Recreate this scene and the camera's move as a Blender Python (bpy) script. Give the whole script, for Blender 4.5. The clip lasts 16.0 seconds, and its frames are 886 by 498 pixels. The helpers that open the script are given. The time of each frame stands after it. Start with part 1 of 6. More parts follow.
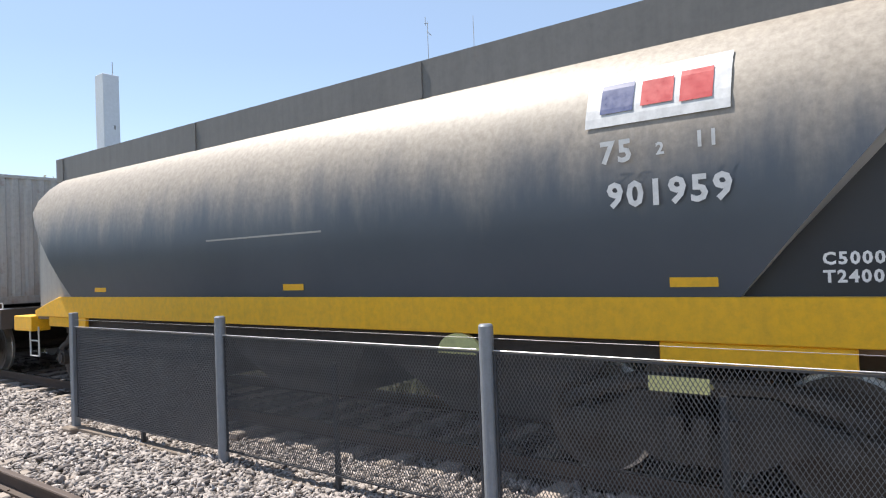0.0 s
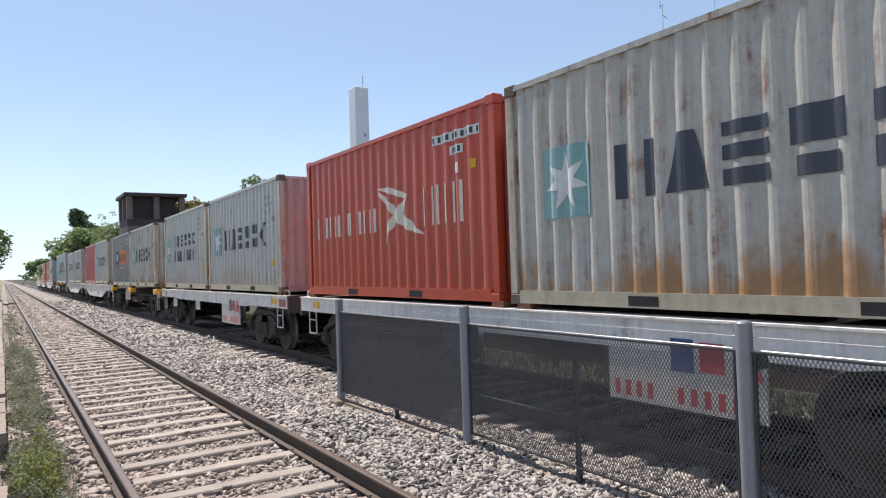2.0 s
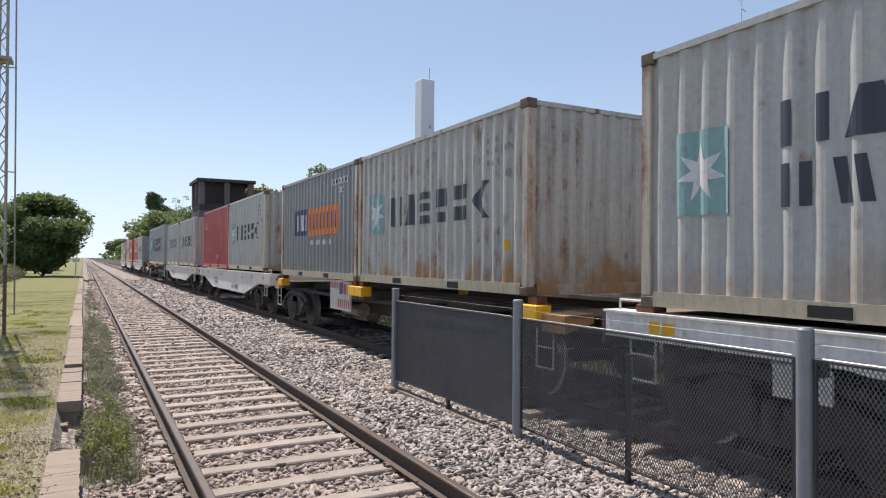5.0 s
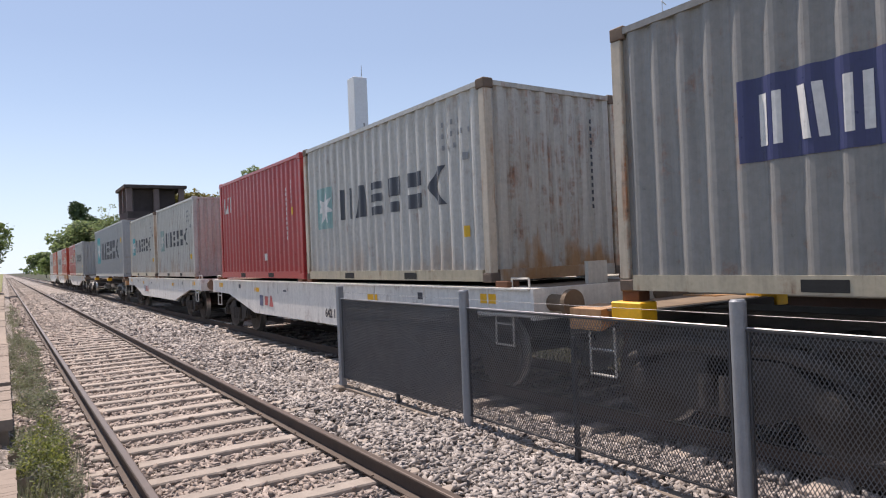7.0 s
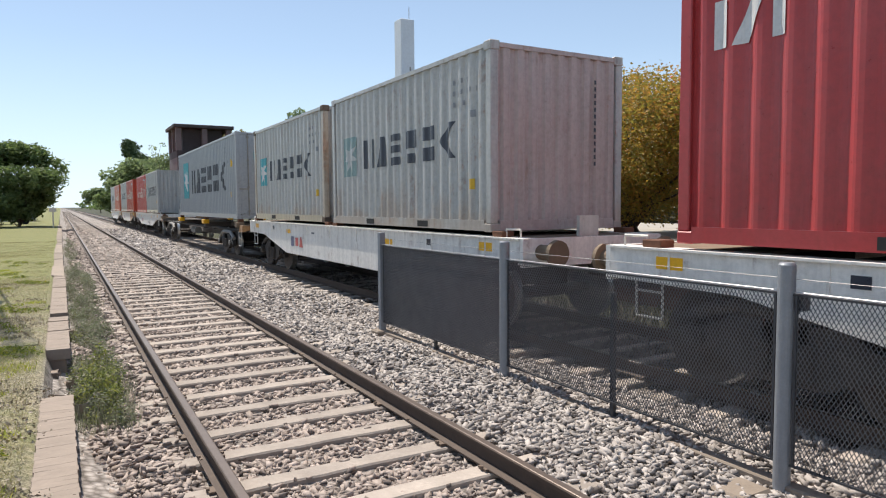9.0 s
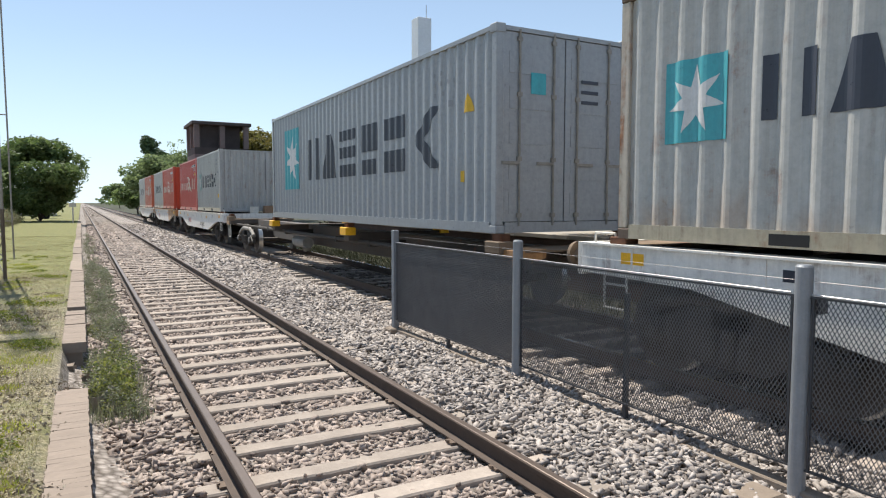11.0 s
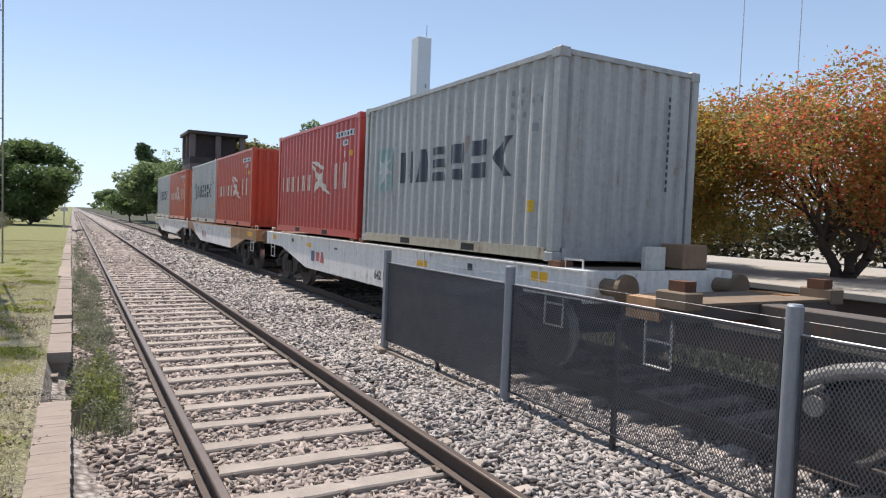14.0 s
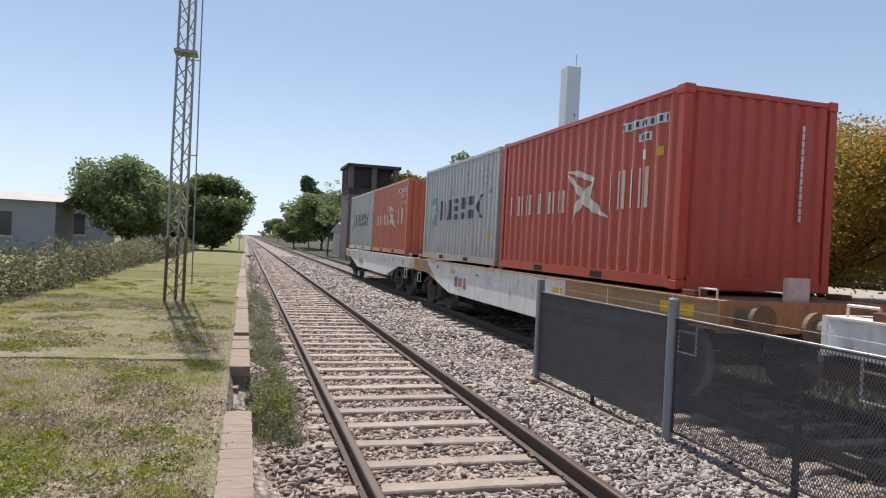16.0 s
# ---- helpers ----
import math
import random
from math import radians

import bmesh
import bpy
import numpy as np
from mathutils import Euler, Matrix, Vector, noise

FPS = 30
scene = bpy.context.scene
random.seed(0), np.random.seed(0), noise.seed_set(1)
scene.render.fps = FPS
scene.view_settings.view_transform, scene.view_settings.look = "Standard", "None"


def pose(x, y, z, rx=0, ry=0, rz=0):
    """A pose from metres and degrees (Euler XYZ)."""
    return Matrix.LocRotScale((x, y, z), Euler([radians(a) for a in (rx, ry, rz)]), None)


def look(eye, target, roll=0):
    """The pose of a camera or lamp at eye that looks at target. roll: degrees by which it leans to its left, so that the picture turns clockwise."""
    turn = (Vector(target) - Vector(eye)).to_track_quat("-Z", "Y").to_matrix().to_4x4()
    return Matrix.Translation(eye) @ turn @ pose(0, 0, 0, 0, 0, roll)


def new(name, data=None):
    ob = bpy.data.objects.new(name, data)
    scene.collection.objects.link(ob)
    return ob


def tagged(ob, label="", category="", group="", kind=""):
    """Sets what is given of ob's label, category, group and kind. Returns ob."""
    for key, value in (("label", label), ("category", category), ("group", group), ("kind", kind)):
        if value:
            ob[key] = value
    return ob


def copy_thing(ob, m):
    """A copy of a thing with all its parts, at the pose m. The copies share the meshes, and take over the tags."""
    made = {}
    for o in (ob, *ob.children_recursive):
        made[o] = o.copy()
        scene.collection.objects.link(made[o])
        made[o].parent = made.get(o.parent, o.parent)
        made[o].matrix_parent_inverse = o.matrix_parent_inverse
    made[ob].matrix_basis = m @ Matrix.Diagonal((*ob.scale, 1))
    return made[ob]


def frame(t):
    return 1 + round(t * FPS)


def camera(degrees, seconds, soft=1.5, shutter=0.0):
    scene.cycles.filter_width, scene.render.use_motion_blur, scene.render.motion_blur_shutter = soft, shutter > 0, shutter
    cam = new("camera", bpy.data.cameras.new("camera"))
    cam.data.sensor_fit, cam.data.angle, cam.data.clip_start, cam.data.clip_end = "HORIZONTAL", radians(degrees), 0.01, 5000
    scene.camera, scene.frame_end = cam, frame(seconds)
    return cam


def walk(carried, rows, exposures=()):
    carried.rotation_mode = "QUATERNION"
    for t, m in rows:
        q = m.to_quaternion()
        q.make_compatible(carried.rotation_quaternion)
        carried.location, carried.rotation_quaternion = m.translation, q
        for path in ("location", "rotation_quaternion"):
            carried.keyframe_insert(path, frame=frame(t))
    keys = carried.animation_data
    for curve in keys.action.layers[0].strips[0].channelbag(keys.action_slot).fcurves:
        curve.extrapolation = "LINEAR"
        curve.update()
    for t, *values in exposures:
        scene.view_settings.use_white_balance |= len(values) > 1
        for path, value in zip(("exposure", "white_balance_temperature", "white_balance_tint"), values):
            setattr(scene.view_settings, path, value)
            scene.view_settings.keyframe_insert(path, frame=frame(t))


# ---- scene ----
cam = camera(67.5, 16.0, soft=1.15)

PATH = [
    (0, (-1.655, -1.334, 1.803), (-0.053, -0.138, 1.844), -2.2),
    (0.5, (-1.709, -1.327, 1.790), (-0.219, 0.006, 1.821), -2.0),
    (1, (-1.710, -1.313, 1.787), (-0.317, 0.122, 1.846), -2.1),
    (1.5, (-1.713, -1.308, 1.802), (-0.486, 0.270, 1.868), -2.8),
    (2, (-1.743, -1.277, 1.777), (-0.635, 0.388, 1.828), -1.8),
    (2.5, (-1.722, -1.328, 1.775), (-0.679, 0.378, 1.807), -0.5),
    (3, (-1.767, -1.324, 1.741), (-0.663, 0.343, 1.769), 2.2),
    (3.5, (-1.744, -1.325, 1.748), (-0.703, 0.382, 1.778), 0.6),
    (4, (-1.736, -1.339, 1.766), (-0.850, 0.453, 1.728), 0.6),
    (6.5, (-1.700, -1.338, 1.760), (-0.590, 0.319, 1.907), -1.7),
    (7, (-1.768, -1.337, 1.720), (-0.662, 0.329, 1.741), -2.3),
    (7.5, (-1.737, -1.331, 1.753), (-0.682, 0.368, 1.696), -2.0),
    (8, (-1.741, -1.310, 1.743), (-0.736, 0.417, 1.661), -0.6),
    (8.5, (-1.761, -1.323, 1.744), (-0.762, 0.404, 1.619), -0.4),
    (11, (-1.733, -1.317, 1.740), (-0.778, 0.435, 1.602), 0.1),
    (11.5, (-1.732, -1.316, 1.783), (-0.810, 0.454, 1.648), -0.3),
    (12, (-1.772, -1.317, 1.742), (-0.847, 0.447, 1.556), 0.0),
    (12.5, (-1.728, -1.283, 1.797), (-0.791, 0.469, 1.571), -0.6),
    (13, (-1.750, -1.280, 1.784), (-0.774, 0.458, 1.630), -0.1),
    (13.5, (-1.750, -1.302, 1.793), (-0.802, 0.457, 1.698), 0.4),
    (14, (-1.744, -1.307, 1.793), (-0.767, 0.436, 1.710), 2.3),
    (14.5, (-1.717, -1.302, 1.820), (-0.725, 0.431, 1.711), 1.0),
    (15, (-1.768, -1.290, 1.802), (-0.944, 0.529, 1.701), 0.8),
    (15.5, (-1.818, -1.247, 1.777), (-1.179, 0.646, 1.701), 2.6),
    (16, (-1.860, -1.274, 1.776), (-1.287, 0.642, 1.762), 2.9),
]
EXPOSURE = [(0.0, 0.68, 6380, 11), (1.2, 0.53, 6360, 11), (2.2, 0.46, 6430, 13), (4.0, 0.36, 6550, 14), (6.5, 0.32, 6650, 16), (7.2, 0.33, 6700, 18), (8.2, 0.39, 6550, 12), (11.0, 0.46, 6530, 8), (12.0, 0.42, 6500, 8), (13.5, 0.37, 6330, 12), (14.4, 0.38, 6400, 12), (15.0, 0.42, 6380, 11), (15.5, 0.3, 6430, 12), (16.0, 0.24, 6580, 14)]
walk(cam, [(t, look(e, g, r)) for t, e, g, r in PATH], EXPOSURE)

# ---------------------------------------------------------------- light
SUN_DIR = Vector((-0.135, 0.99, 0.0)).normalized()
SUN_EL = radians(60)
world = bpy.data.worlds.new("world")
scene.world = world
world.use_nodes = True
wn = world.node_tree.nodes
sky = wn.new("ShaderNodeTexSky")
sky.sky_type = "NISHITA"
sky.sun_disc = False
sky.sun_elevation = SUN_EL
sky.sun_rotation = math.atan2(SUN_DIR.x, SUN_DIR.y)
sky.air_density, sky.dust_density, sky.ozone_density, sky.altitude = 1.0, 0.15, 2.0, 50
haze = wn.new("ShaderNodeMix")
haze.data_type, haze.blend_type = "RGBA", "MIX"
sky_dir = wn.new("ShaderNodeTexCoord")
sky_z = wn.new("ShaderNodeSeparateXYZ")
veil = wn.new("ShaderNodeValToRGB")
veil.color_ramp.elements[0].position, veil.color_ramp.elements[0].color = 0.0, (0.64, 0.80, 0.97, 1)
veil.color_ramp.elements[1].position, veil.color_ramp.elements[1].color = 0.30, (0.435, 0.55, 0.715, 1)
lift = wn.new("ShaderNodeVectorMath")
lift.operation = "SCALE"
lift.inputs["Scale"].default_value = 10.0
low_air = wn.new("ShaderNodeMapRange")
for k, q in enumerate((0.0, 0.22, 0.80, 0.42)):
    low_air.inputs[k + 1].default_value = q
for a, b in ((sky_dir.outputs["Generated"], sky_z.inputs[0]), (sky_z.outputs[2], veil.inputs[0]), (veil.outputs[0], lift.inputs[0]), (lift.outputs[0], haze.inputs[7]), (sky_z.outputs[2], low_air.inputs[0]), (low_air.outputs[0], haze.inputs[0])):
    world.node_tree.links.new(a, b)
world.node_tree.links.new(sky.outputs[0], haze.inputs[6])
world.node_tree.links.new(haze.outputs[2], wn["Background"].inputs[0])
wn["Background"].inputs[1].default_value = 0.099
sun = new("sun", bpy.data.lights.new("sun", "SUN"))
sun.data.energy, sun.data.angle, sun.data.color = 5.3, radians(0.53), (1.0, 0.93, 0.83)
aim = Vector((SUN_DIR.x * math.cos(SUN_EL), SUN_DIR.y * math.cos(SUN_EL), math.sin(SUN_EL)))
sun.matrix_world = look(aim * 60, (0, 0, 0))


# ---------------------------------------------------------------- materials
def mat(name, build):
    m = bpy.data.materials.new(name)
    m.use_nodes = True
    nt = m.node_tree
    build(nt, nt.nodes["Principled BSDF"])
    return m


def node(nt, kind, **kw):
    n = nt.nodes.new(kind)
    for k, v in kw.items():
        n.inputs[k].default_value = v
    return n


def coords(nt, scale=(1, 1, 1), shift=True):
    """Object coordinates, stretched, and moved by each object's own random number."""
    tc = nt.nodes.new("ShaderNodeTexCoord")
    mp = node(nt, "ShaderNodeMapping", Scale=scale)
    nt.links.new(tc.outputs["Object"], mp.inputs["Vector"])
    if shift:
        oi = nt.nodes.new("ShaderNodeObjectInfo")
        mul = nt.nodes.new("ShaderNodeMath")
        mul.operation = "MULTIPLY"
        mul.inputs[1].default_value = 37.0
        nt.links.new(oi.outputs["Random"], mul.inputs[0])
        cmb = nt.nodes.new("ShaderNodeCombineXYZ")
        nt.links.new(mul.outputs[0], cmb.inputs[0])
        nt.links.new(mul.outputs[0], cmb.inputs[1])
        nt.links.new(cmb.outputs[0], mp.inputs["Location"])
    return mp


def noise_tex(nt, vec, scale, detail=4.0, rough=0.6):
    n = node(nt, "ShaderNodeTexNoise", Scale=scale, Detail=detail, Roughness=rough)
    nt.links.new(vec.outputs[0], n.inputs["Vector"])
    return n


def ramp(nt, src, stops):
    r = nt.nodes.new("ShaderNodeValToRGB")
    e = r.color_ramp.elements
    while len(e) < len(stops):
        e.new(0.5)
    for k, (p, c) in enumerate(stops):
        e[k].position = p
        e[k].color = (*c, 1) if len(c) == 3 else c
    nt.links.new(src, r.inputs[0])
    return r


def blend(nt, fac, a, b, mode="MIX"):
    m = nt.nodes.new("ShaderNodeMix")
    m.data_type, m.blend_type = "RGBA", mode
    if isinstance(fac, float):
        m.inputs[0].default_value = fac
    else:
        nt.links.new(fac, m.inputs[0])
    for sock, v in ((m.inputs[6], a), (m.inputs[7], b)):
        if isinstance(v, tuple):
            sock.default_value = (*v, 1)
        else:
            nt.links.new(v, sock)
    return m.outputs[2]


def bump(nt, bsdf, src, strength, dist):
    b = node(nt, "ShaderNodeBump", Strength=strength, Distance=dist)
    nt.links.new(src, b.inputs["Height"])
    nt.links.new(b.outputs[0], bsdf.inputs["Normal"])


def plain(name, colour, rough=0.6, metal=0.0, vary=0.25, scale=6.0, bmp=0.15, random_tint=0.0):
    def build(nt, b):
        v = coords(nt)
        n = noise_tex(nt, v, scale, 6)
        n2 = noise_tex(nt, v, scale * 7, 3)
        lo = tuple(c * (1 - vary) for c in colour)
        hi = tuple(min(1, c * (1 + vary)) for c in colour)
        r = ramp(nt, n.outputs[0], [(0.3, lo), (0.7, hi)])
        out = blend(nt, n2.outputs[0], r.outputs[0], tuple(c * 0.8 for c in colour), "MIX")
        if random_tint:
            oi = nt.nodes.new("ShaderNodeObjectInfo")
            r2 = ramp(nt, oi.outputs["Random"], [(0.0, (1 - random_tint,) * 3), (1.0, (1, 1, 1))])
            out = blend(nt, 1.0, out, r2.outputs[0], "MULTIPLY")
        nt.links.new(out, b.inputs["Base Color"])
        b.inputs["Roughness"].default_value = rough
        b.inputs["Metallic"].default_value = metal
        if bmp:
            bump(nt, b, n2.outputs[0], bmp, 0.01)
    return mat(name, build)


def painted(name, colour, rust=0.3, grime=0.3, rough=0.34, chalk=0.2, rust_colour=(0.16, 0.06, 0.025), low_rust=0.0):
    """Weathered steel paint: faded patches, vertical dirt runs, rust spots and runs."""
    def build(nt, b):
        v = coords(nt)
        big = noise_tex(nt, v, 0.7, 5)
        runs = noise_tex(nt, coords(nt, (5, 5, 0.35)), 1.6, 5, 0.65)
        fine = noise_tex(nt, v, 14, 6, 0.7)
        spots = noise_tex(nt, v, 2.6, 8, 0.72)
        pale = tuple(min(1, c * (1 - chalk) + 0.62 * chalk) for c in colour)
        base = ramp(nt, big.outputs[0], [(0.32, colour), (0.7, pale)]).outputs[0]
        dirt = ramp(nt, runs.outputs[0], [(0.42, (0, 0, 0)), (0.75, (grime,) * 3)])
        base = blend(nt, dirt.outputs[0], base, tuple(c * 0.45 + 0.03 for c in colour))
        r1 = ramp(nt, spots.outputs[0], [(0.60 - 0.12 * rust, (0, 0, 0)), (0.70 - 0.10 * rust, (1, 1, 1))])
        r2 = ramp(nt, runs.outputs[0], [(0.46, (0, 0, 0)), (0.64, (1, 1, 1))])
        mask = blend(nt, 1.0, r1.outputs[0], r2.outputs[0], "MULTIPLY")
        mask = blend(nt, 1.0, mask, (min(1, rust * 1.4),) * 3, "MULTIPLY")
        rc = ramp(nt, fine.outputs[0], [(0.3, tuple(c * 0.6 for c in rust_colour)), (0.7, tuple(min(1, c * 2.0) for c in rust_colour))])
        base = blend(nt, mask, base, rc.outputs[0])
        if low_rust:
            sep = nt.nodes.new("ShaderNodeSeparateXYZ")
            tc = nt.nodes.new("ShaderNodeTexCoord")
            nt.links.new(tc.outputs["Object"], sep.inputs[0])
            low = nt.nodes.new("ShaderNodeMapRange")
            low.inputs[1].default_value, low.inputs[2].default_value = 0.85, 0.1
            low.inputs[3].default_value, low.inputs[4].default_value = 0.0, 0.30
            nt.links.new(sep.outputs[2], low.inputs[0])
            patch = noise_tex(nt, coords(nt, (1, 1, 0.45)), 1.5, 6, 0.6)
            add = nt.nodes.new("ShaderNodeMath")
            nt.links.new(patch.outputs[0], add.inputs[0])
            nt.links.new(low.outputs[0], add.inputs[1])
            m2 = ramp(nt, add.outputs[0], [(0.66, (0, 0, 0)), (0.80, (low_rust,) * 3)])
            base = blend(nt, m2.outputs[0], base, (0.34, 0.17, 0.06))
        speck = ramp(nt, fine.outputs[0], [(0.3, (0.82, 0.82, 0.82)), (0.6, (1, 1, 1))])
        base = blend(nt, 1.0, base, speck.outputs[0], "MULTIPLY")
        nt.links.new(base, b.inputs["Base Color"])
        rr = ramp(nt, fine.outputs[0], [(0.3, (rough - 0.08,) * 3), (0.7, (rough + 0.12,) * 3)])
        nt.links.new(rr.outputs[0], b.inputs["Roughness"])
        # thin film of dust on the paint
        b.inputs["Sheen Weight"].default_value, b.inputs["Sheen Roughness"].default_value = 0.10, 0.35
        bump(nt, b, spots.outputs[0], 0.12, 0.01)
    return mat(name, build)


M_WHITE = painted("container_pale_grey_paint", (0.45, 0.445, 0.425), 0.45, 0.5, low_rust=0.3)
M_WHITE_RUSTY = painted("container_rusty_pale_paint", (0.43, 0.41, 0.37), 0.9, 0.6, low_rust=0.9)
M_WHITE_CLEAN = painted("container_clean_grey_paint", (0.305, 0.322, 0.345), 0.03, 0.25, chalk=0.04)
M_WHITE_DULL = painted("container_dull_grey_paint", (0.375, 0.372, 0.36), 0.4, 0.5)
M_TAN = painted("tan_bottom_rail_paint", (0.46, 0.40, 0.29), 0.6, 0.5, chalk=0.1)
M_RED = painted("container_red_paint", (0.50, 0.058, 0.020), 0.2, 0.4, chalk=0.04)
M_RED_DEEP = painted("container_deep_red_paint", (0.49, 0.042, 0.028), 0.12, 0.3, chalk=0.06)
M_FADED = painted("faded_grey_lettering", (0.24, 0.25, 0.27), 0.2, 0.4, chalk=0.1)
M_ORANGE = painted("container_orange_red_paint", (0.54, 0.115, 0.05), 0.15, 0.3, chalk=0.06)
M_CRIMSON = painted("container_crimson_paint", (0.42, 0.034, 0.036), 0.12, 0.25, chalk=0.05)
M_GREY = painted("container_grey_paint", (0.215, 0.212, 0.207), 0.45, 0.4, chalk=0.1)
M_PINK = painted("container_faded_pink_paint", (0.52, 0.35, 0.33), 0.4, 0.5, chalk=0.25)
M_PINKGREY = painted("container_pinkish_grey_paint", (0.45, 0.36, 0.33), 0.4, 0.4, chalk=0.2)
M_POST_RUST = painted("rusty_corner_post", (0.49, 0.42, 0.33), 1.3, 0.6, rust_colour=(0.22, 0.085, 0.03))
M_CAST = plain("dark_corner_casting", (0.15, 0.11, 0.085), 0.8, 0.1, 0.4, 8, 0.3)
M_CLIP = plain("dull_rail_clip", (0.14, 0.10, 0.075), 0.8, 0.1, 0.3)
M_RUST = plain("rust", (0.13, 0.055, 0.028), 0.9, 0.0, 0.4, 8, 0.3)
M_WAGON_WHITE = painted("wagon_white_paint", (0.83, 0.79, 0.73), 0.5, 0.4, rough=0.6, chalk=0.05)
M_WAGON_ORANGE = painted("wagon_ochre_paint", (0.46, 0.225, 0.07), 0.5, 0.6, rough=0.6, chalk=0.15)
M_WAGON_BROWN = painted("wagon_brown_paint", (0.085, 0.066, 0.053), 0.5, 0.5, rough=0.8, chalk=0.03)
M_DECK = plain("dusty_steel_deck", (0.19, 0.135, 0.09), 0.85, 0.0, 0.35, 3)
M_BOGIE = plain("greasy_dusty_cast_steel", (0.055, 0.046, 0.039), 0.8, 0.1, 0.4, 7, 0.3)
M_BOGIE_PALE = plain("dusty_pale_steel", (0.28, 0.26, 0.235), 0.75, 0.1, 0.4, 7, 0.3)
M_WHEEL = plain("brown_wheel_steel", (0.05, 0.038, 0.03), 0.6, 0.4, 0.3, 5)
M_RIM = plain("dusty_wheel_rim", (0.06, 0.05, 0.043), 0.6, 0.2, 0.25, 5)
M_TREAD = plain("polished_wheel_tread", (0.55, 0.54, 0.52), 0.28, 0.9, 0.1, 9, 0.0)
M_YELLOW = painted("yellow_paint", (0.92, 0.47, 0.002), 0.1, 0.15, rough=0.55, chalk=0.02)
M_GUARD = painted("pale_yellow_green_paint", (0.62, 0.60, 0.24), 0.1, 0.3, rough=0.6, chalk=0.1)
M_SIGNAL_RED = painted("red_reflector_paint", (0.45, 0.06, 0.04), 0.1, 0.3)


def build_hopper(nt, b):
    """Dark glossy paint that turns pale tan towards the top, with an uneven streaked edge."""
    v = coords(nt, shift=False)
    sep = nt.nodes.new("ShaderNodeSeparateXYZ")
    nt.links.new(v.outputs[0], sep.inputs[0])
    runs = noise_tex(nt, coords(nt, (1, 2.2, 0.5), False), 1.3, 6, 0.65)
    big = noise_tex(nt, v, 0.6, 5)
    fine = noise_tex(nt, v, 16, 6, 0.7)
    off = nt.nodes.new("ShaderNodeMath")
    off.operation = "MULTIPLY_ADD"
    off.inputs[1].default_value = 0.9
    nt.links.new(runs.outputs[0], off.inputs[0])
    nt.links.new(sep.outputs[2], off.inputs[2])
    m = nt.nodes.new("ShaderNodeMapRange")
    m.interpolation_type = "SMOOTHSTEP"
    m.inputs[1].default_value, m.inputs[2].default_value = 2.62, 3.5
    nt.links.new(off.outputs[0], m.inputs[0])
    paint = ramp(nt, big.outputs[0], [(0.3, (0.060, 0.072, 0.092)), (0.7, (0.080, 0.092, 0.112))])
    pale_tan = ramp(nt, fine.outputs[0], [(0.3, (0.25, 0.215, 0.175)), (0.7, (0.40, 0.35, 0.29))])
    c = blend(nt, m.outputs[0], paint.outputs[0], pale_tan.outputs[0])
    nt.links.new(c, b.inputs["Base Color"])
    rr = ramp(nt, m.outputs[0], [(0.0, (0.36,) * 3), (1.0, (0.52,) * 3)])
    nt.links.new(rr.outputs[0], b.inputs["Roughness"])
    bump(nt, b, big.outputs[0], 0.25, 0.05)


M_HOPPER = mat("hopper_dark_paint_tan_top", build_hopper)
M_HOPPER_DARK = painted("hopper_dark_and_recess_shade_paint", (0.035, 0.036, 0.04), 0.1, 0.3, rough=0.6, chalk=0.02)
M_HOPPER_TOP = painted("hopper_coaming_grey_paint", (0.16, 0.155, 0.15), 0.15, 0.4, rough=0.6, chalk=0.05)
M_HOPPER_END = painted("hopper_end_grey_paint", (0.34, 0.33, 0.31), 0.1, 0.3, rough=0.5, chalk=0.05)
M_BLACK = plain("black_shadow_gap_paint", (0.02, 0.02, 0.02), 0.8, 0, 0.3)
M_NAVY = painted("navy_lettering", (0.022, 0.026, 0.045), 0.05, 0.2, chalk=0.03)
M_TEAL = painted("teal_logo_paint", (0.035, 0.36, 0.42), 0.1, 0.3, chalk=0.05)
M_TEAL_OLD = painted("faded_teal_logo_paint", (0.18, 0.36, 0.36), 0.3, 0.4, chalk=0.25)
M_TEAL_FAINT = painted("bleached_teal_logo_paint", (0.20, 0.32, 0.315), 0.3, 0.4, chalk=0.25)
M_STAR_FAINT = painted("bleached_star_paint", (0.50, 0.51, 0.50), 0.3, 0.4, chalk=0.1)
M_CREAM = painted("cream_lettering", (0.70, 0.62, 0.52), 0.15, 0.4, chalk=0.05)
M_LETTER_WHITE = painted("white_lettering", (0.66, 0.66, 0.66), 0.05, 0.3, chalk=0.05)
M_LETTER_RED = painted("red_lettering", (0.50, 0.05, 0.05), 0.05, 0.2, chalk=0.05)
M_LETTER_BLUE = painted("blue_lettering", (0.05, 0.07, 0.19), 0.05, 0.2, chalk=0.05)
M_LOGO_NAVY = painted("navy_logo_panel", (0.02, 0.025, 0.11), 0.05, 0.2, chalk=0.03)
M_LOGO_ORANGE = painted("orange_logo_panel", (0.72, 0.19, 0.03), 0.05, 0.25, chalk=0.03)
M_STICKER = plain("yellow_sticker", (0.70, 0.42, 0.02), 0.5, 0, 0.1)
M_GALV = plain("galvanised_post_steel", (0.27, 0.285, 0.31), 0.5, 0.35, 0.15, 9, 0.1)
M_MESH = plain("dark_expanded_steel", (0.062, 0.064, 0.072), 0.5, 0.35, 0.2, 5, 0.0)
M_STRANDS = plain("grey_expanded_steel", (0.14, 0.142, 0.15), 0.5, 0.3, 0.2, 5, 0.0)
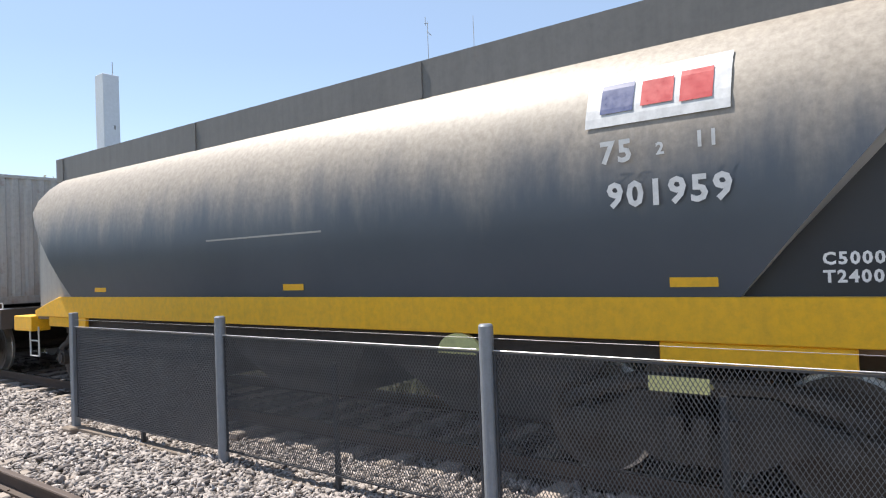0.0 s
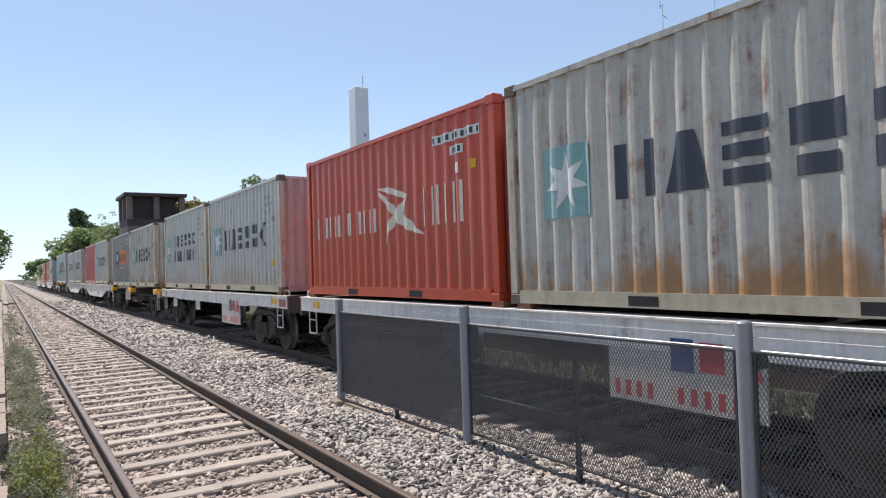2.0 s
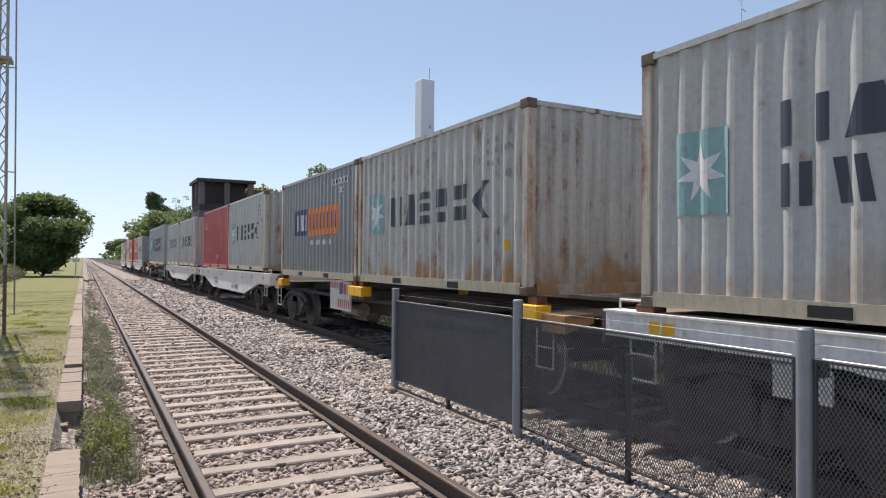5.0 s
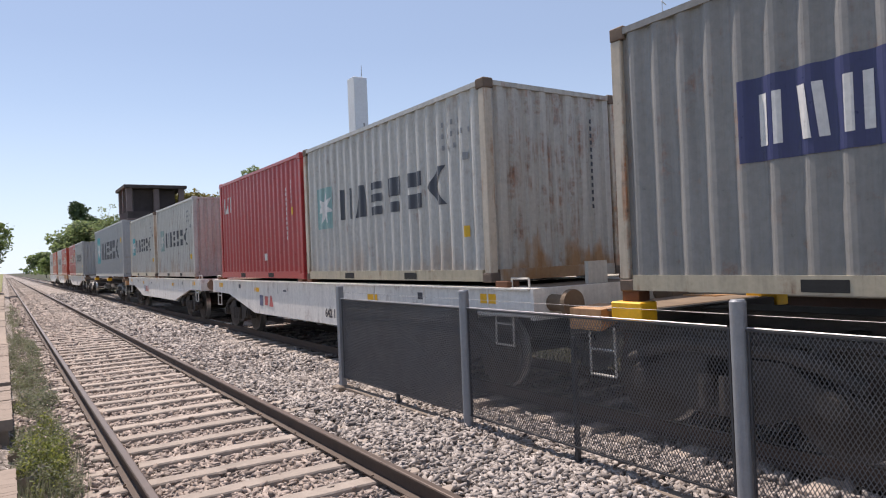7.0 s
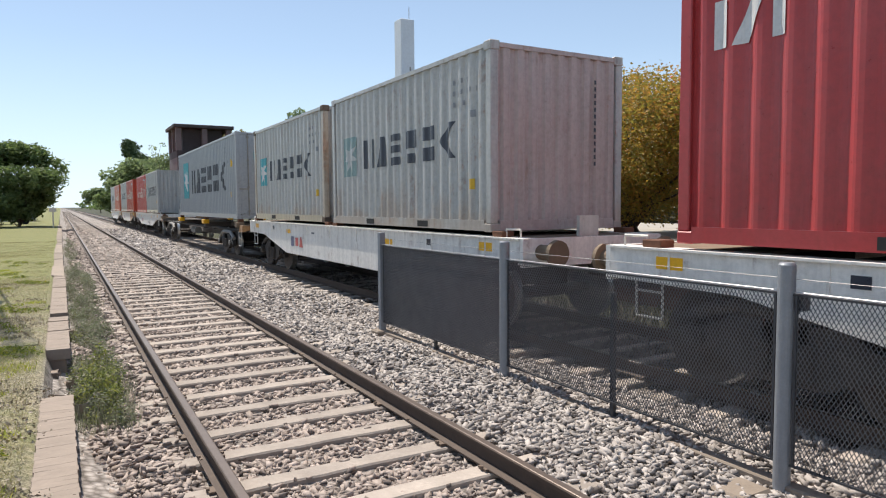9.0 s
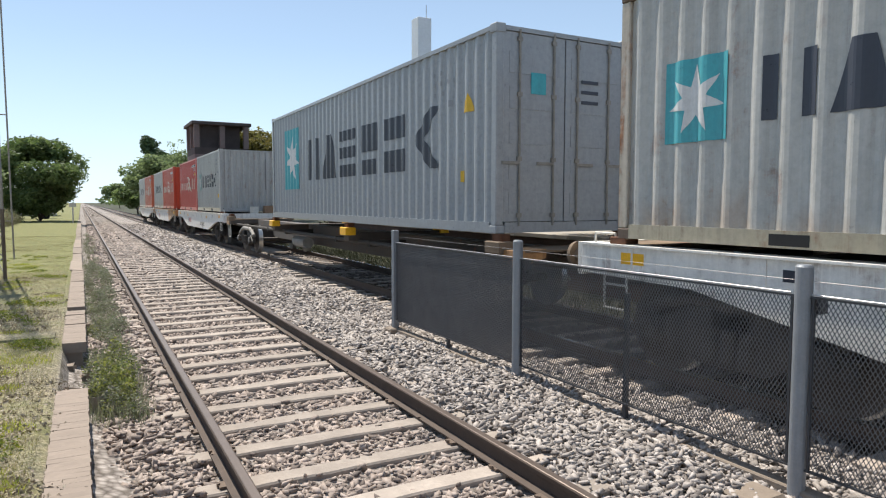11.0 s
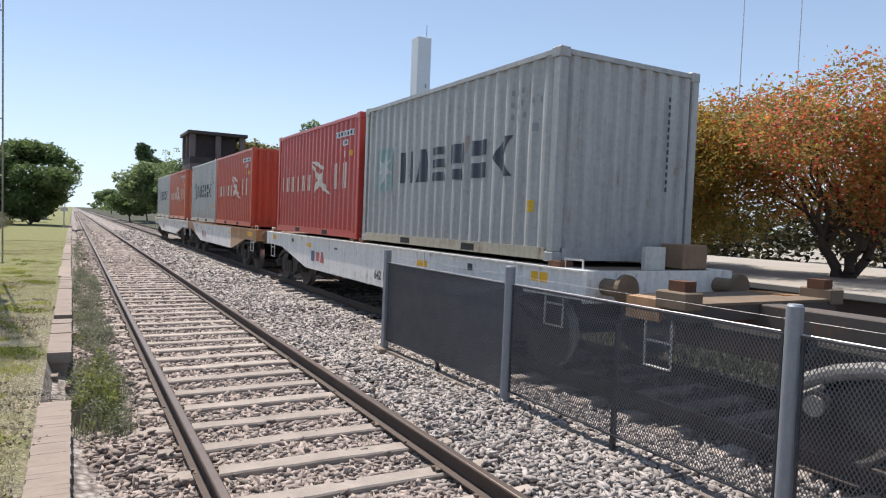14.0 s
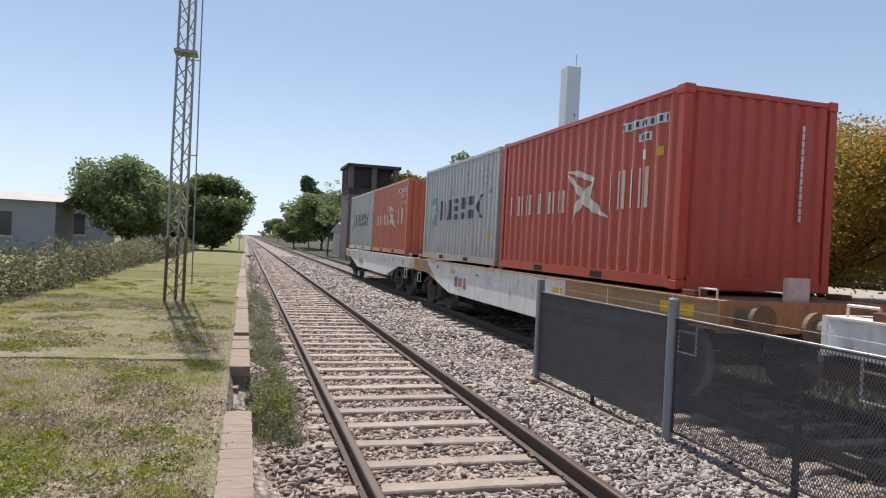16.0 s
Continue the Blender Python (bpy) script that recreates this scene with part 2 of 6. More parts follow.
M_STRAND = plain("dull_strand_wire", (0.28, 0.27, 0.27), 0.5, 0.4, 0.15)
M_WIRE = plain("bright_wire", (0.45, 0.45, 0.46), 0.45, 0.5, 0.15)
M_RAIL = plain("rusty_rail_side", (0.075, 0.05, 0.037), 0.75, 0.1, 0.3, 9, 0.2)
M_RAILTOP = plain("dull_rail_head", (0.15, 0.115, 0.095), 0.42, 0.5, 0.2, 9, 0.1)
M_RAILSHINE = plain("polished_rail_head", (0.50, 0.49, 0.48), 0.25, 0.9, 0.1, 9, 0.0)
M_SLEEPER = plain("weathered_sleeper", (0.42, 0.355, 0.305), 0.92, 0, 0.32, 4, 0.5, 0.3)
M_PAVING = plain("dusty_platform_paving", (0.36, 0.325, 0.28), 0.95, 0, 0.2, 0.9, 0.2)
M_CONCRETE = plain("platform_concrete", (0.50, 0.47, 0.42), 0.9, 0, 0.15, 2.2, 0.2)
M_KERB = plain("old_kerb_stone", (0.30, 0.24, 0.19), 0.9, 0, 0.25, 4, 0.4, 0.3)
M_KERB_BRICK = plain("pale_worn_brick", (0.29, 0.232, 0.188), 0.95, 0, 0.20, 3.5, 0.25, 0.06)
M_BRICKWALL = plain("stained_platform_wall", (0.11, 0.07, 0.055), 0.95, 0, 0.45, 2.0, 0.4)
M_TOWER = plain("white_rendered_tower", (0.82, 0.84, 0.90), 0.8, 0, 0.06, 0.3, 0.05)
M_BROWN_DARK = plain("dark_brown_timber", (0.07, 0.056, 0.055), 0.85, 0, 0.35, 1.5, 0.2)
M_BROWN_MID = plain("faded_brown_timber", (0.19, 0.145, 0.14), 0.85, 0, 0.3, 1.5, 0.2)
M_WALL = plain("pale_house_wall", (0.62, 0.58, 0.52), 0.9, 0, 0.12, 1.0)
M_ROOF = plain("grey_sheet_roof", (0.30, 0.30, 0.31), 0.6, 0.1, 0.2, 1.2)
M_HOUSE_GREY = plain("pale_grey_house_wall", (0.33, 0.34, 0.37), 0.85, 0, 0.12, 1.0)
M_GLASS_DARK = plain("dark_window_glass", (0.03, 0.035, 0.04), 0.1, 0, 0.1, 3, 0)
M_BARK = plain("bark", (0.085, 0.065, 0.05), 0.95, 0, 0.4, 9, 0.5)
M_MAST = plain("mast_galvanised_steel", (0.36, 0.325, 0.285), 0.5, 0.4, 0.2, 6, 0.1)
M_RADIO = plain("pale_radio_mast", (0.62, 0.63, 0.66), 0.6, 0, 0.1, 1)
M_MAST_FOOT = plain("rusty_mast_steel", (0.16, 0.12, 0.09), 0.8, 0.2, 0.3, 6, 0.2)
M_VEHICLE = plain("white_vehicle_paint", (0.72, 0.72, 0.72), 0.35, 0, 0.05, 2, 0)
M_TYRE = plain("tyre_rubber", (0.02, 0.02, 0.02), 0.9, 0, 0.2)
M_WHITE_PLATE = painted("white_plate", (0.62, 0.59, 0.53), 0.3, 0.4)
M_OCHRE_WOOD = plain("dry_dunnage_wood", (0.30, 0.19, 0.12), 0.9, 0, 0.3, 6, 0.3)


def leaf_mat(name, colours, trans=0.35):
    def build(nt, b):
        geo = nt.nodes.new("ShaderNodeNewGeometry")
        stops = [(k / max(1, len(colours) - 1), c) for k, c in enumerate(colours)]
        r = ramp(nt, geo.outputs["Random Per Island"], stops)
        n = noise_tex(nt, coords(nt), 1.1, 4)
        shade = ramp(nt, n.outputs[0], [(0.3, (0.7, 0.7, 0.7)), (0.7, (1.15, 1.15, 1.15))])
        c = blend(nt, 1.0, r.outputs[0], shade.outputs[0], "MULTIPLY")
        nt.links.new(c, b.inputs["Base Color"])
        b.inputs["Roughness"].default_value = 0.6
        t = nt.nodes.new("ShaderNodeBsdfTranslucent")
        nt.links.new(c, t.inputs[0])
        mx = nt.nodes.new("ShaderNodeMixShader")
        mx.inputs[0].default_value = trans
        nt.links.new(b.outputs[0], mx.inputs[1])
        nt.links.new(t.outputs[0], mx.inputs[2])
        nt.links.new(mx.outputs[0], nt.nodes["Material Output"].inputs[0])
    return mat(name, build)


L_ORANGE = leaf_mat("orange_green_leaves", [(0.23, 0.22, 0.05), (0.44, 0.31, 0.05), (0.46, 0.23, 0.055), (0.34, 0.29, 0.05), (0.17, 0.155, 0.045)], 0.5)
L_RED = leaf_mat("red_orange_leaves", [(0.76, 0.14, 0.08), (0.29, 0.28, 0.07), (0.25, 0.23, 0.06), (0.66, 0.33, 0.085), (0.24, 0.23, 0.065), (0.36, 0.32, 0.085), (0.74, 0.11, 0.10), (0.62, 0.24, 0.08)], 0.55)
L_DARK = leaf_mat("dark_green_leaves", [(0.11, 0.165, 0.055), (0.19, 0.25, 0.085), (0.08, 0.13, 0.045)], 0.5)
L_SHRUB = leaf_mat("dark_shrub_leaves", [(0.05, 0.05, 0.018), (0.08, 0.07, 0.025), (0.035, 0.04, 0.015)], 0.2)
L_MID = leaf_mat("mid_green_leaves", [(0.17, 0.235, 0.10), (0.26, 0.32, 0.145), (0.13, 0.18, 0.08)], 0.55)
L_OLIVE = leaf_mat("olive_leaves", [(0.17, 0.165, 0.045), (0.24, 0.20, 0.05), (0.11, 0.11, 0.03)], 0.4)
L_CONIFER = leaf_mat("conifer_needles", [(0.07, 0.115, 0.05), (0.10, 0.15, 0.065)], 0.25)
L_WEED = leaf_mat("weed_leaves", [(0.17, 0.20, 0.11), (0.25, 0.27, 0.17), (0.24, 0.22, 0.18), (0.14, 0.18, 0.08)], 0.45)
# verge grass darkened to carry the shade behind the train
L_VERGE = leaf_mat("shaded_verge_leaves", [(0.032, 0.042, 0.014), (0.046, 0.052, 0.018), (0.042, 0.038, 0.022)], 0.12)
L_WEED_GREEN = leaf_mat("bright_weed_leaves", [(0.16, 0.20, 0.06), (0.33, 0.34, 0.08), (0.13, 0.16, 0.055), (0.26, 0.25, 0.14)], 0.45)
L_HEDGE = leaf_mat("hedge_leaves", [(0.14, 0.17, 0.06), (0.20, 0.20, 0.09), (0.24, 0.18, 0.12), (0.09, 0.12, 0.05), (0.34, 0.31, 0.22), (0.12, 0.15, 0.055)], 0.4)
L_GRASS = leaf_mat("grass_blades", [(0.20, 0.21, 0.06), (0.34, 0.30, 0.15), (0.42, 0.36, 0.23), (0.16, 0.17, 0.06), (0.32, 0.29, 0.12), (0.38, 0.33, 0.21)], 0.5)
L_STRAW = leaf_mat("dry_straw", [(0.42, 0.36, 0.24), (0.32, 0.27, 0.17), (0.50, 0.44, 0.32)])


def build_ballast(nt, b):
    v = coords(nt, shift=False)
    geo = nt.nodes.new("ShaderNodeNewGeometry")
    r = ramp(nt, geo.outputs["Random Per Island"], [(0.0, (0.14, 0.123, 0.119)), (0.25, (0.30, 0.27, 0.255)), (0.5, (0.43, 0.39, 0.37)), (0.75, (0.34, 0.305, 0.29)), (0.92, (0.51, 0.465, 0.445)), (1.0, (0.19, 0.165, 0.155))])
    n = noise_tex(nt, v, 22, 5)
    d = ramp(nt, n.outputs[0], [(0.3, (0.75, 0.74, 0.72)), (0.7, (1.1, 1.09, 1.07))])
    c = blend(nt, 1.0, r.outputs[0], d.outputs[0], "MULTIPLY")
    # rust and soil stain between the rails and beside the kerb
    sep = nt.nodes.new("ShaderNodeSeparateXYZ")
    nt.links.new(v.outputs[0], sep.inputs[0])
    big = noise_tex(nt, v, 1.7, 4)
    off = nt.nodes.new("ShaderNodeMath")
    off.operation = "MULTIPLY_ADD"
    off.inputs[1].default_value = 0.7
    nt.links.new(big.outputs[0], off.inputs[0])
    nt.links.new(sep.outputs[0], off.inputs[2])
    st = nt.nodes.new("ShaderNodeMapRange")
    st.inputs[1].default_value, st.inputs[2].default_value = 1.35, 0.95
    nt.links.new(off.outputs[0], st.inputs[0])
    c = blend(nt, st.outputs[0], c, blend(nt, 1.0, c, (0.90, 0.82, 0.77), "MULTIPLY"))
    # train's shade put into the stone colour along the running line
    train_shade = nt.nodes.new("ShaderNodeMapRange")
    train_shade.inputs[1].default_value, train_shade.inputs[2].default_value = 3.75, 4.1
    nt.links.new(off.outputs[0], train_shade.inputs[0])
    c = blend(nt, train_shade.outputs[0], c, blend(nt, 1.0, c, (0.42, 0.38, 0.35), "MULTIPLY"))
    nt.links.new(c, b.inputs["Base Color"])
    b.inputs["Roughness"].default_value = 0.9
    bump(nt, b, n.outputs[0], 0.3, 0.01)


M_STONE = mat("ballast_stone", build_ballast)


def build_ground(nt, b):
    """Grass and bare soil to the sides, crushed stone where the tracks run."""
    v = coords(nt, shift=False)
    sep = nt.nodes.new("ShaderNodeSeparateXYZ")
    nt.links.new(v.outputs[0], sep.inputs[0])
    big = noise_tex(nt, v, 0.9, 6)
    mid = noise_tex(nt, v, 5.0, 6, 0.7)
    fine = noise_tex(nt, v, 45, 5, 0.7)
    soil = ramp(nt, fine.outputs[0], [(0.38, (0.065, 0.054, 0.033)), (0.62, (0.34, 0.295, 0.215))])
    speck = noise_tex(nt, v, 70, 4, 0.8)
    grass = ramp(nt, speck.outputs[0], [(0.32, (0.05, 0.06, 0.018)), (0.48, (0.13, 0.135, 0.04)), (0.58, (0.18, 0.175, 0.06)), (0.7, (0.29, 0.25, 0.15))])
    hue = ramp(nt, mid.outputs[0], [(0.3, (0.8, 0.95, 0.7)), (0.7, (1.2, 1.08, 1.15))])
    grass_c = blend(nt, 1.0, grass.outputs[0], hue.outputs[0], "MULTIPLY")
    gm = ramp(nt, big.outputs[0], [(0.47, (0, 0, 0)), (0.66, (1, 1, 1))])
    # farther off the turf closes up
    far = nt.nodes.new("ShaderNodeMapRange")
    far.inputs[1].default_value, far.inputs[2].default_value = 8.0, 17.0
    nt.links.new(sep.outputs[1], far.inputs[0])
    gmx = blend(nt, far.outputs[0], gm.outputs[0], (0.85, 0.85, 0.85))
    turf = blend(nt, gmx, soil.outputs[0], grass_c)
    mott = noise_tex(nt, v, 9.0, 6, 0.75)
    mr = ramp(nt, mott.outputs[0], [(0.36, (0.72, 0.76, 0.68)), (0.62, (1.3, 1.28, 1.2))])
    turf = blend(nt, 1.0, turf, mr.outputs[0], "MULTIPLY")
    vor = node(nt, "ShaderNodeTexVoronoi", Scale=17.0)
    nt.links.new(v.outputs[0], vor.inputs["Vector"])
    st = ramp(nt, vor.outputs["Color"], [(0.0, (0.24, 0.21, 0.19)), (0.5, (0.36, 0.318, 0.29)), (1.0, (0.48, 0.43, 0.395))])
    gap = ramp(nt, vor.outputs["Distance"], [(0.25, (1, 1, 1)), (0.75, (0.35, 0.33, 0.31))])
    stones = blend(nt, 1.0, st.outputs[0], gap.outputs[0], "MULTIPLY")
    lo = nt.nodes.new("ShaderNodeMapRange")
    lo.inputs[1].default_value, lo.inputs[2].default_value = -1.99, -1.93
    nt.links.new(sep.outputs[0], lo.inputs[0])
    hi = nt.nodes.new("ShaderNodeMapRange")
    hi.inputs[1].default_value, hi.inputs[2].default_value = 6.35, 6.0
    nt.links.new(sep.outputs[0], hi.inputs[0])
    mul = nt.nodes.new("ShaderNodeMath")
    mul.operation = "MULTIPLY"
    nt.links.new(lo.outputs[0], mul.inputs[0])
    nt.links.new(hi.outputs[0], mul.inputs[1])
    # the same painted shade under the train, on the ground stones
    ground_train_shade = nt.nodes.new("ShaderNodeMapRange")
    ground_train_shade.inputs[1].default_value, ground_train_shade.inputs[2].default_value = 3.3, 3.6
    nt.links.new(sep.outputs[0], ground_train_shade.inputs[0])
    stones = blend(nt, ground_train_shade.outputs[0], stones, blend(nt, 1.0, stones, (0.40, 0.37, 0.34), "MULTIPLY"))
    # shade behind the train painted into the turf from x = 6 outwards
    verge_shade = nt.nodes.new("ShaderNodeMapRange")
    verge_shade.inputs[1].default_value, verge_shade.inputs[2].default_value = 5.9, 6.2
    nt.links.new(sep.outputs[0], verge_shade.inputs[0])
    turf = blend(nt, verge_shade.outputs[0], turf, blend(nt, 1.0, turf, (0.19, 0.20, 0.17), "MULTIPLY"))
    c = blend(nt, mul.outputs[0], turf, stones)
    nt.links.new(c, b.inputs["Base Color"])
    b.inputs["Roughness"].default_value = 0.95
    bump(nt, b, fine.outputs[0], 0.5, 0.03)


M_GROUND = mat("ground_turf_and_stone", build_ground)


# ---------------------------------------------------------------- mesh helpers
def box(bm, x0, x1, y0, y1, z0, z1):
    v = [bm.verts.new(p) for p in ((x0, y0, z0), (x1, y0, z0), (x1, y1, z0), (x0, y1, z0), (x0, y0, z1), (x1, y0, z1), (x1, y1, z1), (x0, y1, z1))]
    for f in ((3, 2, 1, 0), (4, 5, 6, 7), (0, 1, 5, 4), (1, 2, 6, 5), (2, 3, 7, 6), (3, 0, 4, 7)):
        bm.faces.new([v[i] for i in f])
    return v


def rod(bm, a, b, r, n=8, r2=None, cap=True):
    """A straight round bar from a to b."""
    a, b = Vector(a), Vector(b)
    d = (b - a).normalized()
    u = d.orthogonal().normalized()
    w = d.cross(u)
    r2 = r if r2 is None else r2
    A = [bm.verts.new(a + (u * math.cos(2 * math.pi * k / n) + w * math.sin(2 * math.pi * k / n)) * r) for k in range(n)]
    B = [bm.verts.new(b + (u * math.cos(2 * math.pi * k / n) + w * math.sin(2 * math.pi * k / n)) * r2) for k in range(n)]
    for k in range(n):
        bm.faces.new((A[k], A[(k + 1) % n], B[(k + 1) % n], B[k]))
    if cap:
        bm.faces.new(A[::-1])
        bm.faces.new(B)


def prism(bm, outline, y0, y1):
    """An (x, z) outline drawn out from y0 to y1."""
    A = [bm.verts.new((x, y0, z)) for x, z in outline]
    B = [bm.verts.new((x, y1, z)) for x, z in outline]
    n = len(outline)
    for k in range(n):
        bm.faces.new((A[k], A[(k + 1) % n], B[(k + 1) % n], B[k]))
    bm.faces.new(A[::-1])
    bm.faces.new(B)


def plate(bm, outline, x0, x1):
    """A (y, z) outline drawn out from x0 to x1."""
    A = [bm.verts.new((x0, y, z)) for y, z in outline]
    B = [bm.verts.new((x1, y, z)) for y, z in outline]
    n = len(outline)
    for k in range(n):
        bm.faces.new((A[k], A[(k + 1) % n], B[(k + 1) % n], B[k]))
    bm.faces.new(A[::-1])
    bm.faces.new(B)


def finish(bm, smooth=False, bevel=0.0):
    if bevel:
        bmesh.ops.bevel(bm, geom=[e for e in bm.edges], offset=bevel, segments=1, affect="EDGES", clamp_overlap=True)
    bmesh.ops.recalc_face_normals(bm, faces=bm.faces)
    if smooth:
        for f in bm.faces:
            f.smooth = True
    return bm


def part(name, bm, material, parent=None, label="", smooth=False, bevel=0.0):
    finish(bm, smooth, bevel)
    me = bpy.data.meshes.new(name)
    bm.to_mesh(me)
    bm.free()
    me.materials.append(material)
    ob = new(name, me)
    ob.parent = parent
    if label:
        ob["label"] = label
    return ob


def shared(name, me, parent, m=None, label=""):
    ob = new(name, me)
    ob.parent = parent
    if m is not None:
        ob.matrix_basis = m
    if label:
        ob["label"] = label
    return ob


def from_arrays(name, verts, faces, material, parent=None, smooth=False):
    me = bpy.data.meshes.new(name)
    me.from_pydata(np.asarray(verts).tolist(), [], np.asarray(faces).tolist())
    me.materials.append(material)
    if smooth:
        me.polygons.foreach_set("use_smooth", [True] * len(me.polygons))
    me.update()
    ob = new(name, me)
    ob.parent = parent
    return ob


def holder(name, label, category, group="", kind=""):
    return tagged(new(name), label, category, group, kind)


def B():
    return bmesh.new()


# ---------------------------------------------------------------- ground and platforms
def make_ground():
    xs = [-2500, -600, -120, -40, -15, -8, -4, -2.02, -1.96, -1.9, -1.5, -1.3, 1.3, 1.9, 2.6, 3.1, 6.0, 6.9, 7.5, 8.5, 12, 30, 120, 600, 2500]
    zs = [0.15, 0.15, 0.15, 0.15, 0.15, 0.15, 0.15, 0.15, 0.12, -0.06, -0.19, -0.2, -0.2, -0.24, -0.25, -0.22, -0.22, -0.18, -0.15, -0.1, -0.1, 0, 0, 0, 0]
    ys = [-2500, -400, -60, -20] + [-6 + 2.0 * k for k in range(33)] + [70, 90, 140, 300, 900, 3500]
    verts, faces = [], []
    for y in ys:
        for x, z in zip(xs, zs):
            n = 0.0 if abs(x) < 2.5 else 0.05 * noise.noise(Vector((x * 0.3, y * 0.3, 0)))
            verts.append((x, y, z + n))
    w = len(xs)
    for j in range(len(ys) - 1):
        for i in range(w - 1):
            a = j * w + i
            faces.append((a, a + 1, a + w + 1, a + w))
    return tagged(from_arrays("ground", verts, faces, M_GROUND), "patchy grass and crushed stone ground beside the railway", "ground", kind="structure")


make_ground()

# far platform behind the train, with its stained retaining wall
plat = tagged(new("platform"), "pale concrete station platform with dark stained edge wall", "platform", kind="structure")
PX, PZ = 7.5, 1.05
bm = B()
box(bm, PX + 0.06, PX + 0.5, -40, 26, -0.3, PZ - 0.10)
part("edge_wall", bm, M_BRICKWALL, plat, "dark stained brick retaining wall")
k = 0
y = -12.0
bm = B()
box(bm, 0, 0.55, 0, 1.98, -0.10, 0.0)
finish(bm, bevel=0.012)
me_cope = bpy.data.meshes.new("coping_slab")
bm.to_mesh(me_cope)
bm.free()
me_cope.materials.append(M_PAVING)
while y < 25.9:
    shared("coping_slab", me_cope, plat, pose(PX, y, PZ + random.uniform(-0.006, 0.006)))
    y += 2.0
bm = B()
box(bm, PX + 0.552, PX + 9.0, -40, 26, PZ - 0.12, PZ - 0.015)
part("paving", bm, M_PAVING, plat)
bm = B()
box(bm, PX + 0.45, PX + 160, -60, 26.4, -0.3, PZ - 0.13)
part("embankment", bm, plain("dusty_yard_gravel", (0.33, 0.295, 0.25), 0.95, 0, 0.25, 0.8, 0.3), plat, "dusty pale gravel yard")

# stone kerb of the low platform by the camera
kerb = tagged(new("platform_kerb"), "worn broken stone kerb along the grassy low platform", "kerb", kind="structure")
rk = random.Random(4)


def kerb_piece(name, material, x0, x1, y0, y1, z0, z1, wear):
    bm = B()
    box(bm, x0, x1, y0, y1, z0, z1)
    bmesh.ops.bevel(bm, geom=list(bm.edges), offset=min(0.012, (y1 - y0) * 0.008), segments=1, affect="EDGES")
    for v in bm.verts:
        v.co += Vector((rk.uniform(-1, 1), rk.uniform(-1, 1), rk.uniform(-1, 1))) * wear
    return part(name, bm, material, kerb)


# bricks on edge, in broken runs
for ya, yb, dz in ((-6.0, 5.05, 0.0), (7.05, 9.55, 0.02), (10.1, 16.5, 0.0)):
    kerb_piece("kerb_core", M_KERB, -1.96, -1.77, ya + 0.02, yb - 0.02, -0.3, 0.06 + dz, 0.006)
    y = ya
    while y < yb - 0.05:
        j = rk.uniform(-0.004, 0.004)
        sunk = rk.uniform(0.0, 0.0016) + (rk.uniform(0.01, 0.03) if ya > 0 and rk.random() < 0.06 else 0.0)
        kerb_piece("brick", M_KERB_BRICK, -1.965 + j, -1.73 + j, y - 0.0005, y + 0.0735, 0.045 + dz - sunk, 0.163 + dz - sunk, 0.0012)
        y += 0.074
y = 16.5
while y < 66:
    kerb_piece("kerb_stone", M_KERB, -2.02, -1.76, y, y + 2.9, -0.3, 0.16 + rk.uniform(-0.03, 0.0), 0.012)
    y += 2.95
for k in range(26):
    y = rk.choice((rk.uniform(5.1, 7.0), rk.uniform(9.5, 10.2)))
    x, z, q = rk.uniform(-2.05, -1.65), rk.uniform(-0.2, -0.05), rk.uniform(0.04, 0.10)
    kerb_piece("rubble", rk.choice((M_KERB, M_KERB_BRICK)), x - q, x + q, y - q * 0.7, y + q * 0.7, z - q, z + q * 0.6, 0.02)

# ---------------------------------------------------------------- tracks
RAIL_OUT = [(-0.07, -0.15), (0.07, -0.15), (0.07, -0.138), (0.012, -0.122), (0.009, -0.045), (0.034, -0.034), (0.036, -0.008), (0.030, 0.0),
            (-0.030, 0.0), (-0.036, -0.008), (-0.034, -0.034), (-0.009, -0.045), (-0.012, -0.122), (-0.07, -0.138)]


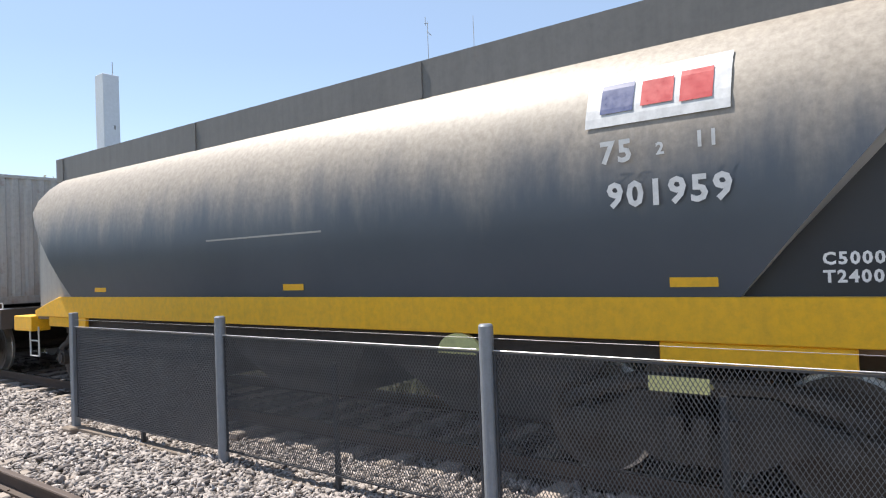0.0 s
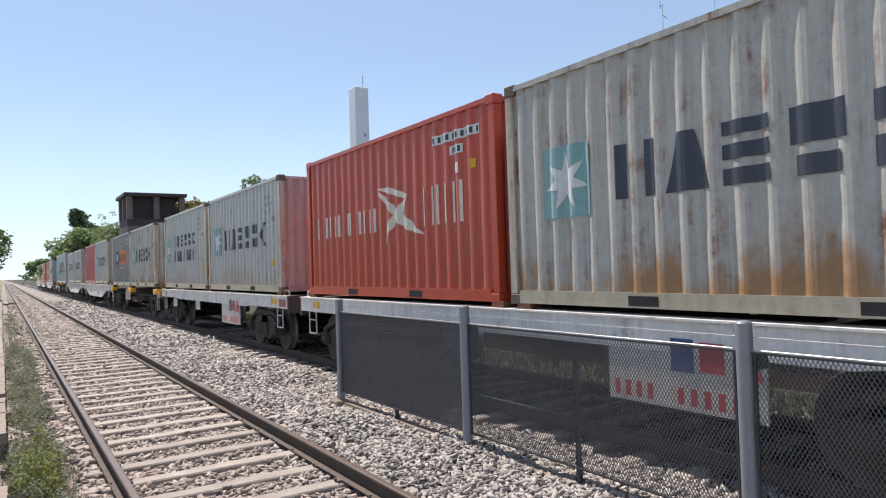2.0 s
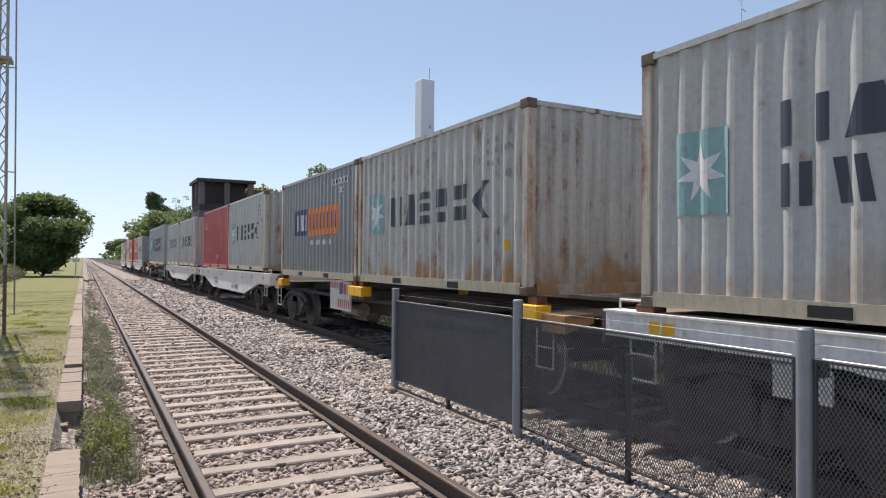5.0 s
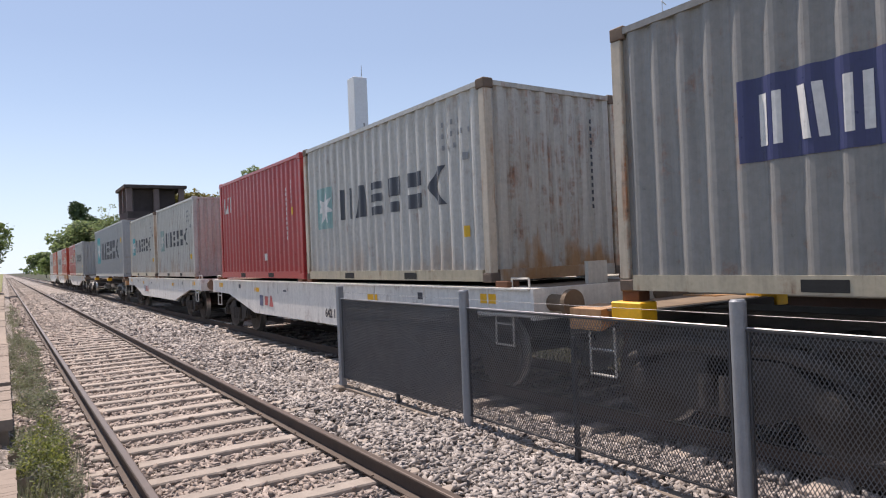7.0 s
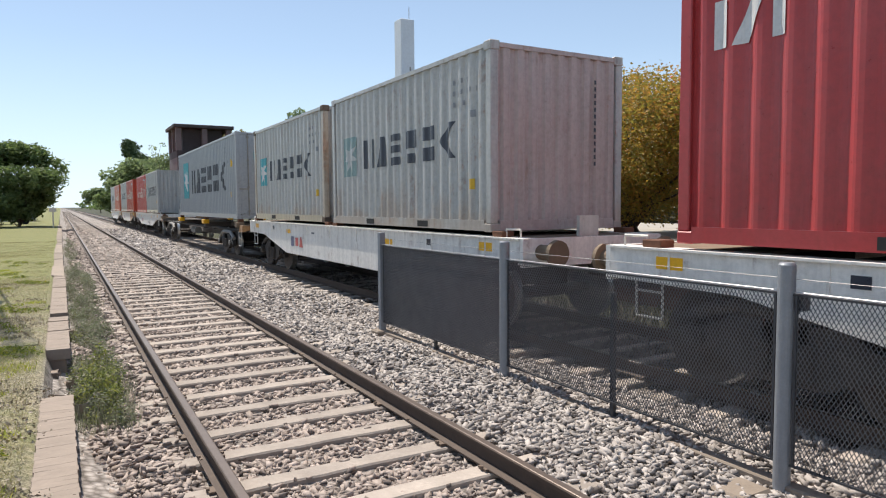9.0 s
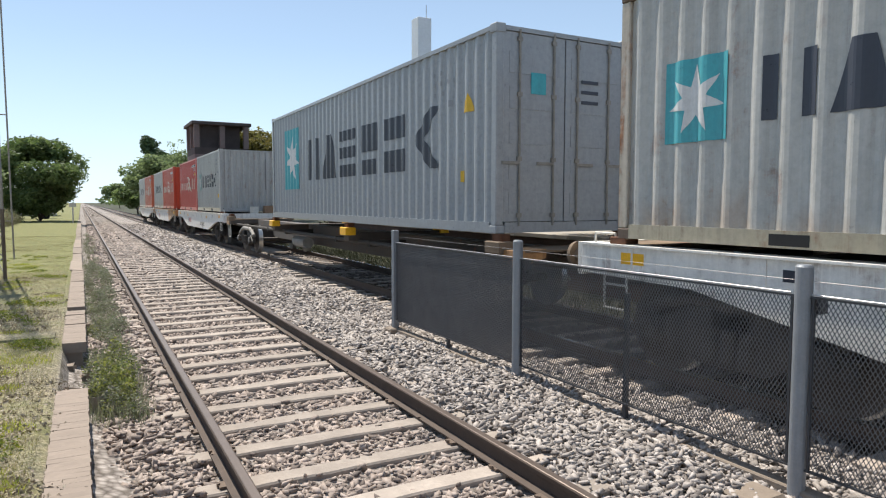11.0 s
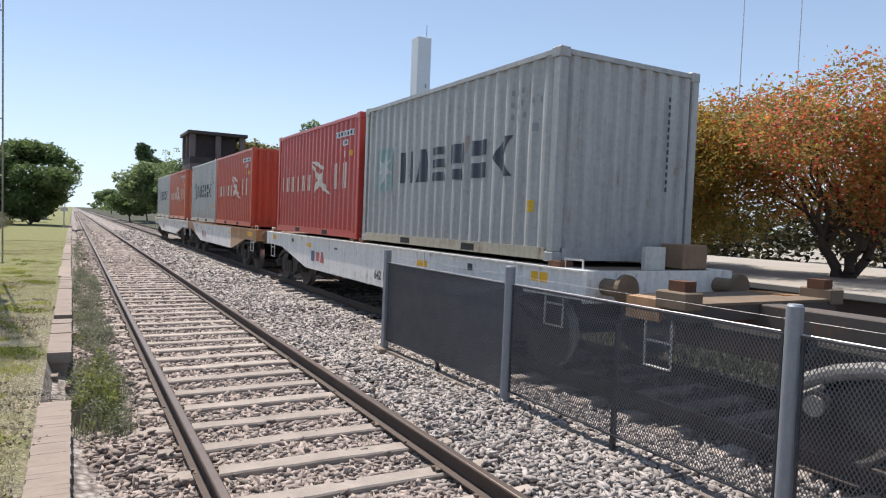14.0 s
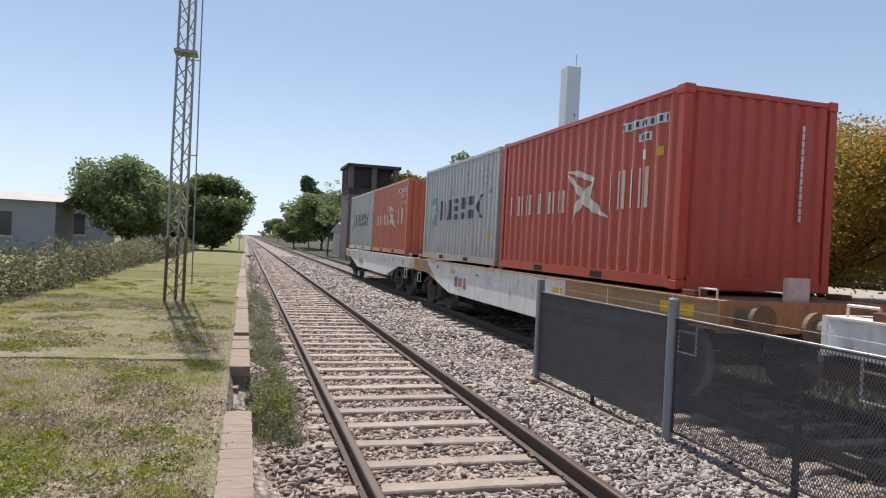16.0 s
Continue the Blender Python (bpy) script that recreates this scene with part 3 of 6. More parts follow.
def railway(x0, label, top, y0=-14.0, y1=2200.0, pieces=150):
    tr = holder("railway_track", label, "railway track", "railway tracks", "structure")
    tr.location = (x0, 0, 0)
    for sx in (-0.874, 0.874):
        bm = B()
        prism(bm, [(sx + x, z) for x, z in RAIL_OUT], y0, y1)
        rail = part("rail", bm, M_RAIL, tr, "brown rusty steel rail")
        bm = B()
        prism(bm, [(sx - 0.029, 0.0015), (sx - 0.024, 0.004), (sx + 0.024, 0.004), (sx + 0.029, 0.0015), (sx + 0.028, 0.0005), (sx - 0.028, 0.0005)], y0, y1)
        part("rail_head", bm, top, rail)
    bm = B()
    box(bm, -1.36, 1.36, -0.092, 0.092, -0.32, -0.152)
    bmesh.ops.subdivide_edges(bm, edges=[e for e in bm.edges if abs(e.verts[0].co.x - e.verts[1].co.x) > 1], cuts=13, use_grid_fill=True)
    bmesh.ops.bevel(bm, geom=[e for e in bm.edges if all(abs(abs(v.co.y) - 0.092) < 1e-4 and v.co.z > -0.2 for v in e.verts)], offset=0.013, segments=1, affect="EDGES")
    for v in bm.verts:
        v.co += Vector((0, noise.noise(v.co * 3.1) * 0.012, noise.noise(v.co * 4.7 + Vector((3, 3, 3))) * 0.007 - 0.002))
    finish(bm)
    me = bpy.data.meshes.new("sleeper")
    bm.to_mesh(me)
    bm.free()
    me.materials.append(M_SLEEPER)
    bm = B()
    for s in (-1, 1):
        for q in (-0.874, 0.874):
            box(bm, q + s * 0.065 - 0.02, q + s * 0.065 + 0.03, -0.05, 0.05, -0.15, -0.134)
            rod(bm, (q + s * 0.085, 0, -0.15), (q + s * 0.085, 0, -0.122), 0.012, 6)
    finish(bm)
    clip = bpy.data.meshes.new("rail_clip")
    bm.to_mesh(clip)
    bm.free()
    clip.materials.append(M_CLIP)
    rs = random.Random(int(x0 * 10) + 3)
    for k in range(pieces):
        p = pose(rs.uniform(-0.03, 0.03), y0 + 8.14 + 0.602 * k + rs.uniform(-0.015, 0.015), rs.uniform(-0.006, 0.006), 0, rs.uniform(-0.3, 0.3), rs.uniform(-0.7, 0.7))
        s = shared("sleeper", me, tr, p)
        if k < 60:
            shared("rail_clip", clip, s)
    ys = y0 + 8.14 + 0.602 * pieces
    verts, faces = [], []
    base = np.array([(-1.35, -0.11, -0.3), (1.35, -0.11, -0.3), (1.35, 0.11, -0.3), (-1.35, 0.11, -0.3), (-1.35, -0.11, -0.15), (1.35, -0.11, -0.15), (1.35, 0.11, -0.15), (-1.35, 0.11, -0.15)])
    fc = [(4, 5, 6, 7), (0, 1, 5, 4), (1, 2, 6, 5), (2, 3, 7, 6), (3, 0, 4, 7)]
    k = 0
    while ys < 330:
        verts += (base + np.array((0, ys, 0))).tolist()
        faces += [tuple(i + 8 * k for i in f) for f in fc]
        ys += 0.602
        k += 1
    far = from_arrays("far_sleepers", verts, faces, M_SLEEPER, tr)
    far["kind"] = "stuff"
    return tr


railway(0.0, "empty broad-gauge track with rusty rails on pale sleepers", M_RAILTOP, pieces=170)
railway(4.55, "second track with polished rails carrying the freight train", M_RAILSHINE, pieces=110)


# ballast stones
def stones(name, label, spans, seed):
    """spans: x0, x1, y0, y1, stones per square metre, size."""
    rg = np.random.RandomState(seed)
    cube = np.array([(-1, -1, -1), (1, -1, -1), (1, 1, -1), (-1, 1, -1), (-1, -1, 1), (1, -1, 1), (1, 1, 1), (-1, 1, 1)]) * 0.75
    cf = np.array([(0, 3, 2), (0, 2, 1), (4, 5, 6), (4, 6, 7), (0, 1, 5), (0, 5, 4), (1, 2, 6), (1, 6, 5), (2, 3, 7), (2, 7, 6), (3, 0, 4), (3, 4, 7)])
    V, F, n0 = [], [], 0
    for x0, x1, y0, y1, per, size in spans:
        n = int((x1 - x0) * (y1 - y0) * per)
        px, py = rg.uniform(x0, x1, n), rg.uniform(y0, y1, n)
        keep = np.ones(n, bool)
        for c in (0.0, 4.55):
            for q in (-0.874, 0.874):
                keep &= np.abs(px - c - q) > 0.085
        # few stones lie on the sleepers
        ph = ((py + 5.86 + 0.301) % 0.602) - 0.301
        on = (np.abs(ph) < 0.105) & ((np.abs(px) < 1.38) | (np.abs(px - 4.55) < 1.38))
        bury = np.where(px < -0.98, 0.30, np.where((px > 0.98) & (px < 2.0), 0.40, 0.03))
        keep &= ~on | ((rg.rand(n) < bury * (0.35 + 0.65 * (np.abs(ph) > 0.06))) )
        px, py, on = px[keep], py[keep], on[keep]
        n = len(px)
        s = size * rg.uniform(0.55, 1.25, n)
        mound = 0.03 * np.sin(px * 2.1 + py * 0.7) + 0.02 * np.sin(py * 3.1)
        rise = 0.035 * np.clip((np.abs(px) - 0.95) / 0.3, 0, 1) * (np.abs(px) < 2.2)
        pz = -0.202 + rise + np.where(on, 0.032, 0) + mound * (np.abs(px) > 1.4) + rg.uniform(-0.030, 0.016, n)
        v = cube[None] * (1 + rg.uniform(-0.5, 0.25, (n, 8, 3)))
        dims = np.stack([rg.uniform(0.9, 1.8, n), rg.uniform(0.5, 0.95, n), rg.uniform(0.3, 0.7, n)], 1)
        v = v * (s[:, None] * dims)[:, None, :]
        v[..., 0] += v[..., 2] * rg.normal(0, 0.7, (n, 1)) + v[..., 1] * rg.normal(0, 0.5, (n, 1))
        a = rg.uniform(0, 6.28, n)
        b = rg.normal(0, 0.65, n)
        ca, sa, cb, sb = np.cos(a)[:, None], np.sin(a)[:, None], np.cos(b)[:, None], np.sin(b)[:, None]
        X = v[..., 0] * ca - v[..., 1] * sa
        Y = v[..., 0] * sa + v[..., 1] * ca
        Z = v[..., 2]
        Y, Z = Y * cb - Z * sb, Y * sb + Z * cb
        P = np.stack([X + px[:, None], Y + py[:, None], Z + pz[:, None]], -1)
        V.append(P.reshape(-1, 3))
        F.append((cf[None] + (np.arange(n) * 8)[:, None, None] + n0).reshape(-1, 3))
        n0 += n * 8
    V, F = np.concatenate(V), np.concatenate(F)
    me = bpy.data.meshes.new(name)
    me.vertices.add(len(V))
    me.vertices.foreach_set("co", V.astype(np.float32).ravel())
    me.loops.add(F.size)
    me.loops.foreach_set("vertex_index", F.astype(np.int32).ravel())
    me.polygons.add(len(F))
    me.polygons.foreach_set("loop_start", np.arange(0, F.size, 3, dtype=np.int32))
    me.update(calc_edges=True)
    me.materials.append(M_STONE)
    return tagged(new(name, me), label, "ballast", kind="stuff")


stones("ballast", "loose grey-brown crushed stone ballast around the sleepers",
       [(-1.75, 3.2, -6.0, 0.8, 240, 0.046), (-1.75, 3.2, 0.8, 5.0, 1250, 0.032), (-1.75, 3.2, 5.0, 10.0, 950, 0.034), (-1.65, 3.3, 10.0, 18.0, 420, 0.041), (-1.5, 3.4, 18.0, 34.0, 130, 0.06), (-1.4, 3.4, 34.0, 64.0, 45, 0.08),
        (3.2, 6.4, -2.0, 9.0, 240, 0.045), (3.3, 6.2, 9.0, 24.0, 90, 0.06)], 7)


# ---------------------------------------------------------------- fence
FX = 2.44
POSTS = [7.86, 4.63, 1.36, -1.92]
fence = holder("fence", "grey steel post fence with dark expanded-mesh panels between the tracks", "fence")
for k, y in enumerate(POSTS):
    bm = B()
    if k == 0:
        box(bm, FX - 0.045, FX + 0.045, y - 0.045, y + 0.045, -0.4, 1.33)
        part("post", bm, M_GALV, fence, bevel=0.008)
        bm = B()
        box(bm, FX - 0.14, FX + 0.12, y - 0.12, y + 0.12, -0.4, -0.155)
        part("footing", bm, M_KERB, fence, "small concrete footing", bevel=0.02)
    else:
        rod(bm, (FX, y, -0.4), (FX, y, 1.325), 0.056, 20)
        rod(bm, (FX, y, 1.325), (FX, y, 1.34), 0.056, 20, 0.045)
        p = part("post", bm, M_GALV, fence)
        bm = B()
        box(bm, FX + 0.02, FX + 0.11, y - 0.10, y - 0.05, 1.02, 1.12)
        part("bracket", bm, M_MESH, p)
ZT, ZB = 1.13, -0.03


def mesh_panel(y0, y1, cell_w, cell_h, w, d):
    """Expanded steel: flat strands that cross in diamonds."""
    verts, faces = [], []
    H, L = ZT - ZB, y1 - y0
    slope = cell_h / cell_w

    def strand(ya, za, yb, zb, off):
        n = len(verts)
        dy, dz = yb - ya, zb - za
        l = math.hypot(dy, dz)
        py, pz = -dz / l * w / 2, dy / l * w / 2
        for s, t in ((1, 0), (-1, 0), (-1, 1), (1, 1)):
            verts.append((FX + off + t * d, ya + s * py, za + s * pz))
        for s, t in ((1, 0), (-1, 0), (-1, 1), (1, 1)):
            verts.append((FX + off + t * d, yb + s * py, zb + s * pz))
        for a in range(4):
            faces.append((n + a, n + (a + 1) % 4, n + 4 + (a + 1) % 4, n + 4 + a))
    c = -H / slope
    while c < L:
        a, e = max(0.0, c), min(L, c + H / slope)
        if e - a > 0.01:
            strand(y0 + a, ZB + (a - c) * slope, y0 + e, ZB + (e - c) * slope, -d / 2)
            strand(y1 - a, ZB + (a - c) * slope, y1 - e, ZB + (e - c) * slope, -d / 2 + 0.001)
        c += cell_w
    return verts, faces


def fence_bar(name, a, b, r, m, parent, n=6):
    bm = B()
    rod(bm, a, b, r, n)
    return part(name, bm, m, parent)


for k in range(3):
    ya, yb = POSTS[k + 1] + 0.075, POSTS[k] - 0.075
    v, f = mesh_panel(ya, yb, *((0.028, 0.044, 0.0050, 0.011) if k == 0 else (0.030, 0.050, 0.0036, 0.005)))
    pan = from_arrays("mesh_panel", v, f, M_STRANDS, fence)
    pan["label"] = "dark grey expanded steel mesh"
    bm = B()
    for z in (ZT, ZB):
        box(bm, FX - 0.012, FX + 0.012, ya - 0.02, yb + 0.02, z - 0.007, z + 0.007)
    for y in (ya, yb):
        box(bm, FX - 0.010, FX + 0.010, y - 0.008, y + 0.008, ZB + 0.008, ZT - 0.008)
    part("panel_frame", bm, M_MESH, pan)
    fence_bar("top_wire", (FX - 0.025, ya, ZT + 0.022), (FX - 0.025, yb, ZT + 0.020), 0.005, M_WIRE, fence)
    fence_bar("strand_wire", (FX, ya - 0.03, 1.235), (FX, yb + 0.03, 1.235), 0.002, M_STRAND, fence)
    ym = (ya + yb) / 2
    bm = B()
    box(bm, FX + 0.012, FX + 0.05, ym - 0.02, ym + 0.02, -0.18, 0.95 if k else 1.1)
    part("mid_post", bm, M_MESH, fence)
# low concrete strip with a gap under the panels
bm = B()
box(bm, FX - 0.03, FX + 0.09, POSTS[3], POSTS[0], -0.34, -0.17)
part("base_strip", bm, M_KERB, fence, "low rough concrete strip", bevel=0.01)
bm = B()
box(bm, FX - 0.42, FX - 0.10, 1.35, 1.62, -0.3, -0.19)
part("broken_slab", bm, M_KERB, fence, "broken concrete slab by the post", bevel=0.02)


# ---------------------------------------------------------------- train
TX = 4.55
CW = 1.219           # half width of a container
CORR, DEPTH, SLOPE, ROUND = 0.278, 0.036, 0.072, 0.012


def creases(length):
    """Crease lines of the corrugated side, with how far each lies inwards; every fold is eased by a narrow facet."""
    y0, y1 = 0.13, length - 0.13
    n = round((y1 - y0) / CORR)
    p = (y1 - y0) / n
    flat = (p - 2 * SLOPE) / 2
    ease = DEPTH * ROUND / SLOPE
    out = [(y0, DEPTH)]
    for k in range(n):
        a = y0 + k * p + flat / 2
        b, c, d = a + SLOPE, a + SLOPE + flat, a + 2 * SLOPE + flat
        out += [(a - ROUND, DEPTH), (a + ROUND, DEPTH - ease), (b - ROUND, ease), (b + ROUND, 0.0), (c - ROUND, 0.0), (c + ROUND, ease), (d - ROUND, DEPTH - ease), (d + ROUND, DEPTH)]
    out.append((y1, DEPTH))
    return out


def inward(cr, y):
    for (a, da), (b, db) in zip(cr, cr[1:]):
        if a <= y <= b:
            return da + (db - da) * (y - a) / (b - a)
    return DEPTH


def corrugated(bm, cr, z0, z1, side, seed, rows=9, dent=0.006):
    """Side sheet at x = side * CW, folded along the creases and slightly dented."""
    cols = []
    for y, d in cr:
        col = []
        for k in range(rows + 1):
            z = z0 + (z1 - z0) * k / rows
            dn = dent * noise.noise(Vector((y * 1.1 + seed * 9, z * 1.3, seed))) if 0 < k < rows else 0
            col.append(bm.verts.new((side * (CW - 0.012 - d + dn), y, z)))
        cols.append(col)
    for a, b in zip(cols, cols[1:]):
        for k in range(rows):
            bm.faces.new((a[k], b[k], b[k + 1], a[k + 1]) if side > 0 else (a[k + 1], b[k + 1], b[k], a[k]))


def flat_shape(polys, cr):
    """Flat (y, z) polygons cut along the creases and laid on the near side sheet."""
    bm = B()
    for poly in polys:
        bm.faces.new([bm.verts.new((0, y, z)) for y, z in poly])
    for y, _ in cr:
        g = list(bm.verts) + list(bm.edges) + list(bm.faces)
        bmesh.ops.bisect_plane(bm, geom=g, plane_co=(0, y, 0), plane_no=(0, 1, 0), dist=1e-5)
    for v in bm.verts:
        v.co.x = -(CW - 0.012 - inward(cr, v.co.y)) - 0.009
    for f in bm.faces:
        if f.normal.x > 0:
            f.normal_flip()
    return bm


def rect(y0, y1, z0, z1):
    return [(y0, z0), (y1, z0), (y1, z1), (y0, z1)]


def letter_bars(y_left, y_right, z0, z1, n, gap=0.25, notch=True, fill=0.74):
    """n plain letter-sized blocks from the far (left) to the near (right) end."""
    w = (y_left - y_right) / (n - gap)
    res = []
    for k in range(n):
        a = y_left - k * w
        m = w * (1 - gap)
        a, b = a - m * (1 - fill) / 2, a - m * (1 + fill) / 2
        q = a - b
        if notch:
            # two upright plain bars
            st = q * 0.36
            lean = q * (0.0, 0.10, 0.0, 0.0, 0.0, -0.08)[k % 6]
            res.append([(a - st - lean, z0), (a - lean, z0), (a + lean, z1), (a - st + lean, z1)])
            res.append([(b - lean, z0), (b + st - lean, z0), (b + st + lean, z1), (b + lean, z1)])
        elif n >= 3 and z1 - z0 > 0.3:
            st = q * 0.2
            res += [rect(a - st, a, z0, z1), rect(b, b + st, z0, z1)]
        else:
            res.append(rect(b, a, z0, z1))
    return res


def word_marks(y_left, y_right, z0, z1):
    """Six groups of plain bars and wedges that fill the place of a painted word."""
    shapes = (([(0, 0), (0.26, 0), (0.26, 1), (0, 1)], [(0.72, 0), (0.98, 0), (0.98, 1), (0.72, 1)]),
              ([(0, 0), (0.96, 0), (0.66, 1), (0.3, 1)],),
              ([(0, 0), (0.9, 0), (0.9, 0.26), (0, 0.26)], [(0, 0.4), (0.9, 0.4), (0.9, 0.64), (0, 0.64)], [(0, 0.78), (0.9, 0.78), (0.9, 1), (0, 1)]),
              ([(0, 0.46), (0.9, 0.46), (0.9, 1), (0, 1)], [(0.1, 0), (0.8, 0), (0.8, 0.3), (0.1, 0.3)]),
              ([(0.05, 0), (0.95, 0), (0.95, 0.4), (0.05, 0.4)], [(0.05, 0.6), (0.95, 0.6), (0.95, 1), (0.05, 1)]),
              ([(0.1, 0.5), (0.5, 0.5), (1.02, 1), (0.66, 1)], [(0.66, 0), (1.02, 0), (0.5, 0.5), (0.1, 0.5)]))
    w = (y_left - y_right) / 6
    return [[(y_left - w * (k + 0.08 + 0.82 * u), z0 + (z1 - z0) * v) for u, v in poly] for k, group in enumerate(shapes) for poly in group]


def star(yc, zc, r, n=7, inner=0.42):
    pts = []
    for k in range(2 * n):
        a = math.pi / 2 + math.pi * k / n
        q = r if k % 2 == 0 else r * inner
        pts.append((yc + math.cos(a) * q, zc + math.sin(a) * q))
    # a fan of triangles, so that every piece is convex
    return [[(yc, zc), pts[k], pts[(k + 1) % (2 * n)]] for k in range(2 * n)]


MESHES = {}


def mesh_of(key, build, material):
    if key not in MESHES:
        bm = build()
        finish(bm)
        me = bpy.data.meshes.new(key[0])
        bm.to_mesh(me)
        bm.free()
        me.materials.append(material)
        MESHES[key] = me
    return MESHES[key]


def sheet(key, build, material):
    """As mesh_of, for thin single sheets that keep their winding."""
    if key not in MESHES:
        bm = build()
        me = bpy.data.meshes.new(key[0])
        bm.to_mesh(me)
        bm.free()
        me.materials.append(material)
        MESHES[key] = me
    return MESHES[key]


def casting(x, y, z, h):
    bm = B()
    box(bm, x - 0.081, x + 0.081, y - 0.089, y + 0.089, z, z + h)
    bmesh.ops.bevel(bm, geom=list(bm.edges), offset=0.012, segments=1, affect="EDGES")
    # lifting holes on the outer faces
    sx = 1 if x > 0 else -1
    sy = 1 if y > 2 else -1
    for cx, cy in ((x + sx * 0.0785, y), (x, y + sy * 0.0865)):
        a, b = (0.004, 0.03) if cy == y else (0.03, 0.004)
        box(bm, cx - a, cx + a, cy - b, cy + b, z + h * 0.25, z + h * 0.75)
    return bm


def container(label, paint, length=6.058, height=2.591, post=None, end=None, seed=1, style="star", doors=False, logo=None, ribbed_end=True, group="containers on the train"):
    post, end = post or paint, end or paint
    low = M_TAN if post is M_POST_RUST or paint is M_WHITE_DULL else paint
    c = holder("shipping_container", label, "shipping container", group)
    cr = creases(length)
    zb, zt = 0.16, height - 0.075
    for side in (-1, 1):
        s = seed if side < 0 else 0

        def build(side=side, s=s):
            bm = B()
            corrugated(bm, cr, zb, zt, side, s)
            return bm
        sp = shared("side_panel", sheet(("side_panel", length, height, side, s, paint.name), build, paint), c)
        if side < 0:
            near = sp
        shared("top_rail", mesh_of(("top_rail", length, height, side, paint.name), lambda: (lambda bm: (box(bm, side * (CW - 0.03) - 0.03, side * (CW - 0.03) + 0.03, 0.17, length - 0.17, zt, height - 0.012), bm)[1])(B()), paint), c)

        def rail():
            bm = B()
            x0, x1 = sorted((side * CW, side * (CW - 0.05)))
            box(bm, x0, x1, 0.17, length - 0.17, 0.012, zb)
            return bm
        shared("bottom_rail", mesh_of(("bottom_rail", length, side, low.name), rail, low), c)
        if length < 7:
            for h in (length / 2 - 1.05, length / 2 + 1.05):
                def pocket():
                    bm = B()
                    box(bm, side * (CW - 0.02) - 0.023, side * (CW - 0.02) + 0.023, h - 0.178, h + 0.178, 0.031, 0.129)
                    return bm
                shared("fork_pocket", mesh_of(("fork_pocket", length, side, h), pocket, M_BLACK), c)
        for y in (0.0, length):
            def pst(y=y):
                bm = B()
                x0, x1 = sorted((side * (CW - 0.004), side * (CW - 0.13)))
                ya, yb = (y + 0.004, y + 0.13) if y == 0 else (y - 0.13, y - 0.004)
                box(bm, x0, x1, ya, yb, 0.118, height - 0.118)
                bmesh.ops.bevel(bm, geom=list(bm.edges), offset=0.01, segments=1, affect="EDGES")
                return bm
            shared("corner_post", mesh_of(("corner_post", y, side, height, post.name), pst, post), c)
            for z in (0.0, height - 0.118):
                yy = y + 0.089 if y == 0 else y - 0.089
                shared("corner_casting", mesh_of(("corner_casting", y, side, z, post.name, height), lambda: casting(side * (CW - 0.079), yy, z, 0.118 if z == 0 else 0.132), M_CAST if post is M_POST_RUST else post), c)

    def roof():
        bm = B()
        n = 24 if length < 7 else 48
        for k in range(n):
            a = 0.1 + (length - 0.2) * k / n
            b = a + (length - 0.2) / n
            box(bm, -CW + 0.06, CW - 0.06, a, b, height - 0.06, height - (0.008 if k % 2 else 0.022))
        return bm
    shared("roof", mesh_of(("roof", length, height, paint.name), roof, paint), c)

    def floor():
        bm = B()
        box(bm, -CW + 0.06, CW - 0.06, 0.1, length - 0.1, 0.10, 0.158)
        for k in range(int(length / 0.4)):
            box(bm, -CW + 0.06, CW - 0.06, 0.25 + 0.4 * k, 0.29 + 0.4 * k, 0.02, 0.10)
        return bm
    shared("underframe", mesh_of(("underframe", length), floor, M_BOGIE), c)

    # end sheets, folded upright
    def end_sheet(y, sgn):
        bm = B()
        n = 9
        w = 2 * (CW - 0.13)
        p = w / n
        pts = []
        for k in range(n):
            a = -CW + 0.13 + k * p
            pts += [(a, 0.045), (a + p * 0.28, 0.045), (a + p * 0.42, 0.005), (a + p * 0.86, 0.005)]
        pts.append((CW - 0.13, 0.045))
        lo = [bm.verts.new((x, y + sgn * (0.02 + d), zb)) for x, d in pts]
        hi = [bm.verts.new((x, y + sgn * (0.02 + d), zt)) for x, d in pts]
        for k in range(len(pts) - 1):
            q = (lo[k], lo[k + 1], hi[k + 1], hi[k])
            bm.faces.new(q if sgn > 0 else q[::-1])
        return bm
    for y, sgn in ((0.0, 1), (length, -1)):
        if doors and y == 0:
            continue
        shared("end_panel", sheet(("end_panel", y, height, end.name), lambda: end_sheet(y, sgn), end), c)
    for y in (0.0, length):
        ya, yb = (y + 0.01, y + 0.1) if y == 0 else (y - 0.1, y - 0.01)

        for za, ze, nm in ((0.012, zb, "end_sill"), (zt, height - 0.012, "end_header")):
            def sills():
                bm = B()
                box(bm, -CW + 0.165, CW - 0.165, ya, yb, za, ze)
                return bm
            shared(nm, mesh_of((nm, y, height, end.name), sills, end), c)
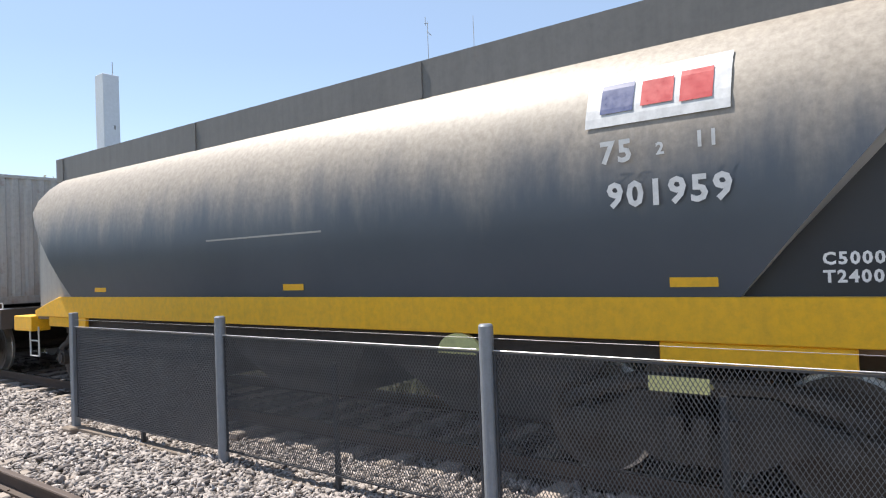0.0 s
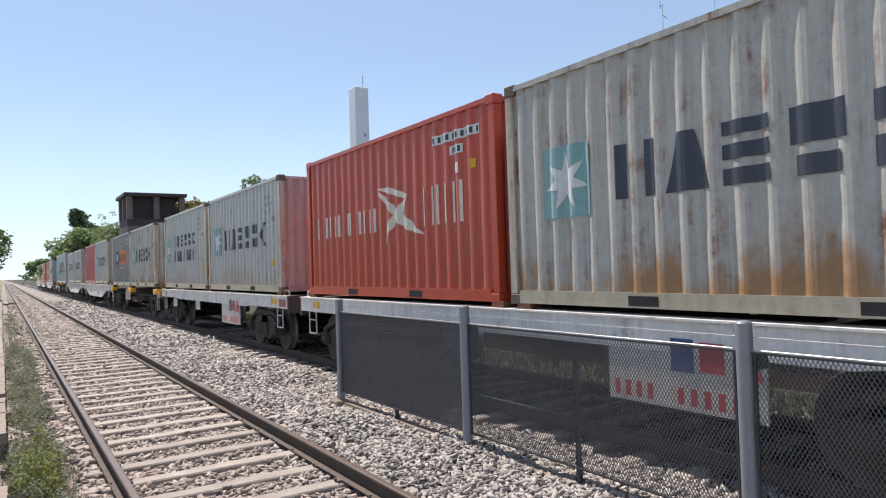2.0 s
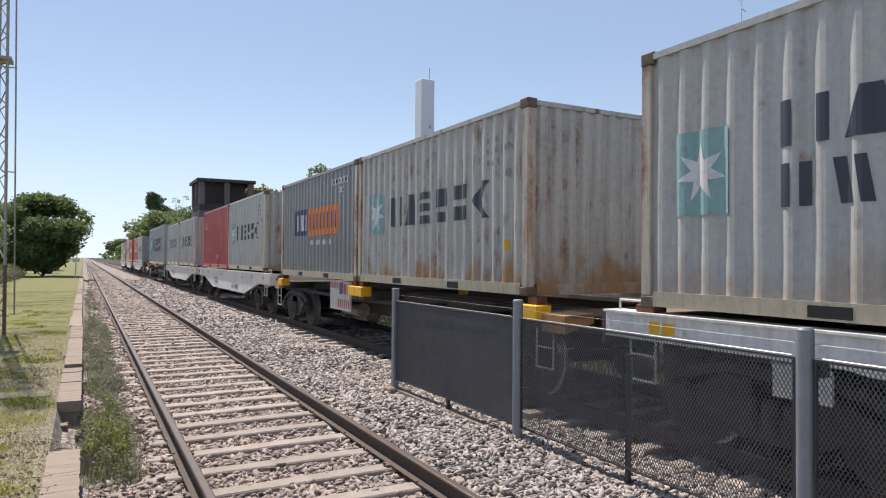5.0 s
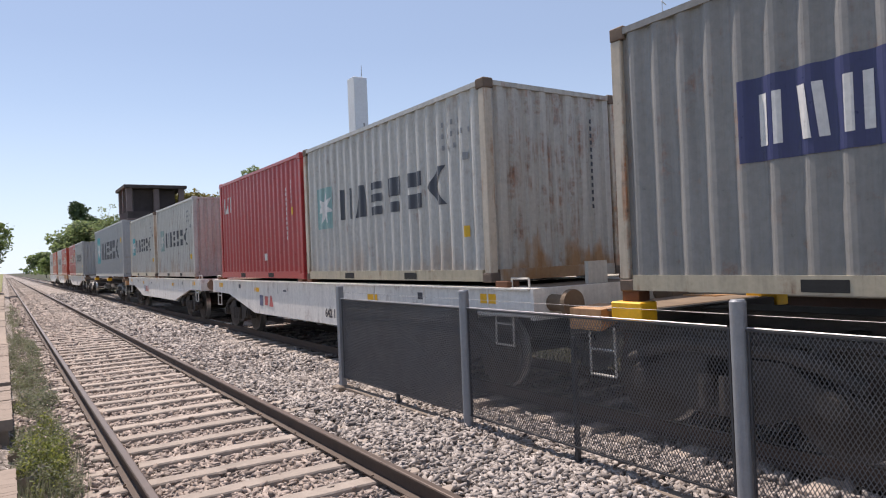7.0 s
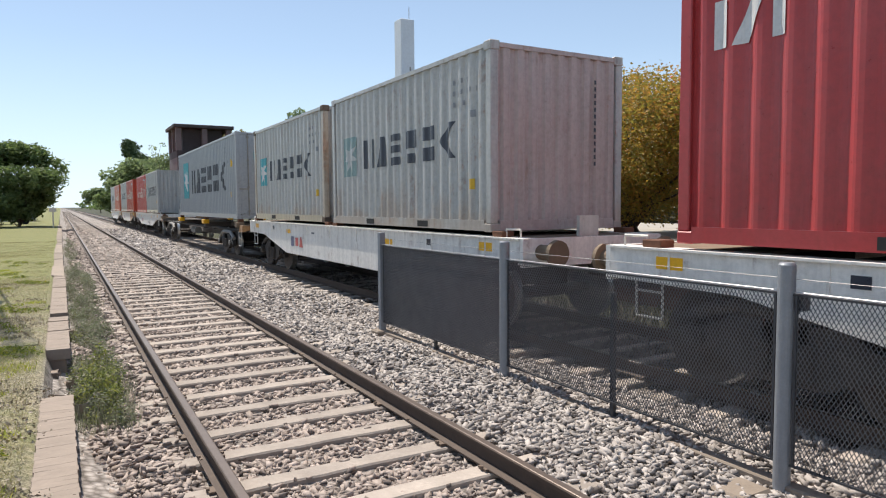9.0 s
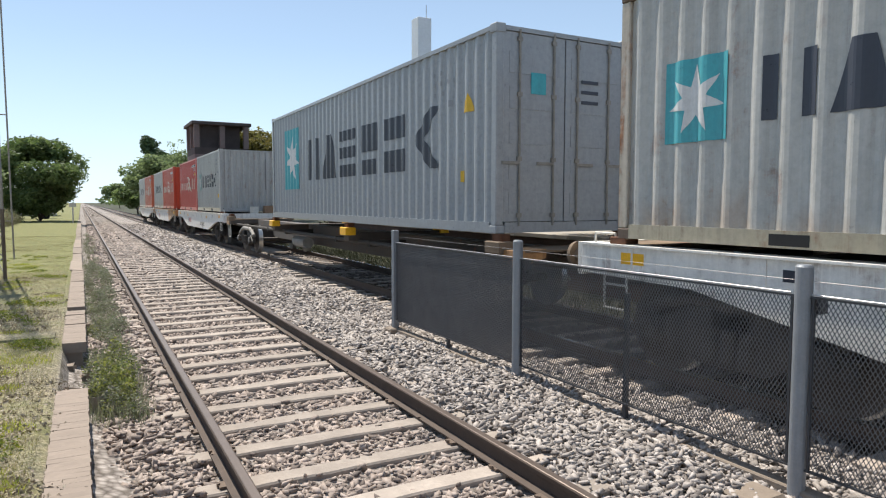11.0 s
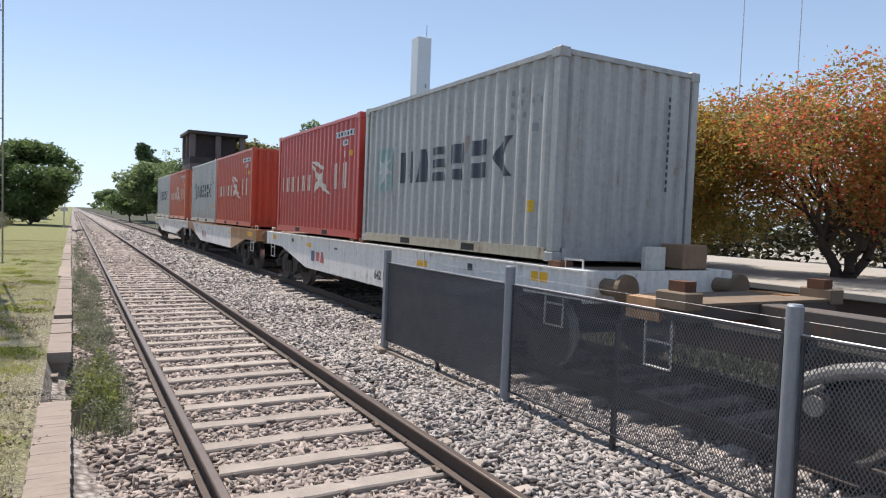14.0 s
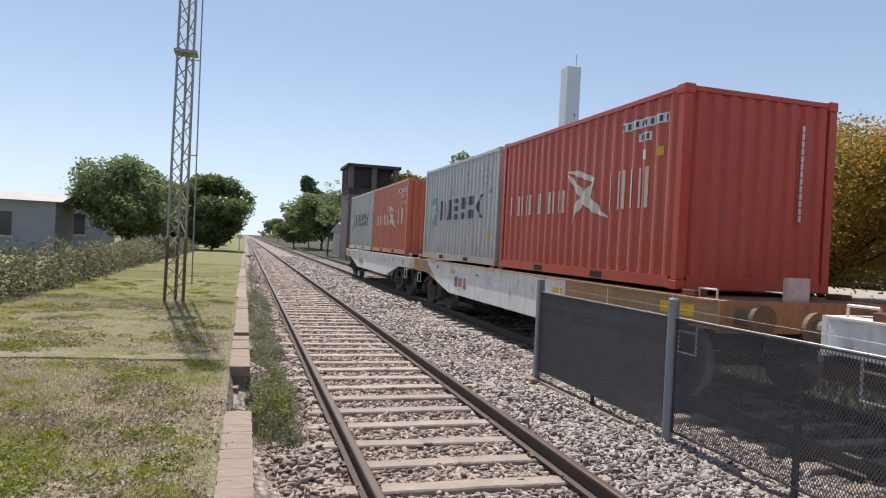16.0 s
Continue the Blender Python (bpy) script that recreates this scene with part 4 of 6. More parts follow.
    if doors:
        for s in (-1, 1):
            bm = B()
            x0, x1 = sorted((s * 0.012, s * (CW - 0.135)))
            box(bm, x0, x1, 0.03, 0.07, zb + 0.01, zt - 0.01)
            d = part("door", bm, end, c, "grey steel end door")
            for q in range(5):
                za = zb + 0.12 + q * (zt - zb - 0.2) / 5
                bm = B()
                box(bm, x0 + 0.1, x1 - 0.1, 0.022, 0.0295, za, za + 0.30)
                part("door_panel", bm, end, d)
            for q in (0.22, 0.82):
                bm = B()
                rod(bm, (s * q, 0.005, zb - 0.05), (s * q, 0.005, zt + 0.03), 0.017, 8)
                for za in (zb + 0.1, zb + 0.9, zb + 1.8, zt - 0.1):
                    box(bm, s * q - 0.04, s * q + 0.04, -0.006, 0.022, za - 0.03, za + 0.03)
                part("lock_rod", bm, M_BOGIE_PALE, d)
                bm = B()
                box(bm, min(s * q, s * (q + 0.3)), max(s * q, s * (q + 0.3)), -0.012, 0.004, zb + 0.82, zb + 0.86)
                part("door_handle", bm, M_BOGIE_PALE, d)
        bm = B()
        box(bm, -0.62, -0.36, 0.014, 0.0215, 1.98, 2.28)
        part("door_logo", bm, M_TEAL, c, "small teal logo square")
        bm = B()
        for z in (2.2, 2.05, 1.9):
            box(bm, 0.3, 0.62, 0.014, 0.0215, z, z + 0.05)
        part("code_mark", bm, M_NAVY, c)
    # markings
    if style in ("star", "star_big", "star_two", "star_faded"):
        teal = M_TEAL if style == "star_big" or logo == "bright" else M_TEAL_FAINT if logo == "faint" else M_TEAL_OLD
        if style == "star_big":
            q = (9.45, 10.80, 0.80, 2.42)
            letters = word_marks(8.85, 1.6, 1.0, 2.0)
        else:
            q = (4.72, 5.44, 0.96, 1.74)
            letters = word_marks(4.42, 0.93, 1.08, 1.62)
        if style == "star_two":
            q = (5.0, 5.62, 0.9, 1.7)
            letters = word_marks(4.55, 1.4, 1.42, 1.80) + letter_bars(4.55, 1.4, 0.92, 1.28, 7, 0.25)
        shared("logo_square", sheet(("logo_square", style, seed, height), lambda: flat_shape([rect(*q)], cr), teal), near)
        sq = sheet(("logo_star", style, height, logo), lambda: flat_shape(star((q[0] + q[1]) / 2, (q[2] + q[3]) / 2, min(q[1] - q[0], q[3] - q[2]) * 0.46), cr), M_STAR_FAINT if logo == "faint" else M_LETTER_WHITE)
        shared("logo_star", sq, c, pose(-0.004, 0, 0))
        shared("lettering", sheet(("lettering", style, height), lambda: flat_shape(letters, cr), M_NAVY), near)
    elif style == "flag":
        def bars():
            return flat_shape(letter_bars(5.55, 3.2, 1.06, 1.45, 7, 0.2, False, 0.9) + letter_bars(1.75, 0.72, 1.06, 1.62, 3, 0.2, False, 0.85), cr)
        shared("lettering", sheet(("lettering", style), bars, M_CREAM), near)
        # a waving pennant of five swept bands, each a hair above the last
        bands = ([(0, 1), (0.14, 0.88), (0.44, 0.6), (0.52, 0.48), (0.4, 0.44), (0.16, 0.74)], [(0, 1), (0.3, 0.98), (0.7, 0.8), (0.62, 0.74), (0.3, 0.87)],
                 [(0.7, 0.8), (0.64, 0.6), (0.52, 0.4), (0.4, 0.5), (0.52, 0.66)], [(1, 0.1), (0.72, 0.38), (0.5, 0.56), (0.4, 0.4), (0.66, 0.22)], [(0.18, 0), (0.3, 0.22), (0.54, 0.46), (0.42, 0.58), (0.24, 0.34)])
        for k, band in enumerate(bands):
            shared("flag_mark", sheet(("flag_mark", style, k), lambda: flat_shape([[(3.16 - 1.44 * u, 0.84 + 0.92 * v) for u, v in band]], cr), M_CREAM), c, pose(-0.0012 * k, 0, 0))
        shared("code_panel", sheet(("code_panel", style), lambda: flat_shape([rect(0.32, 1.45, 2.17, 2.30), rect(0.72, 1.02, 1.98, 2.10), rect(0.80, 0.90, 1.72, 1.86)], cr), M_LETTER_WHITE), near)
        shared("sticker", sheet(("sticker", style), lambda: flat_shape([rect(0.44, 0.53, 1.74, 1.86)], cr), M_STICKER), near)
        def code():
            return flat_shape(letter_bars(1.42, 0.35, 2.195, 2.275, 10, 0.35, False) + letter_bars(0.98, 0.75, 2.0, 2.08, 3, 0.3, False), cr)
        shared("code_mark", sheet(("code_mark", style), code, M_NAVY), c, pose(-0.004, 0, 0))
        shared("end_code", mesh_of(("end_code", height), lambda: (lambda bm: ([box(bm, 0.64, 0.68, 0.004, 0.012, 0.95 + 0.1 * k, 1.035 + 0.1 * k) for k in range(13)], bm)[1])(B()), M_LETTER_WHITE), c)
    elif style == "panel":
        shared("logo_panel", sheet(("logo_panel", 1), lambda: flat_shape([rect(3.53, 4.72, 1.08, 1.76)], cr), M_LOGO_NAVY), near, None, "navy logo panel")
        shared("logo_panel", sheet(("logo_panel", 2), lambda: flat_shape([rect(1.15, 3.53, 1.06, 1.74)], cr), M_LOGO_ORANGE), near, None, "orange logo panel")
        shared("lettering", sheet(("lettering", style, 1), lambda: flat_shape(letter_bars(4.58, 3.66, 1.2, 1.62, 3, 0.2), cr), M_LETTER_WHITE), c, pose(-0.004, 0, 0))
        shared("lettering", sheet(("lettering", style, 2), lambda: flat_shape(letter_bars(3.44, 1.3, 1.2, 1.60, 8, 0.25), cr), M_LOGO_NAVY), c, pose(-0.004, 0, 0))
        shared("small_lettering", sheet(("small_lettering", style), lambda: flat_shape(letter_bars(3.45, 1.75, 0.82, 0.94, 10, 0.4, False), cr), M_LETTER_WHITE), near)
        shared("code_panel", sheet(("code_panel", style), lambda: flat_shape([rect(0.55, 1.6, 2.18, 2.32), rect(0.85, 1.2, 1.98, 2.1)], cr), M_LETTER_WHITE), near)
        shared("code_mark", sheet(("code_mark", style), lambda: flat_shape(letter_bars(1.58, 0.58, 2.2, 2.3, 9, 0.35, False) + letter_bars(1.16, 0.9, 2.0, 2.08, 2, 0.3, False), cr), M_NAVY), c, pose(-0.004, 0, 0))
    elif style == "slash":
        shared("logo_mark", sheet(("logo_mark", style), lambda: flat_shape([rect(5.56, 5.7, 1.74, 2.16), [(5.50, 1.74), (5.36, 1.74), (5.18, 2.16), (5.32, 2.16)], rect(5.02, 5.14, 1.74, 2.16)], cr), M_LETTER_WHITE), near)
        shared("code_mark", sheet(("code_mark", style), lambda: flat_shape([rect(0.9, 0.98, 0.85 + 0.105 * k, 0.92 + 0.105 * k) for k in range(11)] + [rect(0.55, 0.63, 1.6 + 0.105 * k, 1.67 + 0.105 * k) for k in range(5)], cr), M_LETTER_WHITE), near)
        shared("sticker", sheet(("sticker", style), lambda: flat_shape([rect(0.5, 0.62, 1.36, 1.52)], cr), M_STICKER), near)
        shared("data_plate", sheet(("data_plate", style), lambda: flat_shape([rect(2.2, 2.42, 0.42, 0.58)], cr), M_LETTER_WHITE), near)
    if style.startswith("star"):
        y0 = 1.9 if style == "star_big" else 1.05
        hh = height - 0.45
        shared("code_mark", sheet(("code_mark", style, height), lambda: flat_shape(letter_bars(y0, y0 - 0.45, hh, hh + 0.07, 4, 0.35, False, 0.42) + letter_bars(y0, y0 - 0.68, hh - 0.16, hh - 0.09, 6, 0.35, False, 0.42) + letter_bars(y0, y0 - 0.36, hh - 0.32, hh - 0.25, 3, 0.35, False, 0.42) + [rect(y0 - 0.62, y0 - 0.53, hh - 0.52, hh - 0.42)], cr), M_FADED), near)
        shared("sticker", sheet(("sticker", style, height), lambda: flat_shape([rect(y0 - 0.60, y0 - 0.50, 0.60, 0.75) if height < 2.7 else rect(y0 - 1.0, y0 - 0.88, 0.75, 0.92)], cr), M_STICKER), near)
        if style == "star_big":
            shared("warning_triangle", sheet(("warning_triangle", style), lambda: flat_shape([[(0.62, 1.78), (0.95, 1.78), (0.785, 2.06)]], cr), M_STICKER), near)
        elif seed >= 7:
            shared("end_code", mesh_of(("end_code_dark", height), lambda: (lambda bm: ([box(bm, 0.65, 0.68, 0.004, 0.012, 0.95 + 0.1 * k, 1.01 + 0.1 * k) for k in range(13)], bm)[1])(B()), M_NAVY), c)
    return c


# ---- wagons
WHEEL_R = 0.46


def wheelset(parent, y):
    def build():
        bm = B()
        rod(bm, (-0.98, 0, 0), (0.98, 0, 0), 0.07, 10)
        for s in (-1, 1):
            rod(bm, (s * 0.80, 0, 0), (s * 0.84, 0, 0), WHEEL_R + 0.025, 28)
            rod(bm, (s * 0.84, 0, 0), (s * 0.93, 0, 0), WHEEL_R - 0.003, 28)
            bm.faces.ensure_lookup_table()
            for f in bm.faces[-60:]:
                f.material_index = 2
            n0 = len(bm.faces)
            rod(bm, (s * 0.93, 0, 0), (s * 0.936, 0, 0), WHEEL_R - 0.003, 28)
            bm.faces.ensure_lookup_table()
            for f in bm.faces[n0:]:
                f.material_index = 1
            rod(bm, (s * 0.936, 0, 0), (s * 0.942, 0, 0), WHEEL_R - 0.075, 28)
            rod(bm, (s * 0.942, 0, 0), (s * 0.97, 0, 0), 0.10, 12)
            for k in range(6):
                a = k * math.pi / 3
                c = Vector((s * 0.941, math.cos(a) * 0.24, math.sin(a) * 0.24))
                rod(bm, c, c + Vector((s * 0.006, 0, 0)), 0.05, 8)
        return bm
    me = mesh_of(("wheelset",), build, M_WHEEL)
    if len(me.materials) < 2:
        me.materials.append(M_RIM)
        me.materials.append(M_TREAD)
    ob = shared("wheelset", me, parent, pose(0, y, WHEEL_R))
    return ob


def bogie(parent, y, pale=False):
    def frame_mesh():
        bm = B()
        for s in (-1, 1):
            x0, x1 = sorted((s * 1.0, s * 1.1))
            plate(bm, [(-1.15, 0.34), (-1.15, 0.52), (-0.75, 0.60), (-0.5, 0.74), (0.5, 0.74), (0.75, 0.60), (1.15, 0.52), (1.15, 0.34), (0.78, 0.40), (0.5, 0.30), (0.36, 0.22), (-0.36, 0.22), (-0.5, 0.30), (-0.78, 0.40)], x0, x1)
            for q in (-0.9, 0.9):
                rod(bm, (s * 1.0, q, WHEEL_R), (s * 1.17, q, WHEEL_R), 0.12, 14)
            for q in (-0.2, 0.0, 0.2):
                rod(bm, (s * 1.115, q, 0.28), (s * 1.115, q, 0.58), 0.07, 10)
        box(bm, -1.1, 1.1, -0.2, 0.2, 0.45, 0.78)
        for q in (-0.35, 0.35):
            rod(bm, (-1.05, q, 0.3), (1.05, q, 0.3), 0.04, 8)
        return bm

    def shoes():
        bm = B()
        for s in (-1, 1):
            for q in (-0.9, 0.9):
                sg = 1 if q > 0 else -1
                plate(bm, [(q - sg * 0.47, 0.25), (q - sg * 0.52, 0.25), (q - sg * 0.52, 0.6), (q - sg * 0.47, 0.6)], s * 0.84 - 0.05, s * 0.84 + 0.05)
                rod(bm, (s * 1.13, q - 0.03, 0.62), (s * 1.13, q + sg * 0.28, 0.42), 0.022, 6)
        return bm
    def bars():
        bm = B()
        for s in (-1,):
            path = [Vector((s * 1.06, q, z)) for q, z in ((-1.1, 0.60), (-0.8, 0.74), (-0.5, 0.82), (0.5, 0.82), (0.8, 0.74), (1.1, 0.60))]
            for a, e in zip(path, path[1:]):
                rod(bm, a, e, 0.065, 10)
            for q in (-0.9, 0.9):
                rod(bm, (s * 1.17, q, WHEEL_R), (s * 1.20, q, WHEEL_R), 0.085, 12)
        return bm
    b = shared("bogie", mesh_of(("bogie",), frame_mesh, M_BOGIE), parent, pose(0, y, 0))
    shared("brake_gear", mesh_of(("brake_gear", pale), shoes, M_BOGIE_PALE if pale else M_BOGIE), b)
    for turn in (0, 180):
        shared("frame_bar", mesh_of(("frame_bar", pale), bars, M_BOGIE_PALE if pale else M_BOGIE), b, pose(0, 0, 0, 0, 0, turn))
    for q in (-0.9, 0.9):
        wheelset(b, q)
    return b


def end_gear(w, y, sgn, sill_x, z_top, paint, yellow=True):
    """Coupler, hand rail, steps and marks at one end; sgn is +1 at the far end."""
    def coupler():
        bm = B()
        box(bm, -0.09, 0.09, min(0, sgn * 0.75), max(0, sgn * 0.75), 0.78, 0.95)
        box(bm, -0.16, 0.16, min(sgn * 0.55, sgn * 0.82), max(sgn * 0.55, sgn * 0.82), 0.70, 1.02)
        return bm
    shared("coupler", mesh_of(("coupler", sgn), coupler, M_BOGIE), w, pose(0, y, 0))

    def step():
        bm = B()
        for q in (0.0, -0.34 * sgn):
            rod(bm, (-sill_x + 0.03, q, z_top - 0.18), (-sill_x + 0.03, q - 0.01 * sgn, z_top - 0.68), 0.014, 6)
        for z in (z_top - 0.42, z_top - 0.68):
            rod(bm, (-sill_x + 0.03, 0, z), (-sill_x + 0.03, -0.345 * sgn, z), 0.014, 6)
        return bm
    shared("step", mesh_of(("step", sgn, z_top), step, M_WHITE_PLATE), w, pose(0, y - sgn * 0.35, 0))
    if yellow:
        def grab():
            bm = B()
            for q in (0, -0.32 * sgn):
                rod(bm, (-sill_x + 0.1, q, z_top), (-sill_x + 0.1, q, z_top + 0.13), 0.014, 6)
            rod(bm, (-sill_x + 0.1, 0, z_top + 0.13), (-sill_x + 0.1, -0.32 * sgn, z_top + 0.13), 0.014, 6)
            return bm
        shared("grab_rail", mesh_of(("grab_rail", sgn, z_top), grab, M_WHITE_PLATE), w, pose(0, y - sgn * 0.12, 0))
        shared("yellow_mark", mesh_of(("yellow_mark", z_top), lambda: (lambda bm: (box(bm, -sill_x - 0.006, -sill_x + 0.002, -0.16, 0.16, z_top - 0.18, z_top - 0.06), bm)[1])(B()), M_YELLOW), w, pose(0, y - sgn * 0.8, 0))

        def stand():
            bm = B()
            plate(bm, [(-0.03, z_top), (0.03, z_top), (0.03, z_top + 0.30), (-0.03, z_top + 0.30)], -0.2, 0.15)
            return bm
        shared("load_stop", mesh_of(("load_stop", z_top), stand, M_WHITE_PLATE), w, pose(0.1, y - sgn * 0.2, 0), "white steel stop plate")


def bars_on_side(w, name, material, x, polys, off=0.006):
    bm = B()
    for poly in polys:
        bm.faces.new([bm.verts.new((x - off, yy, z)) for yy, z in poly])
    for f in bm.faces:
        f.normal_update()
        if f.normal.x > 0:
            f.normal_flip()
    me = bpy.data.meshes.new(name)
    bm.to_mesh(me)
    bm.free()
    me.materials.append(material)
    return shared(name, me, w)


def digits(w, text, y_left, z, size, material, x, spread=1.0):
    """Plain painted figures, read from the near side."""
    cu = bpy.data.curves.new("figures", "FONT")
    cu.body, cu.size, cu.resolution_u, cu.space_character, cu.offset = text, size * 1.35, 2, spread, size * 0.045
    tmp = bpy.data.objects.new("figures", cu)
    me = bpy.data.meshes.new_from_object(tmp)
    bpy.data.objects.remove(tmp)
    me.materials.clear()
    me.materials.append(material)
    ob = shared("painted_number", me, w, pose(x, y_left, z, 90, 0, -90))
    return ob


def flat_wagon(label, length=13.4, paint=M_WAGON_WHITE, style="plate", yellow=True, trim=None):
    """A two-bogie container flat: the side sill straight with a hung plate, or fish-bellied."""
    w = holder("flat_wagon", label, "flat wagon", "container wagons")
    h = length / 2
    trim = trim or paint
    X = 1.24
    ZT2, ZB2 = (1.22, 0.96) if style == "plate" else (1.28, 1.02)
    for s in (-1, 1):
        bm = B()
        x0, x1 = sorted((s * X, s * (X - 0.07)))
        if style == "plate":
            plate(bm, [(-h, ZT2), (-h, ZB2), (-h + 2.6, ZB2), (-h + 2.8, ZB2 - 0.03), (h - 2.8, ZB2 - 0.03), (h - 2.6, ZB2), (h, ZB2), (h, ZT2)], x0, x1)
        else:
            plate(bm, [(-h, ZT2), (-h, 0.96), (-h + 1.55, 0.93), (-h + 3.7, 0.52), (h - 3.7, 0.52), (h - 1.55, 0.93), (h, 0.96), (h, ZT2)], x0, x1)
        sl = part("side_sill", bm, paint, w, bevel=0.006)
        bm = B()
        x0, x1 = sorted((s * (X + 0.035), s * (X - 0.24)))
        box(bm, x0, x1, -h, h, ZT2, ZT2 + 0.022)
        part("sill_flange", bm, trim, w)
        for q in np.linspace(-h + 0.8, h - 0.8, 9):
            bm = B()
            x0, x1 = sorted((s * X, s * (X + 0.012)))
            box(bm, x0, x1, q - 0.012, q + 0.012, ZB2 + 0.005, ZT2)
            part("stiffener", bm, paint, sl)
    for q in np.linspace(-h + 0.1, h - 0.1, 14):
        shared("cross_bearer", mesh_of(("cross_bearer", ZT2), lambda: (lambda bm: (box(bm, -X + 0.07, X - 0.07, -0.08, 0.08, ZT2 - 0.16, ZT2 - 0.02), bm)[1])(B()), M_BOGIE), w, pose(0, q, 0))
    bm = B()
    box(bm, -0.25, 0.25, -h, h, ZT2 - 0.38, ZT2 - 0.165)
    part("centre_sill", bm, M_BOGIE, w)
    for s in (-1, 1):
        bm = B()
        box(bm, -X + 0.245, X - 0.245, s * (h - 0.75) - 0.7, s * (h - 0.75) + 0.7, ZT2 - 0.018, ZT2 + 0.012)
        part("end_deck", bm, M_DECK, w, "dusty brown end deck plate")
        bm = B()
        ya, yb = sorted((s * h, s * (h + 0.06)))
        box(bm, -X, X, ya, yb, ZT2 - 0.35, ZT2 + 0.02)
        part("headstock", bm, M_WAGON_BROWN if style == "plate" else trim, w)
        end_gear(w, s * h, s, X, ZT2, paint, yellow)
        bogie(w, s * (h - 1.9))
    for q in (-h + 0.55, -0.25, 0.25, h - 0.55):
        for s in (-1, 1):
            bm = B()
            box(bm, s * 1.12 - 0.1, s * 1.12 + 0.1, q - 0.12, q + 0.12, ZT2 + 0.02, ZT2 + 0.10)
            part("twist_lock", bm, M_RUST, w, bevel=0.01)
    if style == "plate":
        for s in (-1, 1):
            bm = B()
            x0, x1 = sorted((s * (X - 0.004), s * (X - 0.03)))
            box(bm, x0, x1, -3.2, -1.55, 0.42, ZB2 - 0.03)
            part("number_board", bm, M_WHITE_PLATE, w, "white painted number board")
            for q in (1.2, 4.4):
                bm = B()
                box(bm, x0, x1, q - 0.25, q + 0.25, 0.66, ZB2 - 0.03)
                part("side_plate", bm, M_WHITE_PLATE, w)
        bars_on_side(w, "logo_block", M_LETTER_BLUE, -X, [rect(-2.54, -2.30, 0.76, 1.06)])
        bars_on_side(w, "logo_block", M_LETTER_RED, -X, [rect(-2.84, -2.60, 0.78, 1.04), [(-3.18, 0.76), (-2.90, 0.76), (-2.99, 1.06), (-3.09, 1.06)]])
        bars_on_side(w, "number_mark", M_LETTER_RED, -X, letter_bars(-1.62, -2.1, 0.47, 0.62, 4, 0.35, False) + letter_bars(-2.35, -3.12, 0.47, 0.62, 6, 0.35, False))
        bars_on_side(w, "red_mark", M_SIGNAL_RED, -X, [rect(-h + 0.08, -h + 0.5, 1.0, 1.16)], 0.008)
    else:
        for q in (-1.2, 1.6):
            bm = B()
            rod(bm, (-0.9, q - 0.45, 0.62), (-0.9, q + 0.45, 0.62), 0.17, 14)
            part("air_tank", bm, M_BOGIE, w, smooth=False)
        bars_on_side(w, "logo_block", M_LETTER_BLUE, -X, [rect(2.56, 2.80, 0.72, 0.97)])
        bars_on_side(w, "logo_block", M_LETTER_RED, -X, [rect(2.22, 2.44, 0.74, 0.95), [(1.86, 0.72), (2.14, 0.72), (2.05, 0.97), (1.96, 0.97)]])
        for s in (-1, 1):
            for sx in (-0.95, 0.95):
                bm = B()
                rod(bm, (sx, s * (h + 0.06), 1.12), (sx, s * (h + 0.36), 1.12), 0.10, 14)
                rod(bm, (sx, s * (h + 0.36), 1.12), (sx, s * (h + 0.42), 1.12), 0.17, 22, 0.165)
                part("buffer", bm, M_DECK, w, "dusty beige round steel buffer")
        bars_on_side(w, "yellow_label", M_YELLOW, -X, [rect(2.83, 3.18, 1.04, 1.14), rect(-3.18, -2.83, 1.04, 1.14)])
        bars_on_side(w, "small_mark", M_NAVY, -X, [rect(4.3, 4.45, 1.1, 1.2), rect(1.0, 1.2, 1.08, 1.12), rect(-4.6, -4.45, 1.1, 1.2)])
    return w


